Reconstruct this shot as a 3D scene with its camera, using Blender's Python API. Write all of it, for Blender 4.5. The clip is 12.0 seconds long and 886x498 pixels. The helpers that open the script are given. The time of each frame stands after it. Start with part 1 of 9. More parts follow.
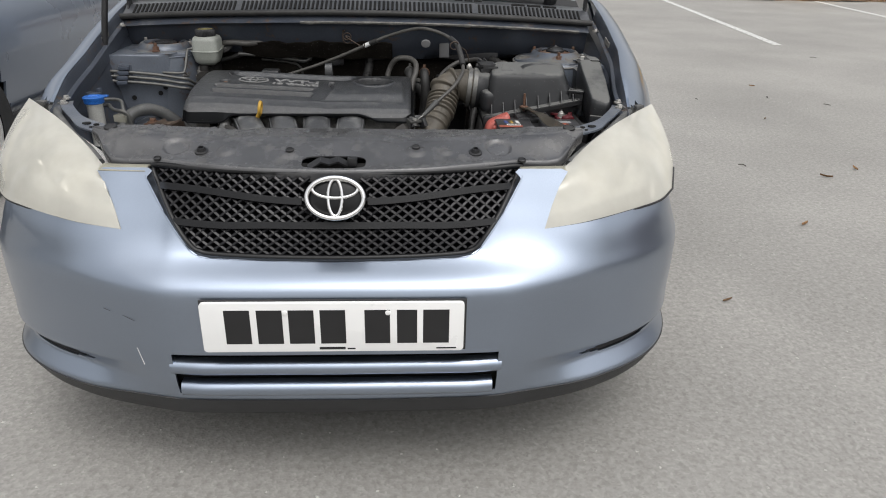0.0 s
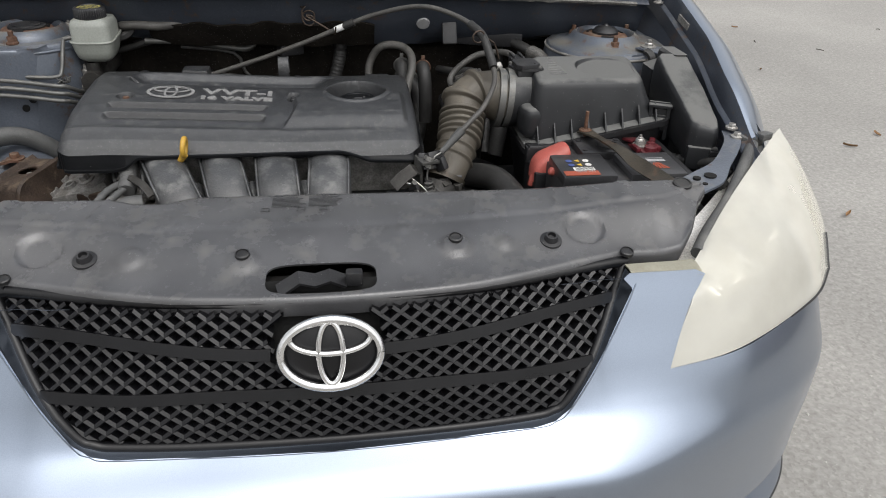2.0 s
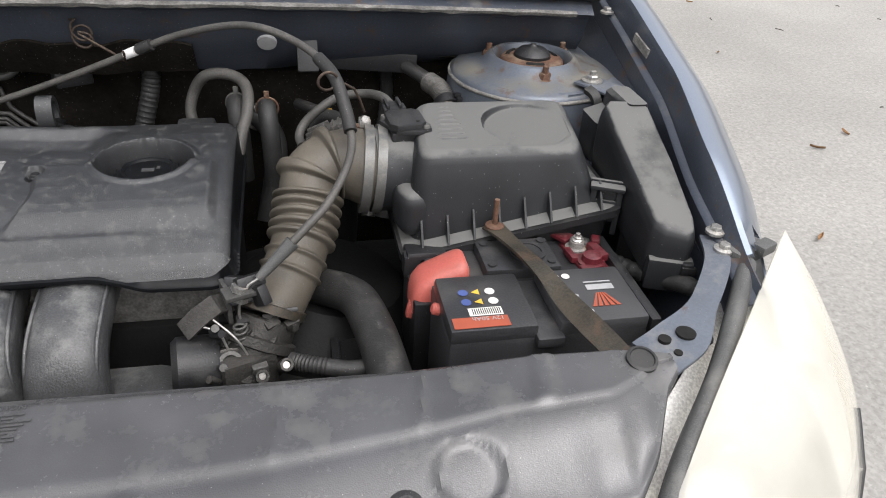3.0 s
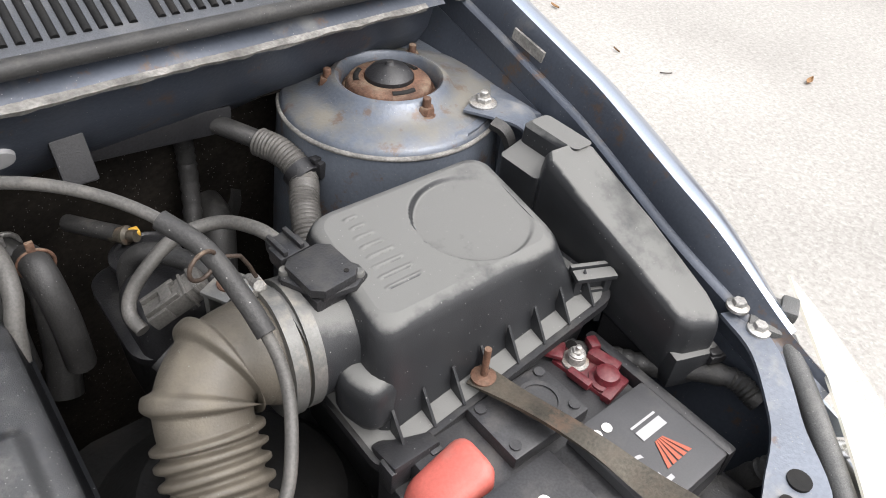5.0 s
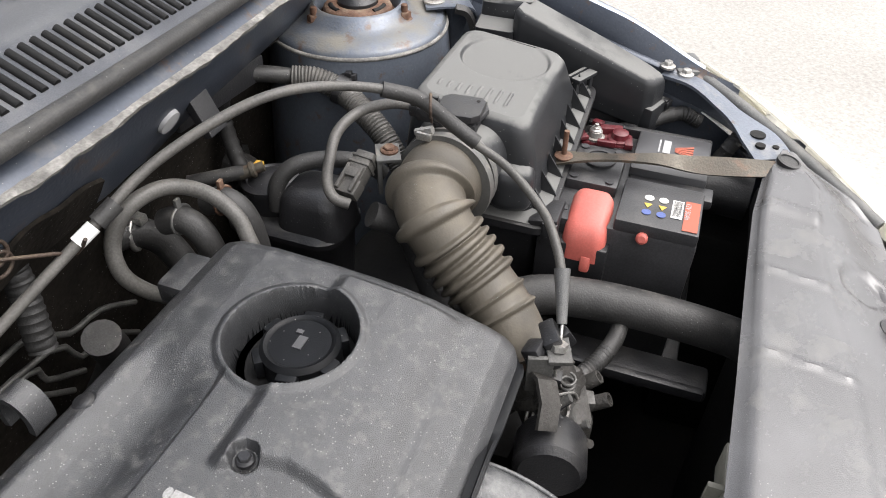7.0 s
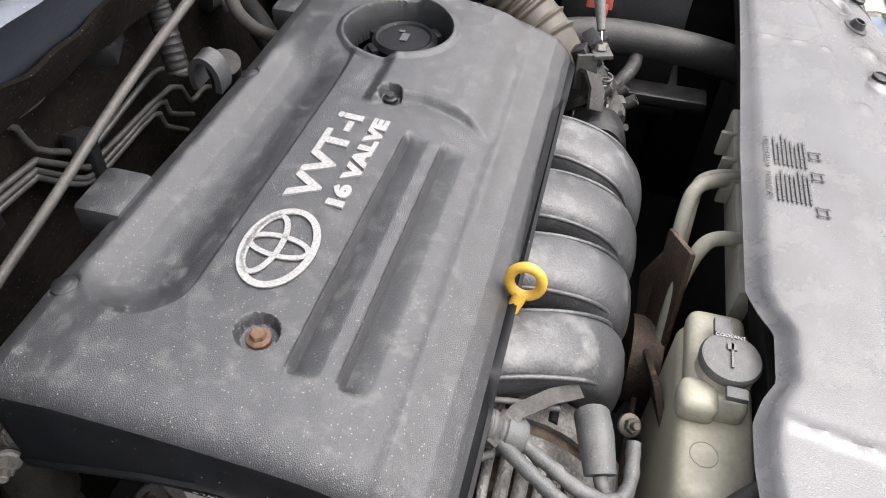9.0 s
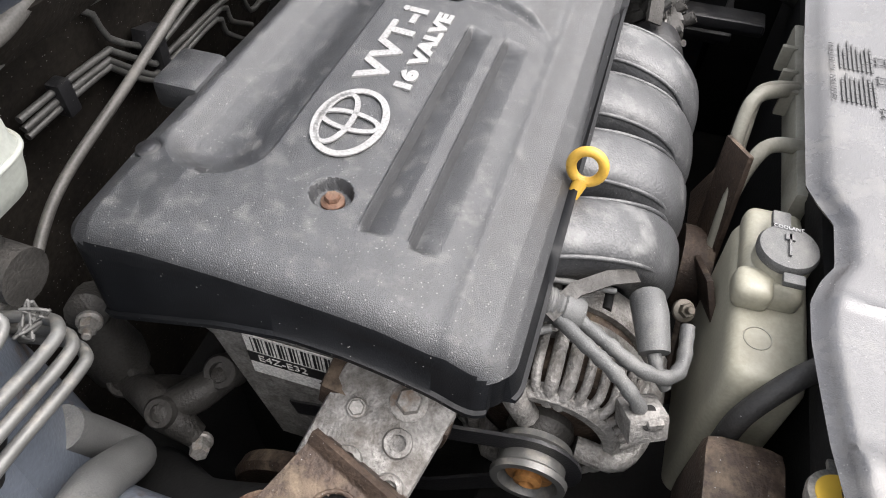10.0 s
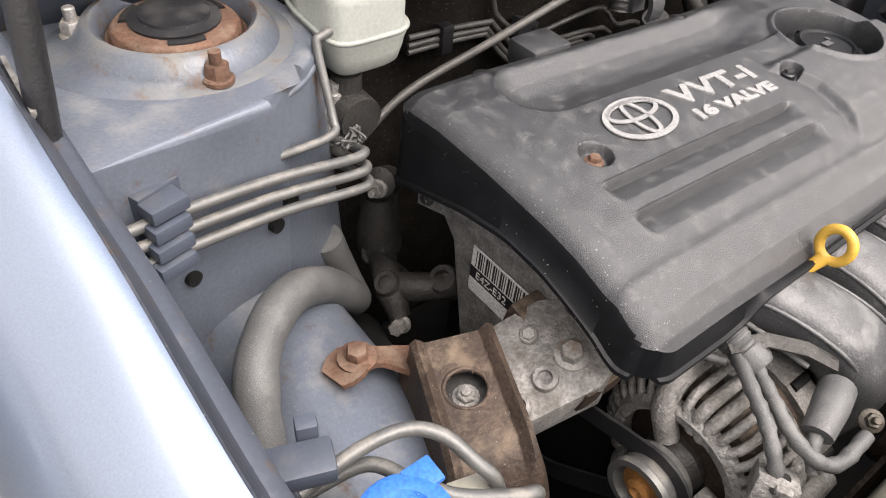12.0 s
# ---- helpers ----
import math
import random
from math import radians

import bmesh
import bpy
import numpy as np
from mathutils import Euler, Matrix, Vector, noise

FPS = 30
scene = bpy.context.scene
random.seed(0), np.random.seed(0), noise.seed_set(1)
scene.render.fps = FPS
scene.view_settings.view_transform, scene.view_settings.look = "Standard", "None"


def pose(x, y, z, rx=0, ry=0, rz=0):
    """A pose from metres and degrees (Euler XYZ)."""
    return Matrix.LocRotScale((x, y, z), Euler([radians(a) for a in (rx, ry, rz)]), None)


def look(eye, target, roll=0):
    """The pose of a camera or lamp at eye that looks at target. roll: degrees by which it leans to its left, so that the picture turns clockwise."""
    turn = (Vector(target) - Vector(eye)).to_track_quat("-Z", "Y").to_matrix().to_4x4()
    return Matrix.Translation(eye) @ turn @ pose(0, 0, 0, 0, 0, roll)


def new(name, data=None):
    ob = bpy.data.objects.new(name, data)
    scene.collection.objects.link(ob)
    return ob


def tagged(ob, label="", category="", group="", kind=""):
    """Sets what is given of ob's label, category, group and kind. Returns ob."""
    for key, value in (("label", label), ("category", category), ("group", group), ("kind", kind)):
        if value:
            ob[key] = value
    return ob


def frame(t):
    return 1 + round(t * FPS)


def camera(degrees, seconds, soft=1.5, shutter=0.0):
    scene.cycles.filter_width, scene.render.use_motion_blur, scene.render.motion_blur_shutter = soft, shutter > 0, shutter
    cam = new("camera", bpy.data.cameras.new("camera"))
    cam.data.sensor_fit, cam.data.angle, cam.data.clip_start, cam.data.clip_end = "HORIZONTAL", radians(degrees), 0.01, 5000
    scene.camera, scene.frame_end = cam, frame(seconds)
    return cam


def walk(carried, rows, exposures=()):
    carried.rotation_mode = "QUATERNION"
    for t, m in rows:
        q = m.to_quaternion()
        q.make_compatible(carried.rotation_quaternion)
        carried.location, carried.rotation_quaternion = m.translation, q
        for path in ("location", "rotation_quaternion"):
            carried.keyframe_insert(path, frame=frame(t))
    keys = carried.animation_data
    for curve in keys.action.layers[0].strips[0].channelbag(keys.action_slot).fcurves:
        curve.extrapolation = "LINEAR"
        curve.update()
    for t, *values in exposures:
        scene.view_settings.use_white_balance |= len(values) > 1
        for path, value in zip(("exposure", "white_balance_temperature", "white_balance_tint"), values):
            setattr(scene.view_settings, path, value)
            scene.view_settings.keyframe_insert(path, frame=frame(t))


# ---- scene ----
cam = camera(64.0, 12.0, 1.0)
PATH = [
    (0, (0.152, -1.233, 1.179), (0.245, 0.585, 0.351), 1.1),
    (0.5, (0.117, -1.173, 1.164), (0.269, 0.625, 0.301), 1.8),
    (1, (0.139, -0.973, 1.175), (0.179, 0.807, 0.264), 1.9),
    (1.5, (0.119, -0.796, 1.176), (0.168, 0.935, 0.176), 3.4),
    (2, (0.029, -0.547, 1.192), (0.292, 1.164, 0.189), 1.9),
    (2.5, (0.057, -0.326, 1.189), (0.465, 1.344, 0.167), 3.6),
    (3, (0.231, -0.08, 1.173), (0.62, 1.553, 0.085), 3.9),
    (3.2, (0.276, -0.009, 1.168), (0.616, 1.596, 0.025), 5.1),
    (4.8, (0.195, 0.344, 1.198), (1.046, 1.572, -0.131), 6.2),
    (5, (0.155, 0.339, 1.217), (1.192, 1.45, -0.083), 6.3),
    (5.5, (0.039, 0.356, 1.258), (1.471, 1.233, 0.172), 5.9),
    (6, (-0.066, 0.421, 1.241), (1.395, 1.109, 0.06), -0.6),
    (6.5, (-0.168, 0.476, 1.23), (1.271, 1.018, -0.048), -1.0),
    (7, (-0.278, 0.482, 1.213), (1.166, 0.991, -0.074), 1.1),
    (7.5, (-0.393, 0.473, 1.19), (1.0, 0.952, -0.162), 1.2),
    (7.7, (-0.428, 0.485, 1.188), (0.934, 0.985, -0.188), 0.9),
    (9.3, (-0.595, 0.533, 1.15), (0.728, 0.816, -0.323), 2.4),
    (9.5, (-0.607, 0.537, 1.144), (0.696, 0.83, -0.344), 2.6),
    (10, (-0.635, 0.536, 1.128), (0.604, 0.907, -0.397), 1.1),
    (10.5, (-0.685, 0.522, 1.117), (0.491, 1.141, -0.378), -3.5),
    (11, (-0.731, 0.546, 1.121), (0.455, 1.248, -0.328), -0.7),
    (11.5, (-0.752, 0.538, 1.126), (0.404, 1.445, -0.23), 2.1),
    (12, (-0.731, 0.433, 1.11), (0.242, 1.515, -0.262), 6.1),
]
EXPOSURES = [(0.0, -0.10, 6500, 10), (1.5, -0.05, 6500, 10), (2.0, 0.05, 6500, 10), (2.5, 0.43, 6500, 11), (3.2, 0.50, 6500, 12), (4.8, 0.95, 6550, 12), (5.0, 1.05, 6550, 12),
             (5.5, 0.95, 6550, 11), (6.0, 0.80, 6550, 11), (6.5, 0.80, 6570, 11), (7.0, 1.15, 6600, 12), (7.5, 1.25, 6600, 12), (9.5, 1.42, 6600, 14), (10.0, 1.48, 6600, 13), (10.5, 1.58, 6600, 13), (11.0, 1.54, 6600, 13), (11.5, 1.46, 6700, 14), (12.0, 1.38, 6950, 16)]
walk(cam, [(t, look(eye, target, roll)) for t, eye, target, roll in PATH], EXPOSURES)

# ---- light ----
world = bpy.data.worlds.new("overcast")
scene.world = world
world.use_nodes = True
wn, wl = world.node_tree.nodes, world.node_tree.links
sky = wn.new("ShaderNodeTexSky")
sky.sky_type = "NISHITA"
sky.sun_disc = False
sky.sun_elevation, sky.sun_rotation = radians(63), radians(160)
sky.dust_density, sky.air_density = 5.0, 1.5
calm = wn.new("ShaderNodeHueSaturation")
calm.inputs["Saturation"].default_value = 0.10
wl.new(sky.outputs[0], calm.inputs["Color"])
wl.new(calm.outputs[0], wn["Background"].inputs["Color"])
wn["Background"].inputs["Strength"].default_value = 0.185
sun_data = bpy.data.lights.new("sun", "SUN")
sun_data.energy, sun_data.angle, sun_data.color = 0.90, radians(90), (1.0, 0.97, 0.93)
sun = new("sun", sun_data)
sun.matrix_world = look((0.8, -2.2, 6.9), (0, 0, 0))

# ---- materials ----


def mat(name, base, rough=0.5, metal=0.0, vary=0.2, scale=18.0, bump=0.1, bscale=260.0, dust=None, amount=0.0,
        dscale=9.0, coat=0.0, each=0.0, spec=0.5, depth=0.002, specks=0.0, rust=0.0, grit=0.22, top_light=0.14):
    """A surface with variation at two scales, dust or rust in patches, and fine relief."""
    m = bpy.data.materials.new(name)
    m.use_nodes = True
    n, l = m.node_tree.nodes, m.node_tree.links
    b = n["Principled BSDF"]
    at = n.new("ShaderNodeTexCoord")
    big, fine = n.new("ShaderNodeTexNoise"), n.new("ShaderNodeTexNoise")
    for node, s, d in ((big, scale, 6), (fine, bscale, 3)):
        node.inputs["Scale"].default_value, node.inputs["Detail"].default_value = s, d
        l.new(at.outputs["Object"], node.inputs["Vector"])
    tone = n.new("ShaderNodeMapRange")
    tone.inputs["From Min"].default_value, tone.inputs["From Max"].default_value = 0.3, 0.7
    tone.inputs["To Min"].default_value, tone.inputs["To Max"].default_value = 1 - vary, 1 + vary
    l.new(big.outputs["Fac"], tone.inputs["Value"])
    mul = n.new("ShaderNodeVectorMath")
    mul.operation = "SCALE"
    mul.inputs[0].default_value = base
    l.new(tone.outputs[0], mul.inputs["Scale"])
    colour = mul.outputs[0]
    if grit and bump:
        fleck, mul3 = n.new("ShaderNodeMapRange"), n.new("ShaderNodeVectorMath")
        fleck.inputs["From Min"].default_value, fleck.inputs["From Max"].default_value = 0.34, 0.66
        fleck.inputs["To Min"].default_value, fleck.inputs["To Max"].default_value = 1 - grit, 1 + grit
        mul3.operation = "SCALE"
        l.new(fine.outputs["Fac"], fleck.inputs["Value"])
        l.new(colour, mul3.inputs[0])
        l.new(fleck.outputs[0], mul3.inputs["Scale"])
        colour = mul3.outputs[0]
    if each:
        info, span, mul2 = n.new("ShaderNodeObjectInfo"), n.new("ShaderNodeMapRange"), n.new("ShaderNodeVectorMath")
        span.inputs["To Min"].default_value, span.inputs["To Max"].default_value = 1 - each, 1 + each
        mul2.operation = "SCALE"
        l.new(info.outputs["Random"], span.inputs["Value"])
        l.new(colour, mul2.inputs[0])
        l.new(span.outputs[0], mul2.inputs["Scale"])
        colour = mul2.outputs[0]
    if dust:
        patch, soft, spot = n.new("ShaderNodeTexNoise"), n.new("ShaderNodeMapRange"), n.new("ShaderNodeMath")
        patch.inputs["Scale"].default_value, patch.inputs["Detail"].default_value = dscale, 9
        patch.inputs["Roughness"].default_value = 0.68
        l.new(at.outputs["Object"], patch.inputs["Vector"])
        lo = 0.72 - 0.5 * amount
        soft.inputs["From Min"].default_value, soft.inputs["From Max"].default_value = lo, lo + 0.22
        # dust patches, plus top light put in: paler where faces point up
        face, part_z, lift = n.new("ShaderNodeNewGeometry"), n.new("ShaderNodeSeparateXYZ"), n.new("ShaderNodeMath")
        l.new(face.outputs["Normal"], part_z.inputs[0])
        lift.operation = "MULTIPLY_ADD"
        lift.inputs[1].default_value = top_light
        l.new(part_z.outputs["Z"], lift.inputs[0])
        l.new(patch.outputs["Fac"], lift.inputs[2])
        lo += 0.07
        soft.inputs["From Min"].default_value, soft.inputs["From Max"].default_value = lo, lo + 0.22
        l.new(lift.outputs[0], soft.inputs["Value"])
        spot.operation = "MULTIPLY"
        spot.inputs[1].default_value = 0.85
        l.new(soft.outputs[0], spot.inputs[0])
        mix = n.new("ShaderNodeMix")
        mix.data_type = "RGBA"
        l.new(spot.outputs[0], mix.inputs["Factor"])
        l.new(colour, mix.inputs["A"])
        mix.inputs["B"].default_value = (*dust, 1)
        colour = mix.outputs["Result"]
        dull = n.new("ShaderNodeMapRange")
        dull.inputs["To Min"].default_value, dull.inputs["To Max"].default_value = rough, min(1, rough + 0.35)
        l.new(spot.outputs[0], dull.inputs["Value"])
        l.new(dull.outputs[0], b.inputs["Roughness"])
        if metal:
            clean = n.new("ShaderNodeMapRange")
            clean.inputs["To Min"].default_value, clean.inputs["To Max"].default_value = metal, 0.0
            l.new(spot.outputs[0], clean.inputs["Value"])
            l.new(clean.outputs[0], b.inputs["Metallic"])
    else:
        shine = n.new("ShaderNodeMapRange")
        shine.inputs["To Min"].default_value, shine.inputs["To Max"].default_value = max(0.02, rough - 0.12), min(1, rough + 0.12)
        l.new(big.outputs["Fac"], shine.inputs["Value"])
        l.new(shine.outputs[0], b.inputs["Roughness"])
        b.inputs["Metallic"].default_value = metal
    if specks:
        dots, near, some, both, mixs = n.new("ShaderNodeTexVoronoi"), n.new("ShaderNodeMath"), n.new("ShaderNodeMath"), n.new("ShaderNodeMath"), n.new("ShaderNodeMix")
        dots.inputs["Scale"].default_value = 430
        l.new(at.outputs["Object"], dots.inputs["Vector"])
        near.operation, near.inputs[1].default_value = "LESS_THAN", 0.2
        l.new(dots.outputs["Distance"], near.inputs[0])
        split = n.new("ShaderNodeSeparateColor")
        l.new(dots.outputs["Color"], split.inputs[0])
        some.operation, some.inputs[1].default_value = "LESS_THAN", specks
        l.new(split.outputs[0], some.inputs[0])
        both.operation = "MULTIPLY"
        l.new(near.outputs[0], both.inputs[0])
        l.new(some.outputs[0], both.inputs[1])
        mixs.data_type = "RGBA"
        l.new(both.outputs[0], mixs.inputs["Factor"])
        l.new(colour, mixs.inputs["A"])
        mixs.inputs["B"].default_value = (0.20, 0.197, 0.19, 1)
        colour = mixs.outputs["Result"]
    if rust:
        blot, edge, mixr = n.new("ShaderNodeTexNoise"), n.new("ShaderNodeMapRange"), n.new("ShaderNodeMix")
        blot.inputs["Scale"].default_value, blot.inputs["Detail"].default_value = 30, 10
        blot.inputs["Roughness"].default_value = 0.7
        l.new(at.outputs["Object"], blot.inputs["Vector"])
        lo = 0.66 - 0.4 * rust
        edge.inputs["From Min"].default_value, edge.inputs["From Max"].default_value = lo, lo + 0.07
        edge.inputs["To Max"].default_value = 0.8
        l.new(blot.outputs["Fac"], edge.inputs["Value"])
        mixr.data_type = "RGBA"
        l.new(edge.outputs[0], mixr.inputs["Factor"])
        l.new(colour, mixr.inputs["A"])
        mixr.inputs["B"].default_value = (0.105, 0.068, 0.046, 1)
        colour = mixr.outputs["Result"]
    l.new(colour, b.inputs["Base Color"])
    b.inputs["Coat Weight"].default_value, b.inputs["Coat Roughness"].default_value = coat, 0.06
    b.inputs["Specular IOR Level"].default_value = spec
    if bump:
        rise = n.new("ShaderNodeBump")
        rise.inputs["Strength"].default_value, rise.inputs["Distance"].default_value = bump, depth
        l.new(fine.outputs["Fac"], rise.inputs["Height"])
        l.new(rise.outputs[0], b.inputs["Normal"])
    return m


RUST = (0.115, 0.06, 0.038)
PAINT = mat("metallic_blue_paint", (0.318, 0.368, 0.452), 0.36, 1.0, 0.04, 3, 0.05, 900, coat=0.7, depth=0.0004, grit=0.05)
# thinner paint inside the bay, with the bay's shade put into the colour
BAY = mat("bay_blue_shaded_paint", (0.060, 0.069, 0.088), 0.34, 0.3, 0.18, 9, 0.12, 300, (0.16, 0.155, 0.145), 0.26, 13, specks=0.05, rust=0.2, grit=0.07)
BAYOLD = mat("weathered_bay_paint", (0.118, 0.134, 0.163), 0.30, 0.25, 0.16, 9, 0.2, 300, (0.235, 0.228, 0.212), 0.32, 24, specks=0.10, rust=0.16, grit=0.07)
TRIM = mat("bumper_plastic", (0.024, 0.0245, 0.026), 0.55, 0, 0.2, 12, 0.15, 700, (0.05, 0.048, 0.045), 0.3, 20)
GRILLE = mat("gloss_black_plastic", (0.0055, 0.0055, 0.0065), 0.32, 0, 0.2, 20, 0.05, 600, spec=0.36)
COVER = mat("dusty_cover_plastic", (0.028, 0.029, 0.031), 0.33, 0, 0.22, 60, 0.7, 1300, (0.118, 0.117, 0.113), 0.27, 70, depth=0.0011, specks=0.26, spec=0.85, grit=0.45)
SLAM = mat("satin_grey_plastic", (0.072, 0.072, 0.075), 0.27, 0, 0.22, 14, 0.3, 900, (0.145, 0.14, 0.132), 0.24, 22, depth=0.0006, spec=0.75, specks=0.05, grit=0.08)
COWLP = mat("cowl_plastic", (0.063, 0.066, 0.073), 0.28, 0, 0.25, 14, 0.3, 900, (0.12, 0.12, 0.12), 0.28, 14, depth=0.0006, specks=0.06)
BLACKP = mat("black_plastic", (0.015, 0.015, 0.0165), 0.42, 0, 0.3, 15, 0.2, 500, (0.055, 0.053, 0.049), 0.32, 22, specks=0.04)
GREYP = mat("dusty_grey_plastic", (0.082, 0.083, 0.082), 0.5, 0, 0.18, 25, 0.4, 900, (0.175, 0.172, 0.163), 0.34, 26, depth=0.0008, specks=0.06)
SLEEVE = mat("pale_cable_sleeve", (0.072, 0.069, 0.064), 0.5, 0, 0.25, 30, 0.15, 500, (0.13, 0.122, 0.11), 0.34, 40)
OLDBOLT = mat("weathered_bolt_steel", (0.26, 0.25, 0.235), 0.5, 0.4, 0.2, 60, 0.2, 500, (0.16, 0.10, 0.06), 0.38, 70)
RUBBER = mat("grey_rubber", (0.025, 0.0245, 0.024), 0.55, 0, 0.3, 35, 0.2, 500, (0.10, 0.095, 0.087), 0.30, 34, specks=0.04)
BELLOWS = mat("dusty_bellows_rubber", (0.083, 0.073, 0.058), 0.5, 0, 0.2, 22, 0.2, 500, (0.150, 0.131, 0.101), 0.40, 20, specks=0.03, grit=0.06)
# dust, and lit tops against dim sides painted by face direction
DUSTY_TOPLIT = mat("dusty_toplit_black_plastic", (0.021, 0.022, 0.024), 0.36, 0, 0.2, 25, 0.3, 1100, (0.150, 0.150, 0.144), -0.58, 12, depth=0.0006, specks=0.05, grit=0.12, top_light=0.9, spec=0.35)
TOWERTOP = mat("stained_tower_paint", (0.100, 0.114, 0.138), 0.30, 0.25, 0.16, 9, 0.2, 300, (0.165, 0.152, 0.124), 0.22, 13, specks=0.06, rust=0.235, grit=0.07, top_light=0.30)
LIDFILM = mat("grey_battery_film", (0.050, 0.050, 0.053), 0.30, 0, 0.12, 20, 0.05, 500, (0.085, 0.082, 0.078), 0.2, 25, grit=0.05)
RUNNER = mat("pale_manifold_plastic", (0.055, 0.056, 0.058), 0.34, 0, 0.3, 20, 0.3, 500, (0.20, 0.20, 0.195), 0.34, 30, specks=0.05)
# near black: oily metal, and painted shade in holes and deep gaps
DARK = mat("oily_metal_and_shade_black", (0.006, 0.006, 0.006), 0.7, 0, 0.4, 18, 0.3, 200, (0.02, 0.018, 0.016), 0.3, 12, spec=0.3)
FIREWALL = mat("firewall_lining", (0.013, 0.011, 0.009), 0.85, 0, 0.5, 16, 0.6, 160, (0.034, 0.028, 0.022), 0.3, 24, specks=0.10, spec=0.12)
CAST = mat("cast_aluminium", (0.23, 0.222, 0.21), 0.55, 0.3, 0.35, 60, 0.9, 330, (0.085, 0.073, 0.06), 0.43, 45, specks=0.08)
STEEL = mat("zinc_steel", (0.42, 0.41, 0.39), 0.38, 0.8, 0.15, 40, 0.1, 500, (0.22, 0.16, 0.10), 0.28, 50)
PIPE = mat("olive_pipe_steel", (0.120, 0.120, 0.115), 0.42, 0.4, 0.2, 40, 0.1, 500, (0.24, 0.22, 0.19), 0.35, 60, grit=0.07)
PIPEDARK = mat("grimy_pipe_steel", (0.085, 0.084, 0.080), 0.45, 0.3, 0.3, 40, 0.1, 500, (0.035, 0.032, 0.028), 0.35, 60)
RUSTY = mat("rusty_steel", RUST, 0.75, 0.2, 0.35, 35, 0.5, 300, (0.21, 0.165, 0.12), 0.38, 30)
RUSTDARK = mat("brown_black_rusty_steel", (0.05, 0.034, 0.025), 0.6, 0.3, 0.5, 25, 0.6, 300, (0.19, 0.145, 0.10), 0.34, 38, specks=0.06)
STRAP = mat("aged_brass_coloured_strap", (0.062, 0.055, 0.043), 0.42, 0.4, 0.35, 20, 0.2, 400, (0.085, 0.066, 0.048), 0.42, 22, rust=0.3)
# dirty cast metal, dark enough to paint the deep cavity's shade too
OILY_SHADE = mat("oily_shaded_cast_metal", (0.042, 0.040, 0.037), 0.5, 0.3, 0.4, 30, 0.5, 380, (0.022, 0.019, 0.016), 0.45, 24)
# the cover's clean sides; the shade on them is put into the black
SKIRT = mat("clean_shaded_black_plastic", (0.0070, 0.0075, 0.0085), 0.42, 0, 0.25, 40, 0.3, 900, (0.03, 0.029, 0.028), 0.16, 30, depth=0.0006, specks=0.03, spec=0.16)
SLATE = mat("slate_blue_plastic", (0.05, 0.06, 0.08), 0.45, 0, 0.2, 20, 0.1, 400, (0.10, 0.10, 0.10), 0.25, 30, grit=0.07)
FAINT = mat("faint_print", (0.062, 0.062, 0.064), 0.5, 0, 0.1, 80, 0.0)
CHROME = mat("chrome", (0.8, 0.8, 0.8), 0.12, 1.0, 0.05, 30, 0.0)
SILVER = mat("silver_print", (0.29, 0.288, 0.283), 0.45, 0.25, 0.1, 60, 0.05, 500, (0.22, 0.215, 0.21), 0.35, 60)
YELLOW = mat("yellow_plastic", (0.50, 0.30, 0.045), 0.4, 0, 0.15, 40, 0.1, 400, (0.30, 0.18, 0.05), 0.22, 60, grit=0.07)
RED = mat("faded_red_plastic", (0.42, 0.10, 0.08), 0.45, 0, 0.15, 20, 0.1, 400, (0.36, 0.16, 0.135), 0.42, 18, grit=0.07)
REDWIRE = mat("red_fuse_plastic", (0.095, 0.013, 0.018), 0.35, 0, 0.25, 50, 0.1, 400, (0.12, 0.05, 0.05), 0.38, 50)
BLUE = mat("blue_plastic", (0.02, 0.12, 0.43), 0.4, 0, 0.1, 20, 0.1, 400)
NECK = mat("white_bottle_plastic", (0.55, 0.55, 0.52), 0.4, 0, 0.12, 12, 0.1, 300, (0.33, 0.31, 0.27), 0.3, 20, grit=0.07)
WHITEP = mat("yellowed_white_plastic", (0.25, 0.262, 0.238), 0.4, 0, 0.15, 12, 0.1, 300, (0.23, 0.21, 0.16), 0.36, 16, grit=0.07)
CREAM = mat("aged_cream_plastic", (0.30, 0.288, 0.228), 0.42, 0, 0.15, 12, 0.1, 300, (0.20, 0.185, 0.145), 0.3, 18, specks=0.04, grit=0.07)
SHROUD = mat("dusty_cream_plastic", (0.27, 0.262, 0.22), 0.55, 0, 0.2, 12, 0.1, 300, (0.17, 0.155, 0.125), 0.42, 16, grit=0.07)
PLATE = mat("white_plate", (0.80, 0.80, 0.79), 0.3, 0, 0.03, 8, 0.0)
INK = mat("black_ink", (0.015, 0.015, 0.016), 0.4, 0, 0.1, 30, 0.0)
SEALANT = mat("grey_sealant", (0.20, 0.193, 0.18), 0.7, 0, 0.35, 30, 0.4, 300, (0.06, 0.058, 0.055), 0.45, 35)
PAPER = mat("white_sticker", (0.68, 0.67, 0.64), 0.5, 0, 0.08, 60, 0.05, 400, (0.42, 0.39, 0.33), 0.25, 80)
GOLD = mat("yellow_sticker", (0.66, 0.43, 0.06), 0.45, 0, 0.1, 60, 0.0)
GOLDDIM = mat("faded_yellow_print", (0.33, 0.29, 0.10), 0.5, 0, 0.15, 60, 0.0)
BLUEINK = mat("blue_sticker", (0.06, 0.09, 0.25), 0.45, 0, 0.1, 60, 0.0)
PRINT = mat("grey_print", (0.34, 0.34, 0.345), 0.5, 0, 0.1, 80, 0.0)
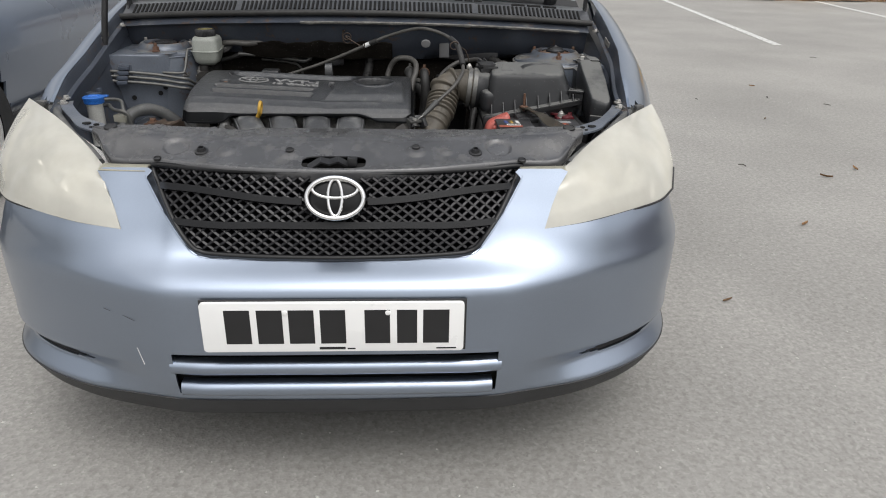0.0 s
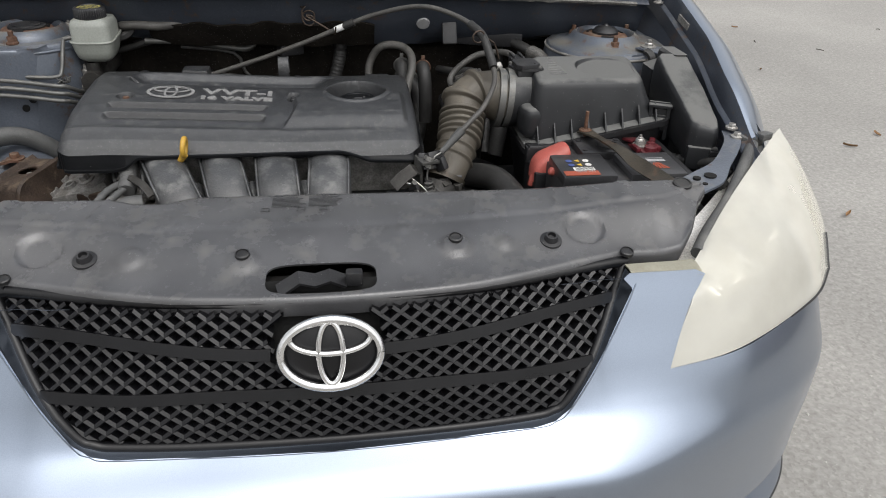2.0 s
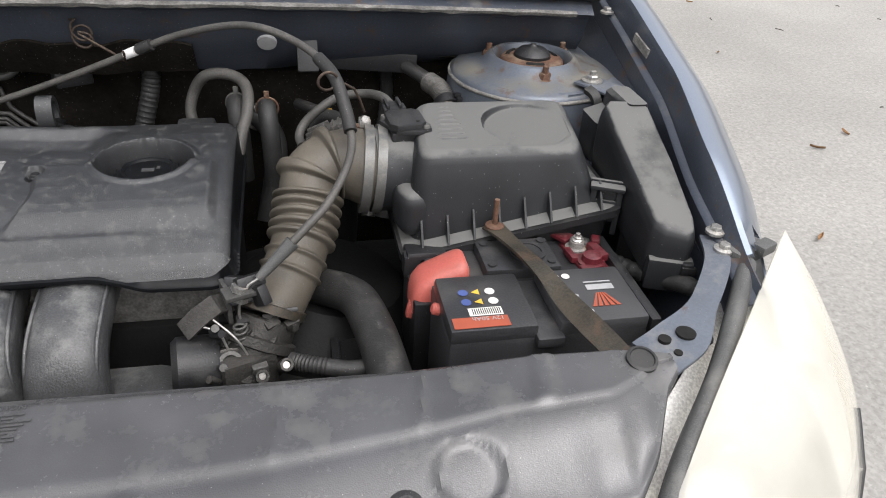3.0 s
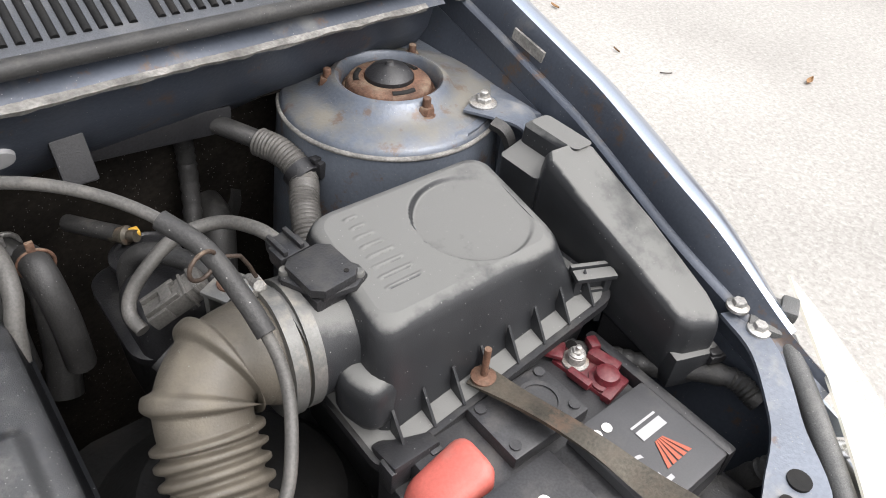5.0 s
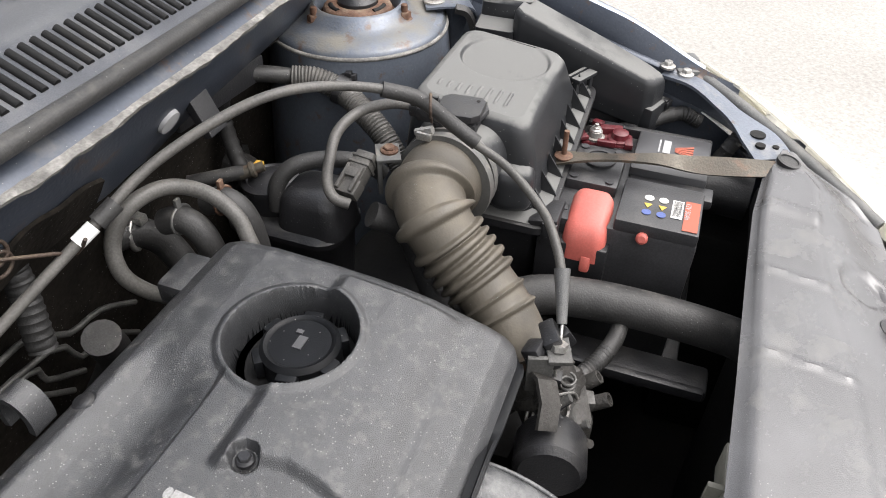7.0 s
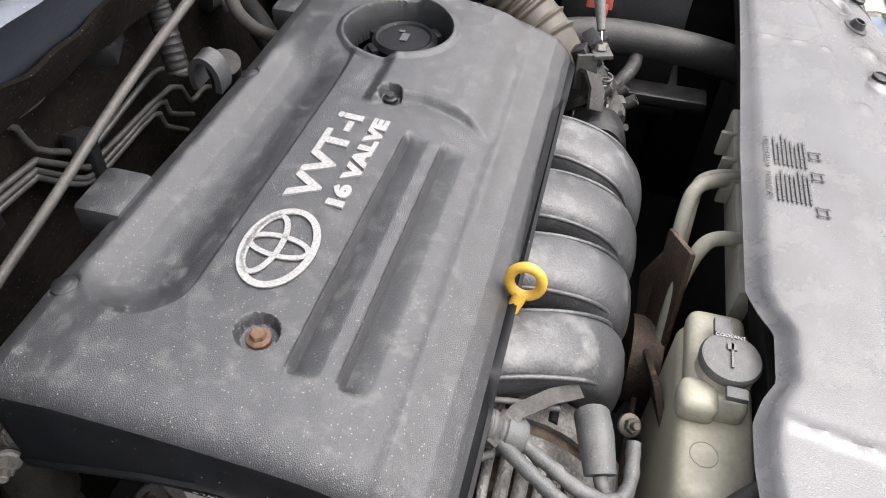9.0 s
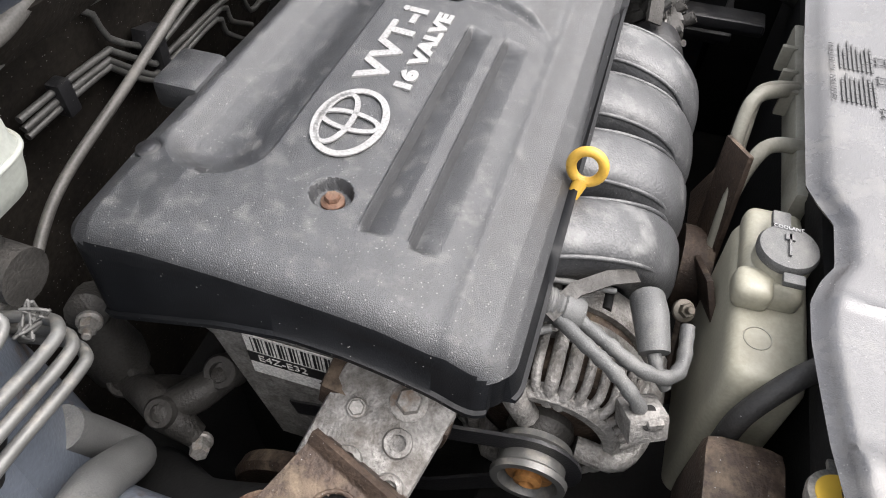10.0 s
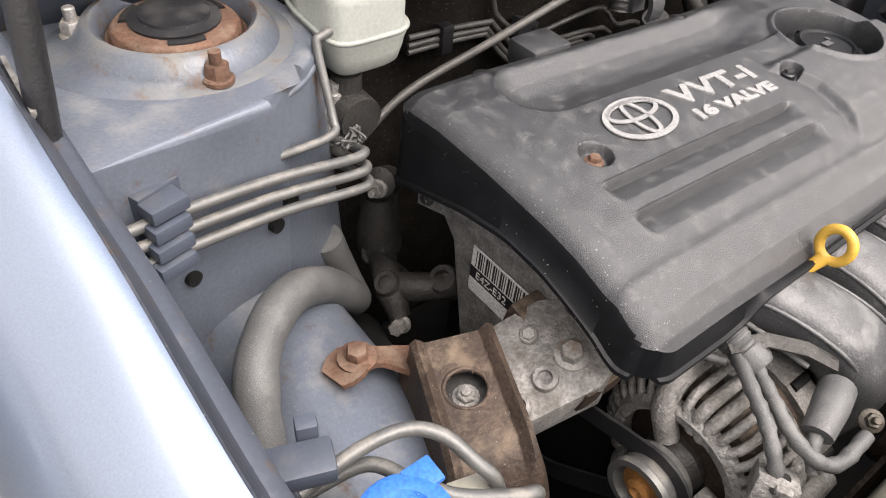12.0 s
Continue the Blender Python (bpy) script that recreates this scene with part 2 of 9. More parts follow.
BATT = mat("battery_case", (0.03, 0.03, 0.032), 0.35, 0, 0.2, 20, 0.1, 500, (0.09, 0.085, 0.08), 0.25, 20)
ORANGE = mat("orange_label", (0.33, 0.075, 0.04), 0.4, 0, 0.1, 40, 0.0)
TYRE = mat("tyre_rubber", (0.03, 0.03, 0.03), 0.8, 0, 0.2, 30, 0.3, 300, (0.08, 0.075, 0.07), 0.35, 30)
ALLOY = mat("silver_alloy", (0.72, 0.71, 0.69), 0.35, 0.35, 0.06, 20, 0.05, 400)
FARPAINT = mat("dark_maroon_paint", (0.06, 0.022, 0.03), 0.35, 0.2, 0.1, 4, 0.0, coat=0.8)
GREYPAINT = mat("blue_grey_paint", (0.24, 0.28, 0.35), 0.3, 0.5, 0.06, 3, 0.0, coat=0.8)
LINE = mat("worn_white_line_paint", (0.62, 0.62, 0.60), 0.7, 0, 0.15, 12, 0.4, 160, (0.24, 0.235, 0.23), 0.42, 30)
BINYELLOW = mat("yellow_grit_bin_plastic", (0.66, 0.36, 0.02), 0.5, 0, 0.12, 8, 0.1, 200)
LITTER = mat("dry_leaf", (0.23, 0.13, 0.06), 0.8, 0, 0.3, 60, 0.3, 300, each=0.4)
MULCH = mat("leaf_mulch", (0.11, 0.07, 0.04), 0.9, 0, 0.45, 18, 0.8, 60, (0.24, 0.16, 0.09), 0.42, 30, depth=0.02)
TWIG = mat("dark_twig", (0.04, 0.03, 0.022), 0.8, 0, 0.3, 60, 0.2, 300)
STONE = mat("pale_grit", (0.45, 0.44, 0.41), 0.8, 0, 0.3, 200, 0.3, 600)


def make_lens():
    m = bpy.data.materials.new("hazed_lens")
    m.use_nodes = True
    n, l = m.node_tree.nodes, m.node_tree.links
    b = n["Principled BSDF"]
    b.inputs["Base Color"].default_value = (0.80, 0.786, 0.725, 1)
    b.inputs["Roughness"].default_value = 0.2
    b.inputs["Coat Weight"].default_value = 0.5
    clear, mix, at = n.new("ShaderNodeBsdfTransparent"), n.new("ShaderNodeMixShader"), n.new("ShaderNodeTexCoord")
    clear.inputs["Color"].default_value = (0.97, 0.96, 0.92, 1)
    haze, span = n.new("ShaderNodeTexNoise"), n.new("ShaderNodeMapRange")
    haze.inputs["Scale"].default_value, haze.inputs["Detail"].default_value = 7, 5
    span.inputs["To Min"].default_value, span.inputs["To Max"].default_value = 0.23, 0.59
    l.new(at.outputs["Object"], haze.inputs["Vector"])
    l.new(haze.outputs["Fac"], span.inputs["Value"])
    l.new(span.outputs[0], mix.inputs["Fac"])
    l.new(clear.outputs[0], mix.inputs[1])
    l.new(b.outputs[0], mix.inputs[2])
    l.new(mix.outputs[0], n["Material Output"].inputs["Surface"])
    return m


def make_glass():
    m = bpy.data.materials.new("glare_windscreen_glass")
    m.use_nodes = True
    b = m.node_tree.nodes["Principled BSDF"]
    # the pale diffuse share paints the sky's glare on the glass
    b.inputs["Base Color"].default_value = (0.75, 0.85, 0.85, 1)
    b.inputs["Roughness"].default_value = 0.02
    b.inputs["Transmission Weight"].default_value = 0.6
    b.inputs["IOR"].default_value = 1.45
    return m


def make_asphalt():
    m = bpy.data.materials.new("worn_asphalt")
    m.use_nodes = True
    n, l = m.node_tree.nodes, m.node_tree.links
    b, at = n["Principled BSDF"], n.new("ShaderNodeTexCoord")
    grit, patch, grain = n.new("ShaderNodeTexVoronoi"), n.new("ShaderNodeTexNoise"), n.new("ShaderNodeTexNoise")
    grit.inputs["Scale"].default_value = 130
    patch.inputs["Scale"].default_value, patch.inputs["Detail"].default_value = 0.9, 8
    grain.inputs["Scale"].default_value, grain.inputs["Detail"].default_value = 55, 8
    for node in (grit, patch, grain):
        l.new(at.outputs["Object"], node.inputs["Vector"])
    ramp = n.new("ShaderNodeValToRGB")
    e = ramp.color_ramp.elements
    e[0].position, e[0].color = 0.30, (0.238, 0.230, 0.216, 1)
    e[1].position, e[1].color = 0.70, (0.318, 0.308, 0.290, 1)
    l.new(grain.outputs["Fac"], ramp.inputs["Fac"])
    stones = n.new("ShaderNodeMapRange")
    stones.inputs["From Min"].default_value, stones.inputs["From Max"].default_value = 0.0, 1.0
    stones.inputs["To Min"].default_value, stones.inputs["To Max"].default_value = 0.84, 1.16
    l.new(grit.outputs["Color"], stones.inputs["Value"])
    wear = n.new("ShaderNodeMapRange")
    wear.inputs["From Min"].default_value, wear.inputs["From Max"].default_value = 0.3, 0.7
    wear.inputs["To Min"].default_value, wear.inputs["To Max"].default_value = 0.86, 1.14
    l.new(patch.outputs["Fac"], wear.inputs["Value"])
    a, c = n.new("ShaderNodeVectorMath"), n.new("ShaderNodeVectorMath")
    a.operation = c.operation = "SCALE"
    l.new(ramp.outputs[0], a.inputs[0])
    l.new(stones.outputs[0], a.inputs["Scale"])
    l.new(a.outputs[0], c.inputs[0])
    l.new(wear.outputs[0], c.inputs["Scale"])
    l.new(c.outputs[0], b.inputs["Base Color"])
    b.inputs["Roughness"].default_value = 0.85
    rise = n.new("ShaderNodeBump")
    rise.inputs["Strength"].default_value, rise.inputs["Distance"].default_value = 0.2, 0.004
    l.new(grit.outputs["Distance"], rise.inputs["Height"])
    l.new(rise.outputs[0], b.inputs["Normal"])
    return m


LENS, GLASS, ASPHALT = make_lens(), make_glass(), make_asphalt()

# ---- building tools ----
BASE = {}
SEAT = Vector((0, 0, 0))


def seat(dx=0.0, dy=0.0, dz=0.0):
    """Moves the group of parts that follows as a whole."""
    global SEAT
    SEAT = Vector((dx, dy, dz))


def thing(name, base, label, category, group=""):
    """An Empty at the base of a thing; its parts are given in world metres."""
    ob = new(name)
    ob.location = base
    ob.empty_display_size = 0.1
    BASE[ob.name] = Vector(base)
    return tagged(ob, label, category, group)


def part(name, bm, material, parent=None, label="", smooth=38):
    """Links a bmesh as one mesh object under a thing or a part."""
    me = bpy.data.meshes.new(name)
    bmesh.ops.recalc_face_normals(bm, faces=bm.faces)
    if SEAT.length:
        bmesh.ops.translate(bm, vec=SEAT, verts=bm.verts)
    bm.to_mesh(me)
    bm.free()
    me.materials.append(material)
    me.shade_smooth()
    me.set_sharp_from_angle(angle=radians(smooth))
    ob = new(name, me)
    if parent is not None:
        ob.parent = parent
        ob.matrix_parent_inverse = Matrix.Translation(-BASE[parent.name]) if parent.name in BASE else Matrix()
    if label:
        ob["label"] = label
    return ob


def spline(points, n=6):
    """A smooth line through the points, n steps to a span."""
    p = [Vector(q) for q in points]
    if len(p) < 3 or n < 2:
        return p
    p = [2 * p[0] - p[1]] + p + [2 * p[-1] - p[-2]]
    out = []
    for i in range(1, len(p) - 2):
        a, b, c, d = p[i - 1:i + 3]
        for k in range(n):
            t = k / n
            out.append(0.5 * (2 * b + (c - a) * t + (2 * a - 5 * b + 4 * c - d) * t * t + (3 * b - a - 3 * c + d) * t ** 3))
    return out + [p[-2]]


def tube(bm, points, r, seg=10, n=6, caps=True, wave=None):
    """A round tube along a smooth line. r: a radius, or one for each given point. wave(d, r): the radius d metres along."""
    line = spline(points, n)
    seg = max(seg, 10)
    span = len(points) - 1
    radii = []
    for i in range(len(line)):
        if isinstance(r, (list, tuple)):
            t = i / (len(line) - 1) * span
            k = min(int(t), span - 1)
            radii.append(r[k] + (r[k + 1] - r[k]) * (t - k))
        else:
            radii.append(r)
    side, gone, rings = None, 0.0, []
    for i, p in enumerate(line):
        way = (line[min(i + 1, len(line) - 1)] - line[max(i - 1, 0)]).normalized()
        if side is None:
            side = way.orthogonal().normalized()
        side = (side - way * side.dot(way)).normalized()
        up = way.cross(side)
        if i:
            gone += (p - line[i - 1]).length
        rad = wave(gone, radii[i]) if wave else radii[i]
        rings.append([bm.verts.new(p + rad * (math.cos(2 * math.pi * k / seg) * side + math.sin(2 * math.pi * k / seg) * up)) for k in range(seg)])
    for a, b in zip(rings, rings[1:]):
        for k in range(seg):
            bm.faces.new((a[k], a[(k + 1) % seg], b[(k + 1) % seg], b[k]))
    if caps:
        bm.faces.new(rings[0][::-1])
        bm.faces.new(rings[-1])
    return bm


def lathe(bm, profile, origin, axis=(0, 0, 1), seg=32, squash=(1, 1), caps=True):
    """Turns (radius, height) pairs round an axis. The ends are closed."""
    turn = Matrix.Translation(origin) @ Vector(axis).normalized().to_track_quat("Z", "Y").to_matrix().to_4x4()
    rings = []
    for r, h in profile:
        rings.append([bm.verts.new(turn @ Vector((squash[0] * r * math.cos(2 * math.pi * k / seg), squash[1] * r * math.sin(2 * math.pi * k / seg), h))) for k in range(seg)])
    for a, b in zip(rings, rings[1:]):
        for k in range(seg):
            bm.faces.new((a[k], a[(k + 1) % seg], b[(k + 1) % seg], b[k]))
    if caps and profile[0][0] > 1e-5:
        bm.faces.new(rings[0][::-1])
    if caps and profile[-1][0] > 1e-5:
        bm.faces.new(rings[-1])
    return bm


def rod(bm, a, b, r, seg=12, r2=None):
    a, b = Vector(a), Vector(b)
    return lathe(bm, [(r, 0), (r if r2 is None else r2, (b - a).length)], a, b - a, seg)


def rbox(bm, centre, size, bevel=0.004, turn=None, steps=2):
    """A box with rounded edges."""
    m = Matrix.Translation(centre) @ (turn or Matrix()) @ Matrix.Diagonal((*size, 1))
    made = bmesh.ops.create_cube(bm, size=1.0, matrix=m)["verts"]
    if bevel:
        edges = list({e for v in made for e in v.link_edges})
        bmesh.ops.bevel(bm, geom=edges, offset=bevel, segments=steps, profile=0.6, affect="EDGES")
    return bm


def slab(bm, outline, low, high, m=None, bevel=0.0, steps=2):
    """A flat piece with the outline (x, y) between two heights, moved by m."""
    m = m or Matrix()
    a = [bm.verts.new(m @ Vector((x, y, low))) for x, y in outline]
    b = [bm.verts.new(m @ Vector((x, y, high))) for x, y in outline]
    bm.faces.new(a[::-1])
    top = bm.faces.new(b)
    k = len(a)
    for i in range(k):
        bm.faces.new((a[i], a[(i + 1) % k], b[(i + 1) % k], b[i]))
    if bevel:
        bmesh.ops.bevel(bm, geom=list(top.edges), offset=bevel, segments=steps, profile=0.6, affect="EDGES")
    return bm


def sheet(bm, place, us, vs, keep=None, thick=0.0):
    """A surface place(u, v) over two lists. keep(u, v): whether a face stays. thick: its depth."""
    grid = [[bm.verts.new(place(u, v)) for u in us] for v in vs]
    made = []
    for j in range(len(vs) - 1):
        for i in range(len(us) - 1):
            if keep and not keep((us[i] + us[i + 1]) / 2, (vs[j] + vs[j + 1]) / 2):
                continue
            made.append(bm.faces.new((grid[j][i], grid[j][i + 1], grid[j + 1][i + 1], grid[j + 1][i])))
    loose = [v for row in grid for v in row if not v.link_faces]
    bmesh.ops.delete(bm, geom=loose, context="VERTS")
    if thick:
        bmesh.ops.solidify(bm, geom=made, thickness=thick)
    return bm


def ribbon(bm, line, half, up, thick):
    """A flat strip of a given half width along a line; up: its face's direction, one or one for each point."""
    rows = []
    for i, p in enumerate(line):
        p = Vector(p)
        way = (Vector(line[min(i + 1, len(line) - 1)]) - Vector(line[max(i - 1, 0)])).normalized()
        u = Vector(up[i] if isinstance(up, list) else up)
        s = way.cross(u).normalized()
        u = s.cross(way).normalized()
        h = half[i] if isinstance(half, list) else half
        rows.append([bm.verts.new(p + s * h * a + u * thick * b) for a, b in ((-1, 0), (1, 0), (1, 1), (-1, 1))])
    for a, b in zip(rows, rows[1:]):
        for k in range(4):
            bm.faces.new((a[k], a[(k + 1) % 4], b[(k + 1) % 4], b[k]))
    bm.faces.new(rows[0][::-1])
    bm.faces.new(rows[-1])
    return bm


def span(a, b, n):
    return [a + (b - a) * i / n for i in range(n + 1)]


def ease(t):
    t = max(0.0, min(1.0, t))
    return t * t * (3 - 2 * t)


def lerp_table(rows, t):
    """The value at t in rows of (t, value), on straight lines."""
    if t <= rows[0][0]:
        return rows[0][1]
    for (a, va), (b, vb) in zip(rows, rows[1:]):
        if t <= b:
            return va + (vb - va) * (t - a) / (b - a)
    return rows[-1][1]


def inside(poly, x, y):
    hit = False
    for (x0, y0), (x1, y1) in zip(poly, poly[1:] + poly[:1]):
        if (y0 > y) != (y1 > y) and x < x0 + (x1 - x0) * (y - y0) / (y1 - y0):
            hit = not hit
    return hit


def bolt(name, at, parent, r=0.008, up=(0, 0, 1), material=None, flange=1.6, tall=0.008, label="", stud=0.0):
    """A hexagonal bolt head on a washer."""
    bm = bmesh.new()
    if flange:
        lathe(bm, [(r * flange, -0.001), (r * flange, 0.002), (r * 1.1, 0.0035)], at, up, 16)
    lathe(bm, [(r, 0.001), (r, tall * 0.85), (r * 0.85, tall)], at, up, 6)
    if stud:
        lathe(bm, [(r * 0.5, tall), (r * 0.5, tall + stud * 0.9), (r * 0.4, tall + stud)], at, up, 10)
    return part(name, bm, material or STEEL, parent, label)


def text_mesh(body, size, m, depth=0.0006, spacing=1.0, bold=0.0, wide=1.0):
    """Letters in the built-in font as a bmesh; m puts their plane, x along the line, z out of it."""
    curve = bpy.data.curves.new("letters", "FONT")
    curve.body, curve.size, curve.extrude = body, size, depth
    curve.align_x, curve.align_y, curve.space_character = "CENTER", "CENTER", spacing
    curve.resolution_u = 3
    curve.offset = bold
    ob = bpy.data.objects.new("letters", curve)
    scene.collection.objects.link(ob)
    me = bpy.data.meshes.new_from_object(ob.evaluated_get(bpy.context.evaluated_depsgraph_get()))
    bpy.data.objects.remove(ob)
    bpy.data.curves.remove(curve)
    bm = bmesh.new()
    bm.from_mesh(me)
    bm.transform(m @ Matrix.Diagonal((wide, 1, 1, 1)))
    bpy.data.meshes.remove(me)
    return bm

# ---- the car: outer body ----
car = thing("car", (0, 2.0, 0), "light metallic blue hatchback parked with its bonnet up", "car")

HALF_PLAN = [(0.0, 0.010), (0.15, 0.010), (0.28, 0.012), (0.36, 0.020), (0.45, 0.050), (0.56, 0.097), (0.665, 0.156), (0.748, 0.232),
             (0.797, 0.325), (0.824, 0.45), (0.838, 0.60)]
PLAN = [Vector((p.x, p.y)) for p in spline([(-x, y, 0) for x, y in HALF_PLAN[:0:-1]] + [(x, y, 0) for x, y in HALF_PLAN], 8)]
MIDDLE = [(0.195, 0.055), (0.205, 0.035), (0.245, 0.022), (0.30, 0.010), (0.38, 0.004), (0.49, 0.000), (0.515, 0.004), (0.532, 0.016),
          (0.546, 0.045), (0.556, 0.075), (0.566, 0.088), (0.60, 0.096), (0.66, 0.115), (0.72, 0.140), (0.76, 0.16)]
EDGE = [(0.195, 0.050), (0.205, 0.035), (0.245, 0.022), (0.30, 0.012), (0.38, 0.004), (0.49, 0.0), (0.518, 0.003), (0.531, 0.011), (0.546, 0.030), (0.56, 0.049), (0.578, 0.068), (0.60, 0.086), (0.66, 0.122), (0.72, 0.154), (0.76, 0.17)]
SIDE = [(0.195, 0.036), (0.205, 0.022), (0.240, 0.004), (0.252, -0.003), (0.260, -0.004), (0.266, 0.000), (0.297, 0.022), (0.302, 0.022), (0.324, 0.012), (0.332, 0.004), (0.338, 0.002), (0.38, 0.003), (0.46, 0.000), (0.520, 0.001), (0.533, 0.005), (0.550, 0.012), (0.575, 0.020), (0.60, 0.029),
        (0.62, 0.040), (0.66, 0.062), (0.72, 0.095), (0.80, 0.14)]


def skin(i, z):
    """The bumper's face: a step along the plan and a height."""
    p = PLAN[i]
    a, b = PLAN[max(i - 1, 0)], PLAN[min(i + 1, len(PLAN) - 1)]
    way = (b - a).normalized()
    inward = Vector((-way.y, way.x))
    ax = abs(p.x)
    w, v = ease((ax - 0.14) / 0.32), ease((ax - 0.36) / 0.22)
    d = 0.0
    for k in (-2, -1, 0, 1, 2):
        h = z + k * (0.006 if z > 0.37 else 0.0015)
        d += ((1 - v) * ((1 - w) * lerp_table(MIDDLE, h) + w * lerp_table(EDGE, h)) + v * lerp_table(SIDE, h)) / 5
    q = p + inward * d
    return Vector((q.x, q.y, z))


LAMP_RING = [(0.432, 0.610), (0.48, 0.616), (0.54, 0.622), (0.60, 0.625), (0.66, 0.626), (0.72, 0.628), (0.762, 0.640), (0.784, 0.690), (0.780, 0.745), (0.752, 0.788), (0.65, 0.775), (0.56, 0.751),
             (0.483, 0.716), (0.465, 0.690), (0.449, 0.655)]

GRILLE_RING = [(-0.372, 0.716), (-0.384, 0.704), (-0.345, 0.640), (-0.296, 0.578), (-0.276, 0.566), (-0.25, 0.561), (-0.15, 0.556), (0, 0.554), (0.15, 0.556),
               (0.25, 0.561), (0.276, 0.566), (0.296, 0.578), (0.345, 0.640), (0.384, 0.704), (0.372, 0.716), (0.2, 0.724), (0, 0.727), (-0.2, 0.724)]


def stay_bumper(i, z):
    k = int(i)
    p = (skin(k, z) + skin(min(k + 1, len(PLAN) - 1), z)) / 2
    x = abs(p.x)
    if inside(GRILLE_RING, p.x, z) or inside(LAMP_RING, x, z):
        return False
    if x < 0.335 and 0.268 < z < 0.372:
        return False
    if z > 0.715 - 0.0 * x or (x > 0.482 and z > 0.60 and z > lerp_table([(0.48, 0.626), (0.66, 0.630), (0.75, 0.636)], x)):
        return x < 0.482 and z < 0.722
    lip = lerp_table([(0.0, 0.246), (0.35, 0.250), (0.56, 0.252), (0.70, 0.254), (0.80, 0.258)], x)
    if z < lip:
        return False
    fog_low = lerp_table([(0.53, 0.312), (0.58, 0.302), (0.68, 0.300), (0.76, 0.306)], x)
    fog_high = lerp_table([(0.53, 0.316), (0.60, 0.326), (0.68, 0.330), (0.76, 0.322)], x)
    if 0.53 < x < 0.76 and fog_low < z < fog_high:
        return False
    return True


STEPS = list(range(len(PLAN)))
HEIGHTS = span(0.195, 0.24, 6) + span(0.244, 0.504, 65)[0:] + span(0.508, 0.73, 55)
bm = bmesh.new()
fine = 3
PLAN = [Vector((p.x, p.y)) for p in spline([(-x, y, 0) for x, y in HALF_PLAN[:0:-1]] + [(x, y, 0) for x, y in HALF_PLAN], 14)]
STEPS = list(range(len(PLAN)))


def skin_at(x, z):
    """The bumper's face above a place of the picture plane, by its width and height."""
    last = skin(len(PLAN) // 2, z)
    step = 1 if x > 0 else -1
    i = len(PLAN) // 2
    while 0 < i < len(PLAN) - 1:
        nxt = skin(i + step, z)
        if (nxt.x - x) * step >= 0:
            f = (x - last.x) / (nxt.x - last.x) if nxt.x != last.x else 0
            return last.lerp(nxt, f)
        i, last = i + step, nxt
    return last


def nearest(ring, x, z):
    best = None
    for (x0, z0), (x1, z1) in zip(ring, ring[1:] + ring[:1]):
        dx, dz = x1 - x0, z1 - z0
        t = max(0, min(1, ((x - x0) * dx + (z - z0) * dz) / max(dx * dx + dz * dz, 1e-9)))
        q = (x0 + dx * t, z0 + dz * t)
        d = math.hypot(q[0] - x, q[1] - z)
        if best is None or d < best[0]:
            best = (d, *q)
    return best


sheet(bm, lambda i, z: skin(int(i), z), STEPS, HEIGHTS, stay_bumper)
for v in [v for v in bm.verts if any(e.is_boundary for e in v.link_edges)]:
    for ring, flip in ((GRILLE_RING, 1), (LAMP_RING, 1), (LAMP_RING, -1)):
        d, x, z = nearest(ring, v.co.x * flip, v.co.z)
        if d < 0.0085:
            v.co = skin_at(x * flip, z)
            break
bmesh.ops.solidify(bm, geom=list(bm.faces), thickness=0.004)
bumper = part("front_bumper", bm, PAINT, car, "metallic blue front bumper with light scratches", 50)


def lip_edge(i, v):
    """The black lower lip, tucked under the bumper."""
    x = abs(PLAN[i].x)
    top = lerp_table([(0.0, 0.246), (0.35, 0.250), (0.56, 0.252), (0.70, 0.254), (0.80, 0.258)], x) + 0.003
    z = 0.205 + lerp_table([(0, 0), (0.6, 0.01), (0.8, 0.03)], x) if v == 0 else top
    z = z + 0 * v
    low = 0.195 + lerp_table([(0, 0), (0.55, 0.002), (0.8, 0.006)], x)
    z = low + (top - low) * v
    p = skin(i, z)
    n = Vector((p.x * 0.4, -1, 0)).normalized()
    return p + n * 0.003 * (1 if 0.05 < v < 0.97 else -1)


bm = bmesh.new()
sheet(bm, lip_edge, STEPS, [0, 0.06, 0.2, 0.4, 0.6, 0.8, 0.96, 1.0], None, 0.006)
part("bumper_lip", bm, TRIM, bumper, "black plastic lip under the bumper")

# two blue bars in the lower slot; a near-black block paints the shade behind
for low, high in ((0.318, 0.352), (0.266, 0.300)):
    bm = bmesh.new()
    w = 0.345 if low > 0.3 else 0.327
    rows = span(-w, w, 30)
    prof = [(0.016 * (1 - math.cos(radians(a))) + (0.012 if abs(a) > 84 else 0), 0.017 + 0.017 * math.sin(radians(a))) for a in (-90, -80, -60, -40, -20, 0, 20, 40, 60, 80, 90)]

    def bar(x, k):
        d, h = prof[int(k)]
        y = lerp_table([(0, 0.008), (0.28, 0.010), (0.36, 0.020)], abs(x))
        return Vector((x, y + d + 0.002, low + h))
    sheet(bm, bar, rows, list(range(len(prof))), None, 0.003)
    part("bumper_bar", bm, PAINT, bumper)
bm = bmesh.new()
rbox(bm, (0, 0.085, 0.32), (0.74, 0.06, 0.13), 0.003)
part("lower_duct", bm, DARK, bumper)
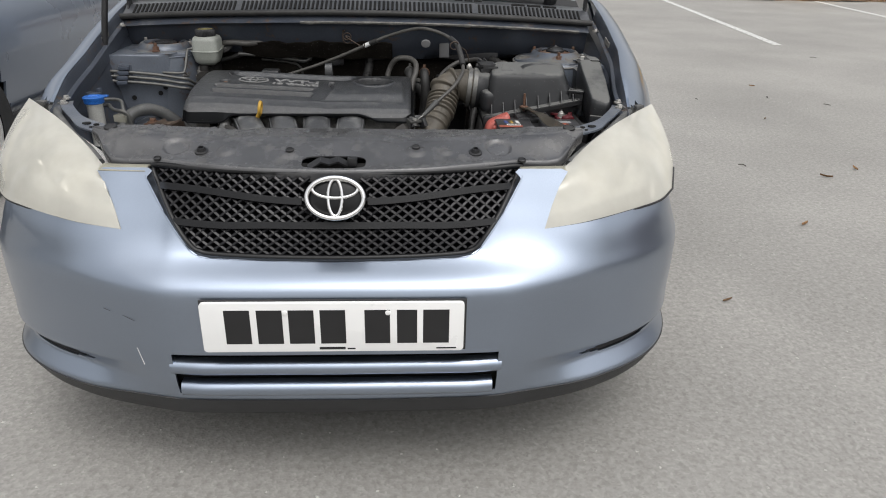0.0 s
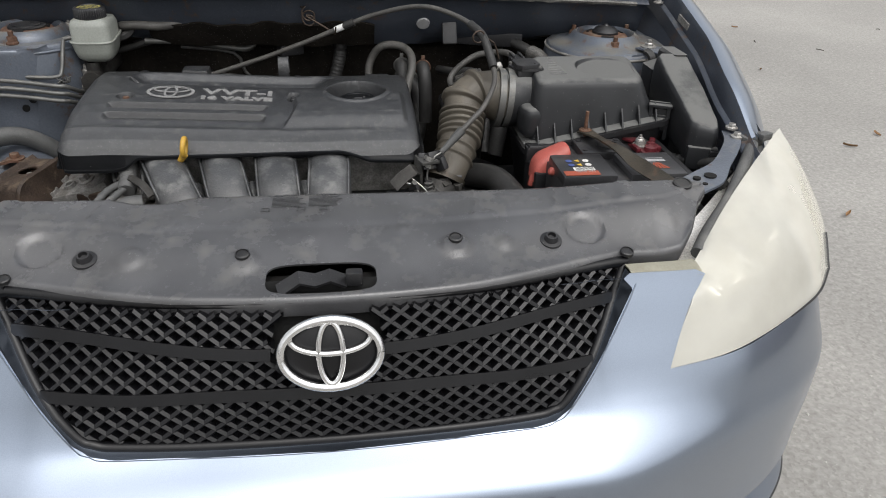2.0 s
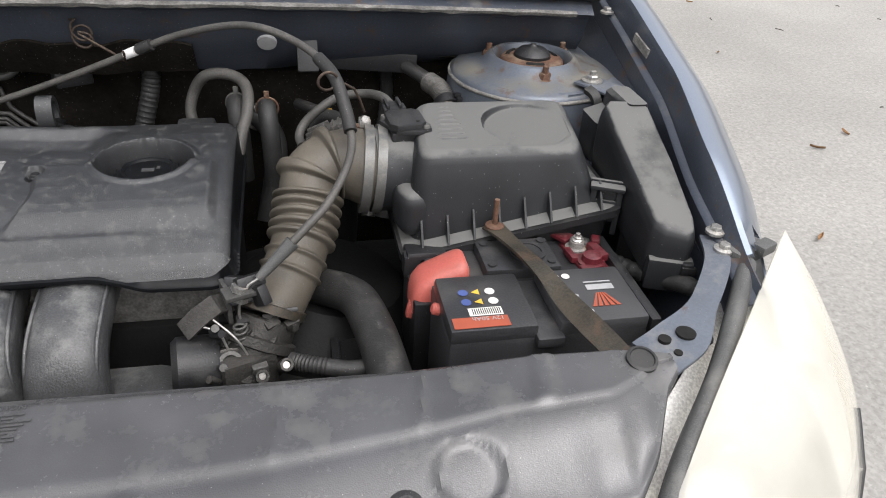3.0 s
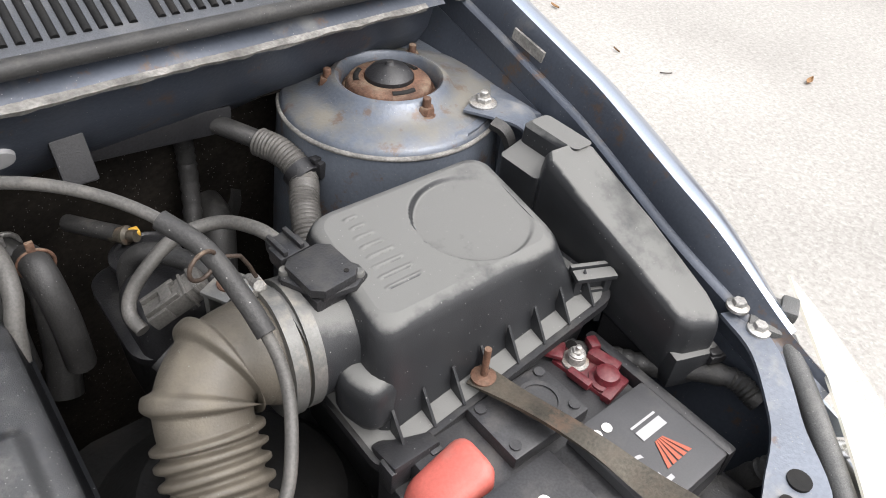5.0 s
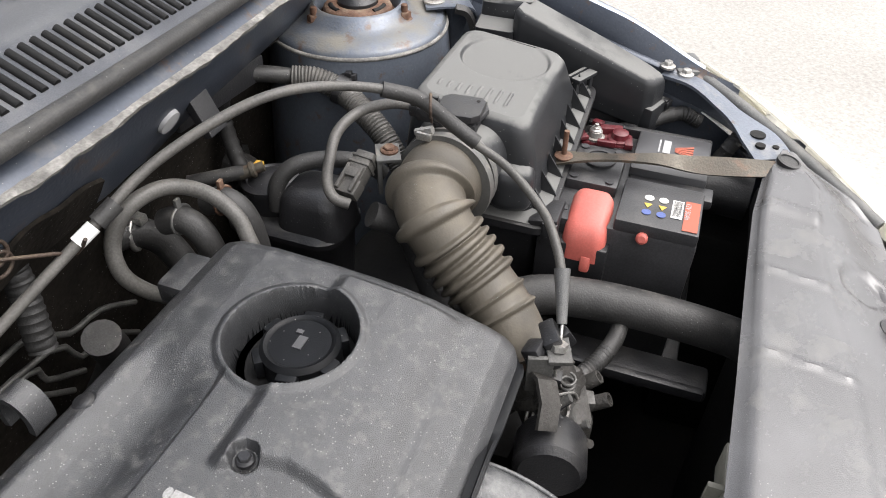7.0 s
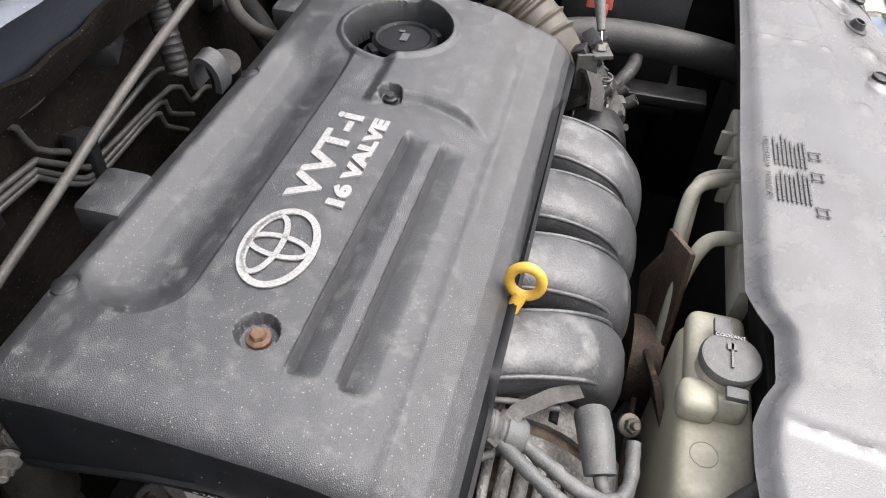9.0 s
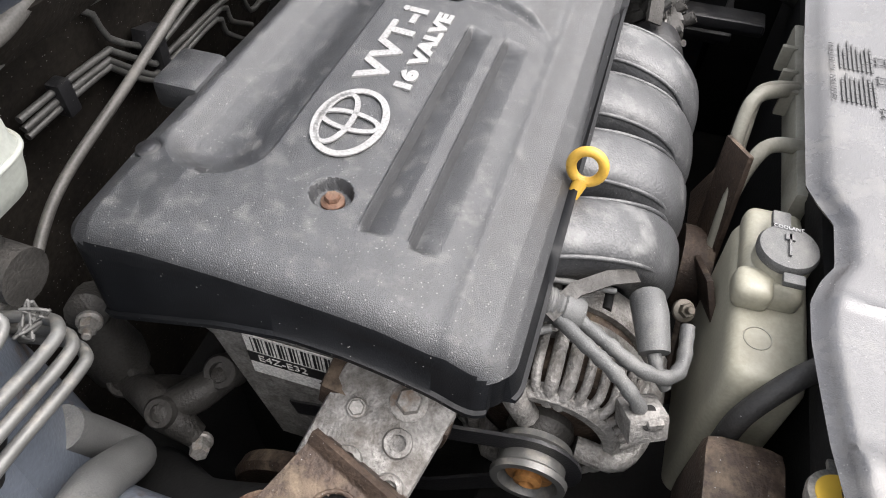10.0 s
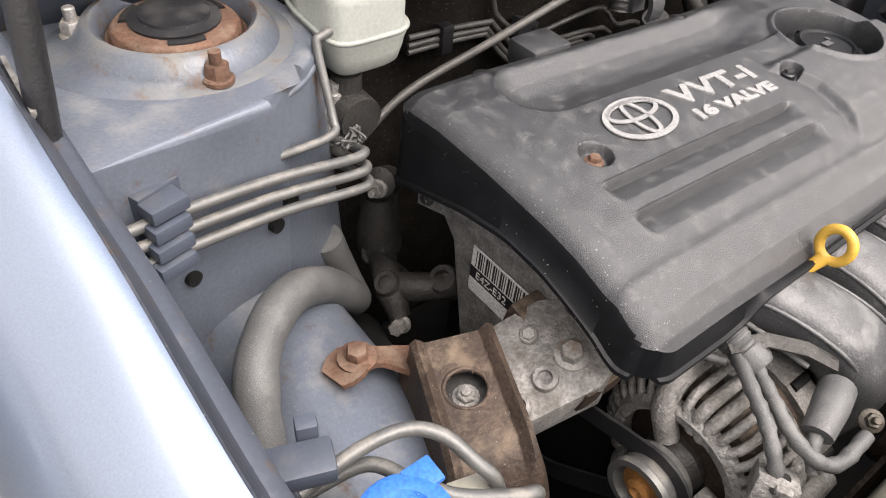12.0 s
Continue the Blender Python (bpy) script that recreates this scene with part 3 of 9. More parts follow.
for sgn in (1, -1):
    bm = bmesh.new()
    sheet(bm, lambda x, v: Matrix.Diagonal((sgn, 1, 1)) @ (skin_at(x, 0.290 + 0.046 * v) + Vector((-0.004, 0.010, 0))), span(0.50, 0.75, 18), [0, 0.25, 0.5, 0.75, 1], None, 0.004)
    vent = part("bumper_side_vent", bm, BLACKP, bumper, "ribbed black inset in the bumper corner")
    for k in range(6):
        z = 0.302 + 0.0045 * k
        bm = bmesh.new()
        tube(bm, [Matrix.Diagonal((sgn, 1, 1)) @ (skin_at(x, z) + Vector((-0.003, 0.007, 0))) for x in span(0.54, 0.755, 10)], 0.0016, 10, 2)
        part("vent_rib", bm, BLACKP, vent)

# scratches and chips in the paint
for a, b in (((-0.43, 0.050, 0.452), (-0.402, 0.036, 0.446)), ((-0.405, 0.033, 0.385), (-0.396, 0.032, 0.345)), ((-0.47, 0.062, 0.462), (-0.455, 0.056, 0.458))):
    bm = bmesh.new()
    rod(bm, Vector(a) + Vector((0, -0.006, 0)), Vector(b) + Vector((0, -0.0055, 0)), 0.0005, 5)
    part("scratch", bm, INK if a[2] > 0.44 else PLATE, bumper)

# number plate: the lettering is plain bars
bm = bmesh.new()
stand = pose(0, -0.003, 0.449, 90, 0, 0)
ring = []
for cx, cy, a0 in ((0.252, 0.0475, 0), (-0.252, 0.0475, 90), (-0.252, -0.0475, 180), (0.252, -0.0475, 270)):
    for k in range(5):
        a = radians(a0 + 22.5 * k)
        ring.append((cx + 0.008 * math.cos(a), cy + 0.008 * math.sin(a)))
slab(bm, ring, -0.004, 0.004, stand, 0.0015)
plate = part("number_plate", bm, PLATE, car, "white front number plate with dark bars")
for x0, x1 in ((-0.213, -0.163), (-0.150, -0.100), (-0.088, -0.038), (-0.026, 0.024), (0.062, 0.112), (0.126, 0.166), (0.178, 0.230)):
    bm = bmesh.new()
    slab(bm, [(x0, -0.036), (x1, -0.036), (x1, 0.040), (x0, 0.040)], 0.004, 0.0048, stand)
    part("plate_bar", bm, INK, plate)
for x0, x1, h in ((-0.030, 0.022, 0.0055), (0.026, 0.042, 0.003), (0.205, 0.245, 0.003)):
    bm = bmesh.new()
    slab(bm, [(x0, -0.050), (x1, -0.050), (x1, -0.050 + h), (x0, -0.050 + h)], 0.004, 0.0046, stand)
    part("plate_small_bar", bm, INK, plate)
for x in (-0.094, 0.108):
    bm = bmesh.new()
    lathe(bm, [(0.0055, 0.004), (0.005, 0.0065), (0.002, 0.0075)], stand @ Vector((x, 0.034, 0)), (0, -1, 0), 14)
    part("plate_screw", bm, PLATE, plate)
bm = bmesh.new()
slab(bm, [(-0.262, -0.058), (0.265, -0.058), (0.265, 0.058), (-0.262, 0.058)], -0.009, -0.004, stand, 0.002)
part("plate_backing", bm, TRIM, plate)


# ---- grille ----
def grille_y(x, z):
    """Depth of the grille's face."""
    return lerp_table([(0.55, 0.096), (0.60, 0.103), (0.66, 0.122), (0.73, 0.150)], z) + (0.06 + 0.34 * ease((z - 0.55) / 0.14)) * x * x + (0.012 * ease((z - 0.62) / 0.1) * ease((abs(x) - 0.15) / 0.2))


bm = bmesh.new()
edge = spline([(x, 0, z) for x, z in GRILLE_RING] + [(GRILLE_RING[0][0], 0, GRILLE_RING[0][1])], 5)
tube(bm, [(p.x, grille_y(p.x, p.z) - 0.001 + 0.006 * ease((p.z - 0.715) / 0.006), p.z - 0.008 * ease((p.z - 0.715) / 0.006)) for p in edge], 0.0072, 8, 1)
grille = part("grille", bm, GRILLE, car, "black plastic mesh grille")
bm = bmesh.new()
low_edge = [p for p in edge if p.z < 0.712]
turn = [i for i in range(1, len(low_edge)) if (low_edge[i] - low_edge[i - 1]).length > 0.2]
low_edge = low_edge[turn[0]:] + low_edge[:turn[0]] if turn else low_edge
sheet(bm, lambda i, v: (lambda p: skin_at(p.x, p.z).lerp(Vector((p.x, grille_y(p.x, p.z), p.z)), v) + Vector((0, -0.001, 0)))(low_edge[int(i)]), list(range(len(low_edge))), [0, 0.35, 0.7, 1.0], None, 0.002)
part("bumper_return", bm, PAINT, bumper)
# near-black sheet that paints the shade behind the mesh
bm = bmesh.new()
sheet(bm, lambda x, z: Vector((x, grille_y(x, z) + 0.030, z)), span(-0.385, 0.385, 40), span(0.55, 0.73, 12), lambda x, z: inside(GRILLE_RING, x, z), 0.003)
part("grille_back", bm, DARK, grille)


def in_grille(x, z):
    if not inside(GRILLE_RING, x, z):
        return False
    if z > 0.716:
        return False
    return (x / 0.064) ** 2 + ((z - 0.681) / 0.042) ** 2 > 1


def slat_z(x, k):
    """Height of one of the two plain slats across the mesh."""
    ax = abs(x)
    if k:
        return 0.622 - 0.010 * ease((ax - 0.1) / 0.3) + 0.012 * ease((ax - 0.2) / 0.2)
    return 0.668 + 0.012 * ease((ax - 0.06) / 0.25)


for lean in (1, -1):
    pitch, slope = 0.0248, 0.72
    for k in range(-34, 35):
        run = []
        for j in range(0, 30):
            z = 0.548 + 0.0060 * j
            x = k * pitch + lean * (z - 0.64) / slope
            ok = in_grille(x, z)
            if ok:
                run.append(Vector((x, grille_y(x, z), z)))
            if (not ok or j == 29) and run:
                if len(run) > 1:
                    bm = bmesh.new()
                    rows = []
                    for p in run:
                        rows.append([bm.verts.new(p + Vector(o)) for o in ((-0.0021 * lean, 0.0, 0.0029), (0, -0.003, 0), (0.0021 * lean, 0.0, -0.0029), (0.0009 * lean, 0.022, -0.0013), (-0.0009 * lean, 0.022, 0.0013))])
                    for a, b in zip(rows, rows[1:]):
                        for q in range(5):
                            bm.faces.new((a[q], a[(q + 1) % 5], b[(q + 1) % 5], b[q]))
                    part("mesh_bar", bm, GRILLE, grille, "", 25)
                run = []
for k in (0, 1):
    for sgn in (1, -1):
        bm = bmesh.new()
        reach = 0.365 if k == 0 else 0.33
        line = [(sgn * x, grille_y(sgn * x, slat_z(x, k)) - 0.005, slat_z(x, k)) for x in span(0.066 if k == 0 else 0.0, reach, 16)]
        ribbon(bm, line, 0.0070, (0, -1, 0.45), 0.004)
        part("grille_slat", bm, GRILLE, grille)


# the badge: three plain chrome ovals on a dark disc
def oval_ring(bm, cx, cz, a, b, r, at, m):
    pts = [(cx + a * math.cos(2 * math.pi * k / 40), cz + b * math.sin(2 * math.pi * k / 40), 0) for k in range(41)]
    tube(bm, [m @ (Vector(p) + Vector((0, 0, at))) for p in pts], r, 8, 1, False)


badge_at = pose(0.004, 0.102, 0.683, 70, 0, 0)
bm = bmesh.new()
lathe(bm, [(0.054, -0.02), (0.054, 0.002), (0.050, 0.004), (0.0001, 0.004)], badge_at.translation, badge_at.to_3x3() @ Vector((0, 0, 1)), 40, (1.0, 0.72))
emblem = part("emblem", bm, GRILLE, grille, "oval chrome badge")
for cx, cz, a, b, r in ((0, 0, 0.0562, 0.0402, 0.0053), (0, 0.0185, 0.0450, 0.0185, 0.0037), (0, 0.001, 0.0138, 0.0365, 0.0037)):
    bm = bmesh.new()
    oval_ring(bm, cx, cz, a, b, r, 0.008, badge_at)
    part("emblem_oval", bm, CHROME, emblem)


# ---- headlamps ----
LAMP_LOW = spline([(0.432, 0.124, 0.610), (0.512, 0.133, 0.620), (0.585, 0.163, 0.625), (0.66, 0.207, 0.627), (0.718, 0.248, 0.629), (0.757, 0.291, 0.640)], 8)
LAMP_NEAR = spline([skin_at(x, z) for x, z in (LAMP_RING[0], LAMP_RING[14], LAMP_RING[13])] + [Vector((0.483, 0.205, 0.716))], 8)
LAMP_TIP, LAMP_OUT, LAMP_TOP, LAMP_IN = LAMP_LOW[0], LAMP_LOW[-1], Vector((0.752, 0.494, 0.788)), LAMP_NEAR[-1]
LAMP_FAR = spline([LAMP_OUT, (0.771, 0.352, 0.690), (0.766, 0.428, 0.745), LAMP_TOP], 8)
LAMP_HIGH = spline([LAMP_IN, (0.56, 0.290, 0.751), (0.65, 0.385, 0.775), LAMP_TOP], 8)


def coons(u, v):
    def on(line, t):
        n = len(line) - 1
        k = min(int(t * n), n - 1)
        return line[k].lerp(line[k + 1], t * n - k)
    lo, hi, ne, fa = on(LAMP_LOW, u), on(LAMP_HIGH, u), on(LAMP_NEAR, v), on(LAMP_FAR, v)
    flat = (1 - u) * (1 - v) * LAMP_TIP + u * (1 - v) * LAMP_OUT + (1 - u) * v * LAMP_IN + u * v * LAMP_TOP
    p = (1 - v) * lo + v * hi + (1 - u) * ne + u * fa - flat
    return p + Vector((0.25, -0.62, 0.45)) * (0.022 * math.sin(math.pi * u) ** 0.7 * math.sin(math.pi * v) ** 0.8)


def headlamp(sgn):
    flip = Matrix.Diagonal((sgn, 1, 1, 1))
    bm = bmesh.new()
    sheet(bm, lambda u, v: flip @ coons(u, v), span(0, 1, 28), span(0, 1, 22), None, 0.003)
    lens = part("headlamp", bm, LENS, car, "hazed and yellowed headlamp with a clear plastic lens", 60)
    bm = bmesh.new()
    sheet(bm, lambda u, v: flip @ (coons(u, v) + Vector((-0.02, 0.085, -0.02))), span(0.06, 0.95, 12), span(0.05, 0.80, 10), None, 0.002)
    part("lamp_housing", bm, ALLOY, lens)
    for c, r in (((0.575, 0.262, 0.680), 0.052), ((0.670, 0.338, 0.700), 0.045), ((0.515, 0.212, 0.655), 0.026)):
        bm = bmesh.new()
        lathe(bm, [(0.004, 0.05), (r * 0.55, 0.036), (r * 0.9, 0.010), (r, 0.0), (r * 1.04, 0.0), (r * 0.95, 0.012), (r * 0.5, 0.045), (0.001, 0.055)], flip @ Vector(c), flip.to_3x3() @ Vector((-0.12, 0.98, 0.1)), 28)
        part("reflector", bm, CHROME, lens)
    ring = LAMP_LOW[1:] + LAMP_FAR[1:7]
    bm = bmesh.new()
    tube(bm, [flip @ (p + Vector((0, -0.001, -0.003))) for p in ring], 0.0030, 6, 1)
    part("lamp_gasket", bm, BLACKP, lens)
    bm = bmesh.new()
    for k in range(6):
        tube(bm, [flip @ (coons(0.90 + 0.012 * k, w) + Vector((-0.004, 0.006, -0.002))) for w in span(0.12, 0.88, 10)], 0.0016, 5, 1)
    part("lens_flutes", bm, LENS, lens)
    return lens


headlamp(1)
headlamp(-1)
for sgn in (1, -1):
    bm = bmesh.new()

    def lip_at(x, k):
        p = skin_at(x, 0.715)
        return Vector((sgn * p.x, p.y + [0.0, 0.005, 0.022, 0.034][int(k)], 0.7135 + [0.0, 0.0035, 0.005, 0.003][int(k)] + 0.02 * (x - 0.39)))
    sheet(bm, lip_at, span(0.386, 0.480, 10), list(range(4)), None, 0.002)
    part("bumper_flange", bm, CREAM, bumper, "worn pale upper flange of the bumper")


# ---- wings ----
def rim_z(y):
    """Height of the ledge inside the wing's lip."""
    return lerp_table([(0.36, 0.758), (0.42, 0.770), (0.50, 0.788), (0.60, 0.811), (0.70, 0.835), (0.90, 0.886), (1.0, 0.908), (1.15, 0.935), (1.5, 0.955)], y)


def crest(y, sgn=1):
    return rim_z(y) + 0.012 + (0.025 if sgn > 0 else 0.016) * ease((y - 0.42) / 0.16)


def flange_x(y, sgn=0):
    return (0.013 * sgn + 0.002) * ease((y - 0.55) / 0.2) + lerp_table([(0.40, 0.660), (0.50, 0.672), (0.75, 0.695), (0.95, 0.704), (1.3, 0.715)], y)


WING = [(-0.006, -0.040), (-0.006, -0.004), (-0.003, -0.001), (0.003, 0.000), (0.008, -0.010), (0.012, -0.002), (0.018, 0.0), (0.032, -0.004), (0.048, -0.013), (0.068, -0.031), (0.088, -0.060), (0.106, -0.096),
        (0.120, -0.14), (0.130, -0.20), (0.134, -0.27), (0.130, -0.36), (0.115, -0.52)]


def wing(sgn):
    def at(k, y):
        dx, dz = WING[int(k)]
        top = crest(y, sgn) if int(k) > 3 else rim_z(y)
        pinch = 1 - 0.42 * ease((0.62 - y) / 0.24)
        x = flange_x(y, sgn) + dx * (pinch if dx > 0.02 else 1)
        z = top + dz
        return Vector((sgn * x, y, z))

    def stay(k, y):
        top = crest(y)
        z = top + (WING[int(k)][1] + WING[min(int(k) + 1, len(WING) - 1)][1]) / 2
        if int(k) >= 5 and y < 0.50 and z < 0.79:
            if y < lerp_table([(0.60, 0.36), (0.64, 0.36), (0.69, 0.375), (0.745, 0.43), (0.79, 0.505)], z):
                return False
        if (y - 0.84) ** 2 + (z - 0.30) ** 2 < 0.335 ** 2 and int(k) > 9:
            return False
        return not (y < 0.40 and int(k) < 5)
    bm = bmesh.new()
    sheet(bm, at, list(range(5, len(WING))), span(0.36, 1.50, 76), stay, 0.0025)
    outer = part("wing", bm, PAINT, car, "metallic blue front wing", 45)
    # darker copy of the wing's paint: thinner coat, and shade put into it
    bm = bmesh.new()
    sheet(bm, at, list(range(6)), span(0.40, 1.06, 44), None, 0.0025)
    part("wing_flange", bm, BAY, outer, "slate-blue inner flange with shade put into its paint")
    return outer


for sgn in (1, -1):
    w = wing(sgn)
    for y in (0.472, 0.498):
        bolt("wing_bolt", (sgn * (flange_x(y) - 0.003), y, rim_z(y) + 0.001), w, 0.0065)
    bm = bmesh.new()
    rbox(bm, (sgn * (flange_x(0.84, sgn) + 0.0035), 0.840, rim_z(0.840) + 0.014), (0.003, 0.05, 0.013), 0.0, Matrix.Rotation(radians(11), 4, "X"))
    part("wing_label", bm, SEALANT, w, "faded paper label")
    bolt("wing_bolt", (sgn * (flange_x(0.955, sgn) - 0.008), 0.958, rim_z(0.955) + 0.001), w, 0.0065)

# wheels behind the arches
for sgn in (1, -1):
    bm = bmesh.new()
    lathe(bm, [(0.19, -0.09), (0.29, -0.09), (0.305, -0.06), (0.305, 0.06), (0.29, 0.09), (0.19, 0.09)], (sgn * 0.74, 0.84, 0.305), (1, 0, 0), 40)
    tyre = part("wheel", bm, TYRE, car)
    bm = bmesh.new()
    lathe(bm, [(0.195, -0.07), (0.195, 0.07), (0.12, 0.085), (0.0001, 0.08)], (sgn * 0.74, 0.84, 0.305), (sgn, 0, 0), 32)
    part("rim", bm, ALLOY, tyre)

# rest of the shell: doors, roof and tail, plainly shaped
SHELL = [(1.12, 0.97, 0.60), (1.45, 1.16, 0.62), (1.85, 1.36, 0.60), (2.3, 1.455, 0.59), (3.0, 1.44, 0.58), (3.6, 1.35, 0.56), (3.95, 1.05, 0.58), (4.12, 0.85, 0.62)]
bm = bmesh.new()


def shell_at(k, j):
    y, top, half = SHELL[int(j)]
    prof = [(0.80, 0.22), (0.845, 0.35), (0.85, 0.60), (0.835, 0.84), (0.80, 0.93)]
    if int(k) < 5:
        x, z = prof[int(k)]
        return Vector((x, y, min(z, top)))
    if int(k) < 8:
        f = (int(k) - 4) / 3
        return Vector((0.80 + (half - 0.80) * f, y, 0.93 + (max(top, 0.93) - 0.03 - 0.93) * f))
    if int(k) == 8:
        return Vector((0, y, max(top, 0.94)))
    q = shell_at(16 - int(k), j)
    return Vector((-q.x, q.y, q.z))


sheet(bm, shell_at, list(range(17)), list(range(1, 8)), None, 0.01)
part("body_shell", bm, PAINT, car)
# dark blocks, added unseen to close gaps where bright ground showed through
bm = bmesh.new()
rbox(bm, (0, 0.235, 0.40), (1.06, 0.10, 0.34), 0.02)
for sgn in (1, -1):
    rbox(bm, (sgn * 0.62, 0.33, 0.42), (0.16, 0.16, 0.40), 0.02)
part("bumper_beam", bm, DARK, car)
bm = bmesh.new()
rbox(bm, (0, 2.6, 0.27), (1.5, 3.0, 0.08), 0.02)
part("floor_pan", bm, DARK, car)

# windscreen, cowl and wipers
bm = bmesh.new()


def screen_at(u, v):
    x = u * (0.70 - 0.09 * v)
    y = 1.082 + 0.74 * v + 0.14 * x * x
    return Vector((x, y, 0.978 - 0.06 * x * x + 0.41 * v + 0.012 * (1 - u * u) - 0.01 * abs(u) ** 3))


sheet(bm, screen_at, span(-1, 1, 30), span(0, 1, 10), None, 0.005)
screen = part("windscreen", bm, GLASS, car, "windscreen glass with sky glare put into its colour")
bm = bmesh.new()
sheet(bm, lambda u, v: screen_at(u, v) + Vector((0, -0.002, 0.004)), span(-1, 1, 60), span(-0.01, 0.055, 3), None, 0.001)
part("windscreen_border", bm, INK, screen)
bm = bmesh.new()
rbox(bm, (0, 1.55, 0.90), (1.30, 0.50, 0.10), 0.04)
part("dashboard", bm, GREYP, car, "dark grey dashboard top behind the screen")


def cowl_front(x):
    """The line of the cowl's front edge."""
    return 0.905 + 0.14 * x * x + 0.020 * ease((-0.25 - x) / 0.3)


def cowl_z(x):
    return 0.950 - 0.060 * x * x


COWL = [(0.0, -0.004), (0.012, 0.004), (0.060, 0.026), (0.064, 0.0275), (0.080, 0.0275), (0.090, 0.0276), (0.100, 0.0278), (0.135, 0.028), (0.160, 0.029), (0.174, 0.027)]
bm = bmesh.new()


def cowl_at(x, k):
    d, h = COWL[int(k)]
    return Vector((x, cowl_front(x) + 0.006 + d, cowl_z(x) + h))


sheet(bm, cowl_at, span(-0.70, 0.70, 70), list(range(len(COWL))), lambda x, k: True, 0.004)
cowl = part("cowl_panel", bm, COWLP, car, "dark grey plastic cowl with rows of slots")
# near-black rods paint the shade inside the slots
for i in range(-52, 53):
    x = i * 0.0128
    if abs(i) % 27 == 0 and i:
        continue
    bm = bmesh.new()
    a, b = cowl_at(x, 1), cowl_at(x, 2)
    a, b = a.lerp(b, 0.08), a.lerp(b, 0.92)
    tube(bm, [a + Vector((0, 0, 0.0002)), b + Vector((0, 0, 0.0002))], 0.0037, 8, 1)
    part("cowl_slot", bm, DARK, cowl)
for x0, d in ((0.05, 7), (0.17, 7), (0.29, 7), (0.46, 5), (-0.25, 7), (-0.40, 7)):
    for q in range(3):
        a = cowl_at(x0 + 0.03 * q, 6) if d == 7 else cowl_at(x0 + 0.05 * q, 3)
        b = cowl_at(x0 + 0.03 * q + 0.024, 6) if d == 7 else cowl_at(x0 + 0.05 * q + 0.04, 3)
        off = Vector((0, 0.028 if d == 7 else 0.008, 0.0006))
        bm = bmesh.new()
        tube(bm, [a + off, b + off], 0.0032 if d == 7 else 0.005, 8, 1)
        part("cowl_slot", bm, DARK, cowl)
bm = bmesh.new()
tube(bm, [(x, cowl_front(x) - 0.002, cowl_z(x) + 0.000) for x in span(-0.70, 0.70, 40)], 0.0085, 10, 1)
part("cowl_seal", bm, RUBBER, cowl, "black rubber bonnet seal")
seat(0, -0.004, -0.016)
for a, b, c in (((0.05, 1.105, 1.006), (-0.32, 1.135, 1.020), (-0.60, 1.165, 1.014)), ((0.60, 1.135, 0.990), (0.28, 1.130, 1.014), (0.0, 1.15, 1.026))):
    bm = bmesh.new()
    ribbon(bm, spline([a, Vector(a).lerp(Vector(b), 0.5) + Vector((0, -0.012, 0.01)), b], 5), [0.010] * 3 + [0.008] * 8, (0, -0.3, 1), 0.010)
    wiper = part("wiper", bm, BLACKP, car, "black wiper arm and blade on the windscreen")
    bm = bmesh.new()
    lathe(bm, [(0.020, -0.01), (0.020, 0.010), (0.012, 0.018), (0.0001, 0.018)], a, (0, -0.3, 1), 16)
    part("wiper_spindle", bm, BLACKP, wiper)
    bm = bmesh.new()
    bl = Vector(b)
    way = (Vector(c) - Vector(a)).normalized()
    ribbon(bm, [bl - way * 0.25, bl - way * 0.1, bl + way * 0.05, bl + way * 0.28], 0.004, (0, -0.5, 1), 0.012)
    for s in (-0.2, -0.08, 0.06, 0.2):
        rbox(bm, bl + way * s + Vector((0, 0, 0.014)), (0.06, 0.012, 0.008), 0.002)
    part("wiper_blade", bm, BLACKP, wiper)

seat()
# bonnet, propped up on its hinges
bm = bmesh.new()


def bonnet_at(u, v):
    half = 0.70 - 0.09 * v ** 2
    return Vector((u * half, 1.06 - 0.42 * v - 0.12 * (u * u) * (1 - v) + 0.05 * u * u * v, 1.10 + 0.95 * v + 0.03 * math.cos(u * 1.4)))


sheet(bm, bonnet_at, span(-1, 1, 20), span(0, 1, 14), None, 0.02)
part("bonnet", bm, PAINT, car, "raised bonnet")
for sgn in (1, -1):
    bm = bmesh.new()
    pts = [(sgn * 0.690, 1.035, 0.90), (sgn * 0.692, 1.055, 0.95), (sgn * 0.690, 1.045, 1.02), (sgn * 0.672, 1.005, 1.085), (sgn * 0.655, 0.985, 1.13)]
    ribbon(bm, spline(pts, 4), 0.016, (1, 0, 0), 0.005)
    rbox(bm, (sgn * 0.685, 1.02, 1.04), (0.012, 0.05, 0.016), 0.002)
    part("bonnet_hinge", bm, BLACKP, car, "dark steel bonnet hinge")
bm = bmesh.new()
tube(bm, [(-0.690, 0.820, 0.860), (-0.686, 0.822, 0.885), (-0.680, 0.826, 0.930), (-0.665, 0.838, 1.05), (-0.62, 0.85, 1.45)], 0.0085, 10, 5)
part("bonnet_stay", bm, BLACKP, car, "black sleeved bonnet stay")

# ---- engine bay: panels ----
bm = bmesh.new()


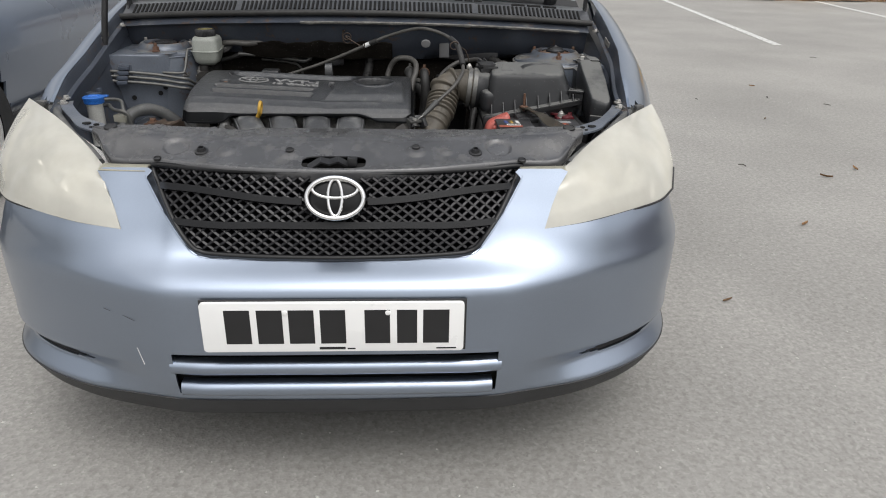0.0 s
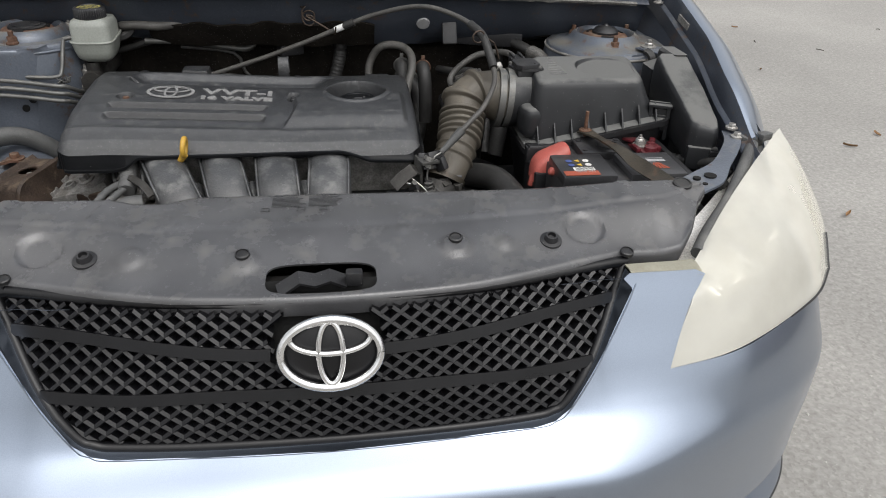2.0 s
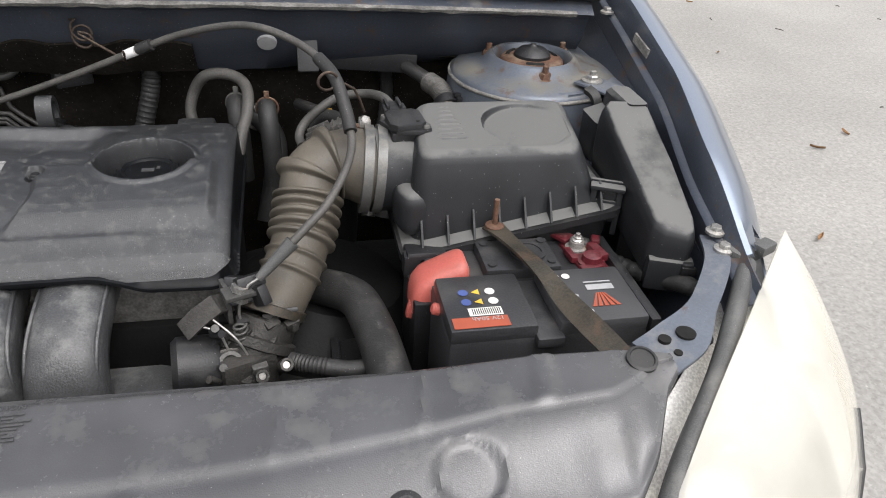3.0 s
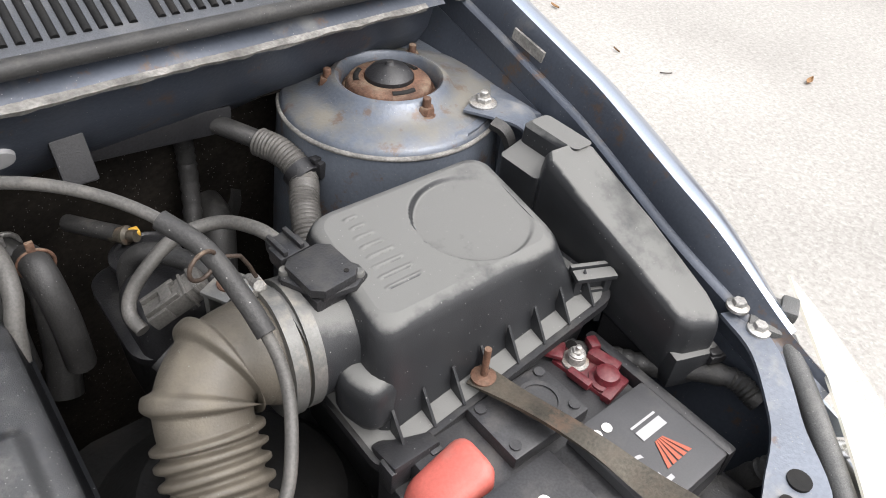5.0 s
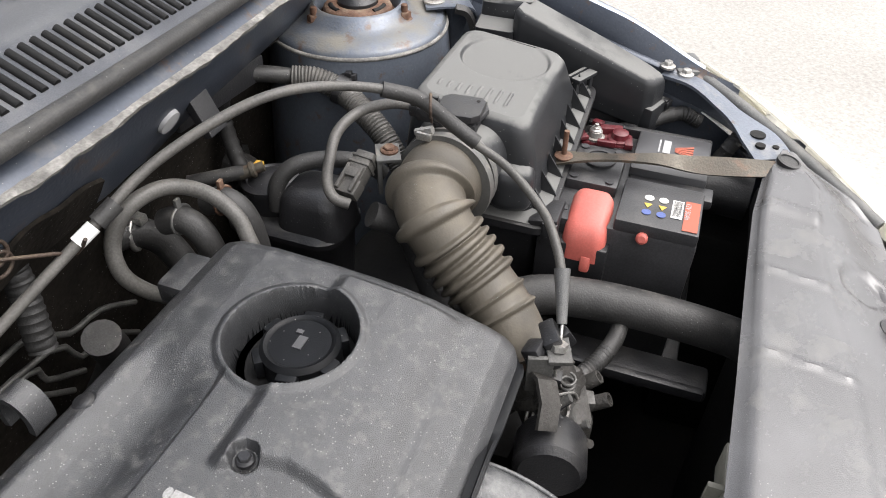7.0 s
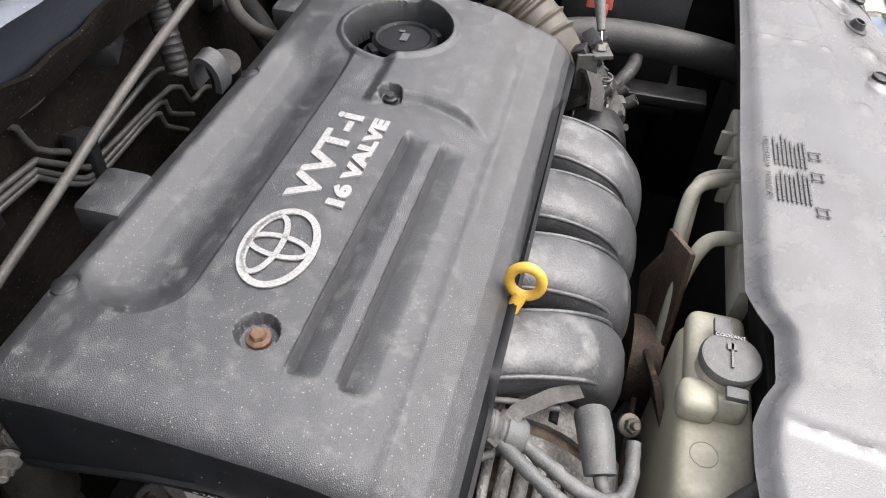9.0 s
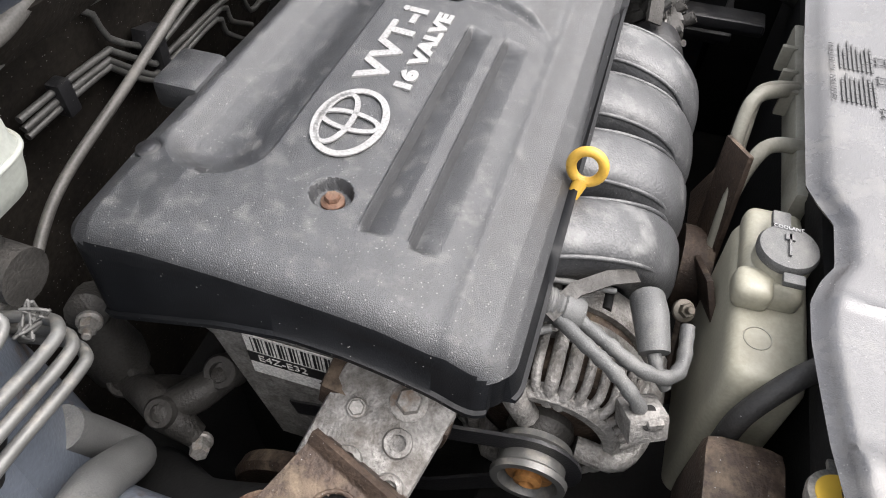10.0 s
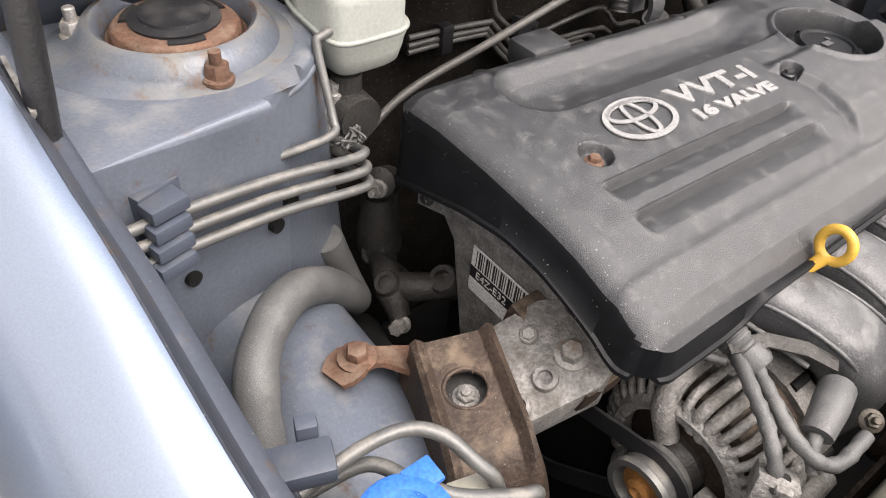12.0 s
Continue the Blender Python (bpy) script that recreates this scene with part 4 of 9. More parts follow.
def slam_back(x):
    """The rear edge of the radiator cover, with its notch for the filler cap."""
    base = lerp_table([(-0.53, 0.335), (-0.47, 0.362), (-0.40, 0.374), (-0.325, 0.381), (-0.292, 0.381), (-0.272, 0.374), (-0.255, 0.364), (-0.212, 0.363), (-0.196, 0.373), (-0.176, 0.382), (0.0, 0.381), (0.17, 0.376), (0.42, 0.371), (0.50, 0.362), (0.545, 0.345)], x)
    return base


def slam_front(x):
    return grille_y(x, 0.726) + 0.004 if abs(x) < 0.375 else lerp_table([(0.375, 0.2225), (0.43, 0.226), (0.475, 0.234), (0.500, 0.262), (0.53, 0.315), (0.55, 0.335)], abs(x))


def slam_top(x, y):
    f = (y - slam_front(x)) / max(slam_back(x) - slam_front(x), 1e-4)
    ax = abs(x)
    edge = 0.727 if ax < 0.375 else lerp_table([(0.375, 0.727), (0.45, 0.724), (0.48, 0.728), (0.50, 0.742), (0.55, 0.765)], ax)
    mid = 0.752 + 0.010 * ease((ax - 0.30) / 0.2)
    z = edge + (mid - edge) * ease(f / 0.55)
    z += 0.0035 * ease((f - 0.52) / 0.06) - 0.010 * ease((f - 0.92) / 0.08)
    for cx, cy, r, h in ((-0.10, 0.215, 0.022, 0.004), (0.165, 0.228, 0.022, 0.005), (-0.235, 0.232, 0.020, 0.004), (0.23, 0.232, 0.014, 0.004), (0.345, 0.262, 0.030, -0.006), (-0.345, 0.262, 0.030, -0.006),
                         (0.10, 0.262, 0.012, 0.002), (-0.02, 0.25, 0.012, 0.002)):
        z += h * ease((r - math.hypot(x - cx, (y - cy) * 1.1)) / 0.007)
    for cx, w in ((0.42, 0.012), (0.315, 0.006), (-0.42, 0.012), (0.20, 0.005), (-0.30, 0.006)):
        z += 0.0025 * ease((w - abs(x - cx - (f - 0.6) * 0.03)) / 0.006) * ease((f - 0.5) / 0.1) * ease((0.97 - f) / 0.05)
    lower = ease((ax - 0.30) / 0.1)
    z += 0.0025 * lower * math.sin(f * 5.0) * (1 - f)
    return z




def slam_at(x, f):
    y = slam_front(x) + (slam_back(x) - slam_front(x)) * max(f, 0)
    z = slam_top(x, y)
    if f < 0:
        y, z = y - 0.006 * math.sin(-f * 15), z + 0.010 * (math.cos(-f * 15) - 1) - 0.008 * max(0, -f - 0.1) / 0.1
    return Vector((x, y, z))


sheet(bm, slam_at, span(-0.545, 0.545, 230), [-0.2, -0.1, -0.075, -0.05, -0.025] + span(0, 1, 46), lambda x, f: ((x + 0.005) / 0.066) ** 4 + ((f - 0.13) / 0.11) ** 4 > 1)
for v in [v for v in bm.verts if v.is_boundary and abs(v.co.x + 0.005) < 0.075]:
    gap = slam_back(v.co.x) - slam_front(v.co.x)
    p, q = (v.co.x + 0.005) / 0.066, ((v.co.y - slam_front(v.co.x)) / gap - 0.13) / 0.11
    s = (p ** 4 + q ** 4) ** 0.25
    if 0.5 < s < 1.6 and q > -1.1:
        v.co = slam_at(-0.005 + 0.066 * p / s, 0.13 + 0.11 * q / s)
bmesh.ops.solidify(bm, geom=list(bm.faces), thickness=0.003)
slam = part("radiator_cover", bm, SLAM, car, "satin grey plastic cover over the radiator support", 35)
for x, y, r in ((-0.288, 0.239, 0.012), (0.293, 0.239, 0.012), (-0.375, 0.218, 0.008), (0.392, 0.218, 0.009), (0.515, 0.338, 0.014), (-0.505, 0.325, 0.014), (-0.10, 0.222, 0.009), (0.165, 0.235, 0.009)):
    bm = bmesh.new()
    if r > 0.0095 and r < 0.013:
        lathe(bm, [(r * 1.25, -0.002), (r * 1.2, 0.002), (r * 0.8, 0.003), (r * 0.62, 0.010), (r * 0.45, 0.010), (r * 0.4, 0.005), (0.0001, 0.004)], (x, y, slam_top(x, y)), (0, -0.3, 1), 20)
    else:
        lathe(bm, [(r, -0.002), (r, 0.002), (r * 0.8, 0.003), (r * 0.75, 0.0015), (0.0001, 0.0015)], (x, y, slam_top(x, y) + 0.001), (0, -0.2, 1), 20)
    part("clip", bm, BLACKP, slam)
# latch in its opening
bm = bmesh.new()
rbox(bm, (-0.005, 0.185, 0.712), (0.14, 0.06, 0.012), 0.003)
latch = part("bonnet_latch", bm, DARK, slam, "dark steel bonnet latch")
bm = bmesh.new()
ribbon(bm, [(-0.055, 0.170, 0.722), (-0.030, 0.172, 0.738), (-0.012, 0.172, 0.733), (0.005, 0.172, 0.739), (0.022, 0.176, 0.728)], 0.010, (0, -0.3, 1), 0.004)
rbox(bm, (0.034, 0.174, 0.736), (0.020, 0.014, 0.018), 0.003)
part("latch_lever", bm, BLACKP, latch)
# printed notice
m = pose(-0.028, 0.341, 0.7569, 0, 0, 0) @ Matrix.Diagonal((0.85, 0.72, 1, 1))
for line, s, y in (("CAUTION", 0.0095, 0.028), ("ATTENTION", 0.0095, 0.028)):
    bm = text_mesh(line, s, m @ Matrix.Translation((-0.030 if line == "CAUTION" else 0.026, y, 0)), 0.0002)
    part("notice_letters", bm, FAINT, slam)
rng = random.Random(3)
for k in range(8):
    for q in range(2):
        x = -0.051 + 0.058 * q
        end = x + rng.uniform(0.036, 0.046)
        while x < end:
            w = rng.uniform(0.003, 0.009)
            bm = bmesh.new()
            rbox(bm, m @ Vector((x + w / 2, 0.018 - 0.0052 * k, 0.0)), (w, 0.0019, 0.0005), 0)
            part("notice_bar", bm, FAINT, slam)
            x += w + 0.0016
for dx, dy in ((-0.060, -0.030), (-0.005, -0.030), (0.030, -0.030)):
    for k in range(4):
        bm = bmesh.new()
        a = math.pi / 2 * k
        rbox(bm, m @ Vector((dx + 0.0055 * math.cos(a), dy + 0.0055 * math.sin(a), 0)), (0.0011, 0.012, 0.0005), 0, Matrix.Rotation(a, 4, "Z"))
        part("notice_symbol", bm, FAINT, slam)

# inner sides, floor, firewall
for sgn in (1, -1):
    bm = bmesh.new()

    def apron(y, k):
        z = [0.14, 0.45, 0.62, 0.70, 0.755][int(k)]
        z = z if int(k) < 4 else rim_z(y) - 0.035
        x = [0.60, 0.61, 0.63, 0.655, flange_x(y, sgn) - 0.004][int(k)]
        return Vector((sgn * x, y, z))
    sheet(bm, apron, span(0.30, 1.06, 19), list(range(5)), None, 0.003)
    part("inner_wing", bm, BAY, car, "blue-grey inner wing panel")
# unseen dark plate, added to shut out ground light from below
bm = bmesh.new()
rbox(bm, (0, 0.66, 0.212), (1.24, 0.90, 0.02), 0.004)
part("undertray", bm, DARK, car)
bm = bmesh.new()


def firewall_at(x, k):
    rows = [(1.05, 0.22), (1.045, 0.55), (1.035, 0.70), (1.020, 0.80), (0.985, 0.822)]
    y, z = rows[int(k)]
    return Vector((x, y - 0.012 * (abs(x) < 0.3) * ease((0.3 - abs(x)) / 0.1) * (1 if k > 1 else 0.4), z + 0.006 * math.sin(x * 19) * (1 if 0 < k < 4 else 0)))


sheet(bm, firewall_at, span(-0.70, 0.70, 56), list(range(5)), None, 0.004)
part("firewall", bm, FIREWALL, car, "dusty dark sound-lined firewall")
bm = bmesh.new()


def bulkhead_at(x, k):
    y0, z0 = cowl_front(x), cowl_z(x)
    wob = 0.0015 * math.sin(x * 31) + 0.001 * math.sin(x * 83)
    rows = [(0.085, 0.808 + wob), (0.062, 0.812 + wob), (0.040, z0 - 0.105), (0.012, z0 - 0.065), (0.004, z0 - 0.040), (-0.004, z0 - 0.030), (-0.016 - wob, z0 - 0.026), (0.0, z0 - 0.014), (0.02, z0 - 0.005)]
    d, z = rows[int(k)]
    return Vector((x, y0 + d, z))


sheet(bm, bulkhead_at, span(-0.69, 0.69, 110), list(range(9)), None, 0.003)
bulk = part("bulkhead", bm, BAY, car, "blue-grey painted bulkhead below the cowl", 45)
bm = bmesh.new()


def sealant(x, k):
    wob = 0.0016 * math.sin(x * 37) + 0.0014 * math.sin(x * 91 + 1) + 0.001 * math.sin(x * 230)
    p = bulkhead_at(x, 6)
    return p + [Vector((0, 0.001 - wob * 0.4, -0.003 - 0.6 * abs(wob))), Vector((0, -0.003 - 0.6 * wob, 0.001)), Vector((0, 0.003, 0.003)), Vector((0, 0.012, 0.006))][int(k)]


sheet(bm, sealant, span(-0.16, 0.66, 120), list(range(4)), None, 0.002)
part("sealant_strip", bm, SEALANT, bulk, "cracked pale sealant along the bulkhead edge")
# felt lining laid over the lower bulkhead
bm = bmesh.new()


def lining_at(x, k):
    wave = 0.003 * math.sin(x * 43) + 0.002 * math.sin(x * 97)
    if int(k) == 3:
        return bulkhead_at(x, 2).lerp(bulkhead_at(x, 3), 0.45) + Vector((0, -0.007, wave))
    return bulkhead_at(x, int(k)) + Vector((0, -0.009 + 0.4 * wave, 0))


sheet(bm, lining_at, span(-0.345, 0.10, 70), list(range(4)), None, 0.004)
part("bulkhead_lining", bm, FIREWALL, bulk, "dusty brown felt lining on the bulkhead")
# grommet with a hose behind the brake fluid bottle
g = bulkhead_at(-0.405, 2).lerp(bulkhead_at(-0.405, 3), 0.45)
bm = bmesh.new()
lathe(bm, [(0.034, 0.0), (0.034, 0.006), (0.028, 0.010), (0.021, 0.009), (0.019, 0.002), (0.0001, 0.002)], g + Vector((0, -0.003, 0.002)), (0.1, -1, 0.55), 32)
ring = part("grommet", bm, RUBBER, bulk, "round black rubber grommet in the bulkhead")
bm = bmesh.new()
tube(bm, [g + Vector(q) for q in ((0.0, 0.004, -0.004), (0.016, -0.016, 0.002), (0.045, -0.022, 0.004), (0.085, -0.020, 0.002), (0.125, -0.016, 0.008))], 0.0085, 12, 6)
part("grommet_hose", bm, SLEEVE, ring)
for x, z in ((0.20, 0.86), (-0.47, 0.86)):
    bm = bmesh.new()
    lathe(bm, [(0.014, 0), (0.013, 0.004), (0.0001, 0.005)], bulkhead_at(x, 3).lerp(bulkhead_at(x, 2), 0.5) + Vector((0, -0.001, 0)), (0, -1, -0.6), 20)
    part("blanking_plug", bm, PRINT, bulk)
bm = bmesh.new()
rbox(bm, (0.255, 0.942, 0.855), (0.030, 0.012, 0.075), 0.003, Matrix.Rotation(radians(-25), 4, "X"))
rbox(bm, (0.335, 0.975, 0.822), (0.17, 0.012, 0.030), 0.003, Matrix.Rotation(radians(4), 4, "Y"))
part("bulkhead_bracket", bm, BLACKP, bulk)


# ---- strut towers ----
def tower(sgn, cx, cy, worn, wide=1.0):
    def at(k, a):
        prof = [(0.150, 0.46), (0.142, 0.62), (0.130, 0.76), (0.124, 0.812), (0.121, 0.822), (0.116, 0.827), (0.090, 0.832), (0.074, 0.836), (0.066, 0.847), (0.060, 0.849), (0.056, 0.846), (0.054, 0.826), (0.02, 0.824), (0.0005, 0.824)]
        r, z = prof[int(k)]
        r *= wide if int(k) < 7 else 1.0
        ang = 2 * math.pi * a
        c, s = math.cos(ang), math.sin(ang)
        x = r * c
        if sgn * c > 0 and int(k) < 7:
            x *= 1.0 + 0.18 * c * c
        return Vector((cx + x, cy + r * s, z))
    bm = bmesh.new()
    sheet(bm, at, list(range(14)), span(0, 1, 56))
    bmesh.ops.remove_doubles(bm, verts=bm.verts, dist=1e-5)
    t = part("strut_tower", bm, worn, car, "weathered blue-grey strut tower with rust stains", 50)
    bm = bmesh.new()
    tube(bm, [(cx + (0.1225 * wide if sgn * math.cos(a) <= 0 else 0.1225 * wide * (1 + 0.18 * math.cos(a) ** 2)) * math.cos(a), cy + 0.1225 * wide * math.sin(a), 0.818) for a in span(0, 2 * math.pi, 48)], 0.0028, 6, 1, False)
    part("tower_seam", bm, SEALANT if sgn > 0 else BAYOLD, t)
    bm = bmesh.new()
    lathe(bm, [(0.053, 0.822), (0.053, 0.832), (0.050, 0.836), (0.048, 0.833), (0.047, 0.841), (0.044, 0.844), (0.028, 0.846), (0.027, 0.842), (0.0001, 0.842)], (cx, cy, 0), (0, 0, 1), 40)
    top = part("strut_mount", bm, RUSTY, t, "rusty steel strut top mount")
    # slots are near-black arcs, their shade given by colour
    for k in range(3):
        a = radians(20 + 120 * k)
        bm = bmesh.new()
        tube(bm, [(cx + 0.037 * math.cos(a + q), cy + 0.037 * math.sin(a + q), 0.8440) for q in span(-0.35, 0.35, 5)], 0.0035, 6, 1)
        part("mount_slot", bm, DARK, top)
    bm = bmesh.new()
    lathe(bm, [(0.027, 0.842), (0.027, 0.850), (0.020, 0.857), (0.006, 0.861), (0.004, 0.864), (0.0001, 0.864)] if sgn > 0 else [(0.033, 0.842), (0.034, 0.8475), (0.026, 0.8490), (0.0255, 0.851), (0.0001, 0.8515)], (cx, cy, 0), (0, 0, 1), 28)
    part("mount_cap", bm, BLACKP, top, "black rubber cap")
    return t


towerR = tower(1, 0.585, 0.917, TOWERTOP)
for x, y in ((0.528, 0.954), (0.647, 0.957), (0.583, 0.847)):
    bolt("strut_nut", (x, y, 0.832), towerR, 0.0092, material=RUSTY, tall=0.012, flange=1.25, stud=0.010)
seat(0, 0, 0.010)
towerL = tower(-1, -0.566, 0.942, TOWERTOP, 0.84)
for x, y in ((-0.568, 0.868), (-0.630, 0.976), (-0.501, 0.982)):
    bolt("strut_nut", (x, y, 0.832), towerL, 0.0092, material=RUSTY if x == -0.568 else OLDBOLT, tall=0.013, flange=1.25, stud=0.010)
bm = bmesh.new()
slab(bm, [(-0.705, 0.808), (-0.676, 0.812), (-0.548, 0.826)] + [(-0.566 + 0.104 * math.cos(radians(a)), 0.942 + 0.104 * math.sin(radians(a))) for a in range(-66, 91, 12)] + [(-0.575, 1.07), (-0.705, 1.07)], 0.60, 0.8295, None, 0.009, 3)
part("tower_shelf", bm, BAYOLD, towerL)
seat()
bm = bmesh.new()
slab(bm, [(0.705, 0.790), (0.660, 0.806)] + [(0.585 + 0.118 * math.cos(radians(a)), 0.917 + 0.118 * math.sin(radians(a))) for a in range(-45, -91, -9)] + [(0.585, 1.03), (0.705, 1.03)], 0.60, 0.8285, None, 0.007)
part("tower_shelf", bm, BAYOLD, towerR)
# holes drawn as near-black discs that paint their shade
for c in ((-0.557, 0.8245, 0.733), (-0.630, 0.8175, 0.721), (-0.542, 0.8265, 0.749)):
    bm = bmesh.new()
    lathe(bm, [(0.0065, -0.004), (0.0065, 0.004), (0.0001, 0.004)], c, (0.36, -1, 0.0), 16)
    part("panel_hole", bm, DARK, towerL)


# ---- engine cover ----
def cover_z(x, y):
    z = lerp_table([(0.556, 0.744), (0.562, 0.753), (0.574, 0.7635), (0.590, 0.7705), (0.612, 0.777), (0.640, 0.7855), (0.668, 0.7905), (0.700, 0.794), (0.740, 0.797), (0.80, 0.799), (0.838, 0.796), (0.850, 0.791), (0.862, 0.778)], y)
    z -= 0.045 * min(max(x + 0.34, 0.0), 0.28)
    z -= 0.024 * (1 - math.sqrt(max(0, 1 - (max(0, -0.398 - x) / 0.025) ** 2)))
    z -= 0.016 * (1 - math.sqrt(max(0, 1 - (max(0, x - 0.136) / 0.021) ** 2)))
    # the hollow along the rear, steep on its front side
    run = max(0.0, -0.314 - x)
    d = math.hypot(y - 0.796, run)
    wall = 0.008 if y < 0.796 else 0.018
    z -= (0.010 * ease((0.040 - d) / wall) + 0.009 * ease((0.036 - d) / 0.034)) * ease((0.02 - x) / 0.05)
    # raised panel round the filler
    lip = lerp_table([(0.600, -0.082), (0.612, -0.074), (0.630, -0.066), (0.650, -0.060), (0.673, -0.057), (0.695, -0.062), (0.715, -0.075)], y)
    z += 0.0085 * ease((x - lip) / 0.010) * ease((y - 0.600) / 0.030) * ease((0.728 - y) / 0.016) * ease((0.142 - x) / 0.012)
    # soft ridge along the front
    z += 0.0022 * math.exp(-((y - 0.598) / 0.006) ** 2) * ease((0.10 - x) / 0.05)
    # filler well, with a rolled rim
    r = math.hypot(x - 0.055, y - 0.729)
    z += 0.003 * ease((0.064 - r) / 0.006) - 0.052 * ease((0.056 - r) / 0.006)
    # two long recesses: a sharp rear wall and a floor that rises forwards
    for yy in (0.673, 0.640):
        d = yy - y
        if -0.002 < d < 0.020 and -0.364 < x < -0.098:
            fade = ease((x + 0.364) / 0.010) * ease((-0.098 - x) / 0.014)
            z -= 0.0095 * fade * ease((d + 0.0014) / 0.0030) * max(0.0, 1 - max(0.0, d) / 0.020) ** 1.2
            z += 0.0014 * fade * math.exp(-((d + 0.003) / 0.0016) ** 2)
    # screw wells
    for cx, cy, rr in ((-0.340, 0.702, 0.0150), (-0.057, 0.703, 0.0115)):
        z -= 0.010 * ease((rr - math.hypot(x - cx, y - cy)) / 0.003)
    for cx, cy, rr in ((-0.339, 0.841, 0.011), (-0.056, 0.842, 0.009)):
        z -= 0.003 * ease((rr - math.hypot(x - cx, y - cy)) / 0.003)
    # the moulding is not quite flat
    z += 0.0008 * noise.noise(Vector((x * 11, y * 11, 3.0)))
    return z


def cover_low(x, y):
    """The skirt's lower edge: an arch at the end, a deeper corner in front."""
    if y < 0.585:
        return lerp_table([(-0.43, 0.722), (-0.335, 0.721), (-0.312, 0.727), (-0.300, 0.742), (0.025, 0.744), (0.05, 0.736), (0.07, 0.727), (0.165, 0.724)], x)
    if x < -0.2:
        return lerp_table([(0.585, 0.723), (0.602, 0.733), (0.632, 0.743), (0.66, 0.750), (0.70, 0.753), (0.75, 0.744), (0.83, 0.719), (0.862, 0.708)], y)
    return 0.736


X0, X1, Y0, Y1, ROUND = -0.423, 0.157, 0.556, 0.862, 0.026


def squeeze(x, y):
    """Rounds the plan's corners."""
    cx, cy = min(max(x, X0 + ROUND), X1 - ROUND), min(max(y, Y0 + ROUND), Y1 - ROUND)
    dx, dy = x - cx, y - cy
    big, d = max(abs(dx), abs(dy)), math.hypot(dx, dy)
    if dx and dy and d > 0:
        return cx + dx / d * big, cy + dy / d * big
    return x, y


bm = bmesh.new()
XS, YS = span(X0, X1, 420), span(Y0, Y1, 260)


def cover_at(x, y):
    px, py = squeeze(x, y)
    return Vector((px, py, cover_z(px, py)))


top = bm
sheet(top, cover_at, XS, YS)
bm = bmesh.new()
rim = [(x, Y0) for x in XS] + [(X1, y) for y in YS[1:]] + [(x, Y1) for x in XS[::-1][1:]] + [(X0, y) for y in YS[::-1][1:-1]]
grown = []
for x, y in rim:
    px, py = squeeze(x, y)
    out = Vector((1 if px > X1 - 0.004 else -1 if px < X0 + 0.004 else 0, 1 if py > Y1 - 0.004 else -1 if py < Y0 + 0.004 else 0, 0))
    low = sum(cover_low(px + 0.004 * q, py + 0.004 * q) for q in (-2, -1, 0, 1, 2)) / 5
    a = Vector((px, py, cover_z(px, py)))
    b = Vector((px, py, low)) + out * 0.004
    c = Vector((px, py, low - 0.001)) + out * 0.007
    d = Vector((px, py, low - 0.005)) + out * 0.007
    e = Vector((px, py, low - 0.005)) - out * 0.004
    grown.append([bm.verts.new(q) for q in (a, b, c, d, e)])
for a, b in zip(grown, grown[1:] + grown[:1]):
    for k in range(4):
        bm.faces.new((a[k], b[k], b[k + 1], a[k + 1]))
cover = part("engine_cover", top, COVER, car, "dusty dark grey plastic engine cover with ribs", 40)
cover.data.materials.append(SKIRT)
# steep rims go black: clean plastic with its shade painted in
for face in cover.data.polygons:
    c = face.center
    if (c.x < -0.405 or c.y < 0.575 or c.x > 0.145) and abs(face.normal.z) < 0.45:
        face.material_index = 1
    # the filler well's inside is blackened to paint its shade
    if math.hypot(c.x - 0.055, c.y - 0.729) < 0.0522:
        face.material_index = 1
part("cover_skirt", bm, SKIRT, cover, "clean black sides of the cover, painted darker for shade", 60)
bm = bmesh.new()
lathe(bm, [(0.034, 0.75), (0.034, 0.782), (0.030, 0.786), (0.027, 0.785), (0.026, 0.7835), (0.0001, 0.7835)], (0.058, 0.724, -0.009), (0, 0, 1), 40)
cap = part("oil_filler_cap", bm, SKIRT, cover, "round black oil filler cap")
for k in range(6):
    a = radians(60 * k + 10)
    bm = bmesh.new()
    rbox(bm, (0.058 + 0.034 * math.cos(a), 0.724 + 0.034 * math.sin(a), 0.763), (0.012, 0.018, 0.020), 0.003, Matrix.Rotation(a, 4, "Z"))
    part("cap_lug", bm, SKIRT, cap)
bm = bmesh.new()
rbox(bm, (0.058, 0.724, 0.7752), (0.014, 0.008, 0.001), 0)
rbox(bm, (0.069, 0.730, 0.7752), (0.004, 0.006, 0.001), 0)
part("cap_symbol", bm, FAINT, cap)
bm = bmesh.new()
lathe(bm, [(0.058, 0.752), (0.050, 0.753), (0.049, 0.760), (0.056, 0.760)], (0.058, 0.724, -0.009), (0, 0, 1), 36)
part("filler_ring", bm, DARK, cover)
bolt("cover_screw", (-0.340, 0.702, 0.7845), cover, 0.0055, material=RUSTY, flange=1.5, tall=0.007)
bolt("cover_screw", (-0.057, 0.703, 0.780), cover, 0.005, material=BLACKP, flange=1.4, tall=0.006)
for x, y in ((-0.339, 0.841), (-0.056, 0.842)):
    bolt("cover_clip", (x, y, cover_z(x, y)), cover, 0.006, material=BLACKP, flange=1.5, tall=0.004)
for x in (-0.248, 0.10):
    bm = bmesh.new()
    rbox(bm, (x, 0.862, 0.782 - 0.02 * (x > 0)), (0.050, 0.040, 0.026), 0.006)
    part("cover_tab", bm, COVER, cover)
bm = bmesh.new()
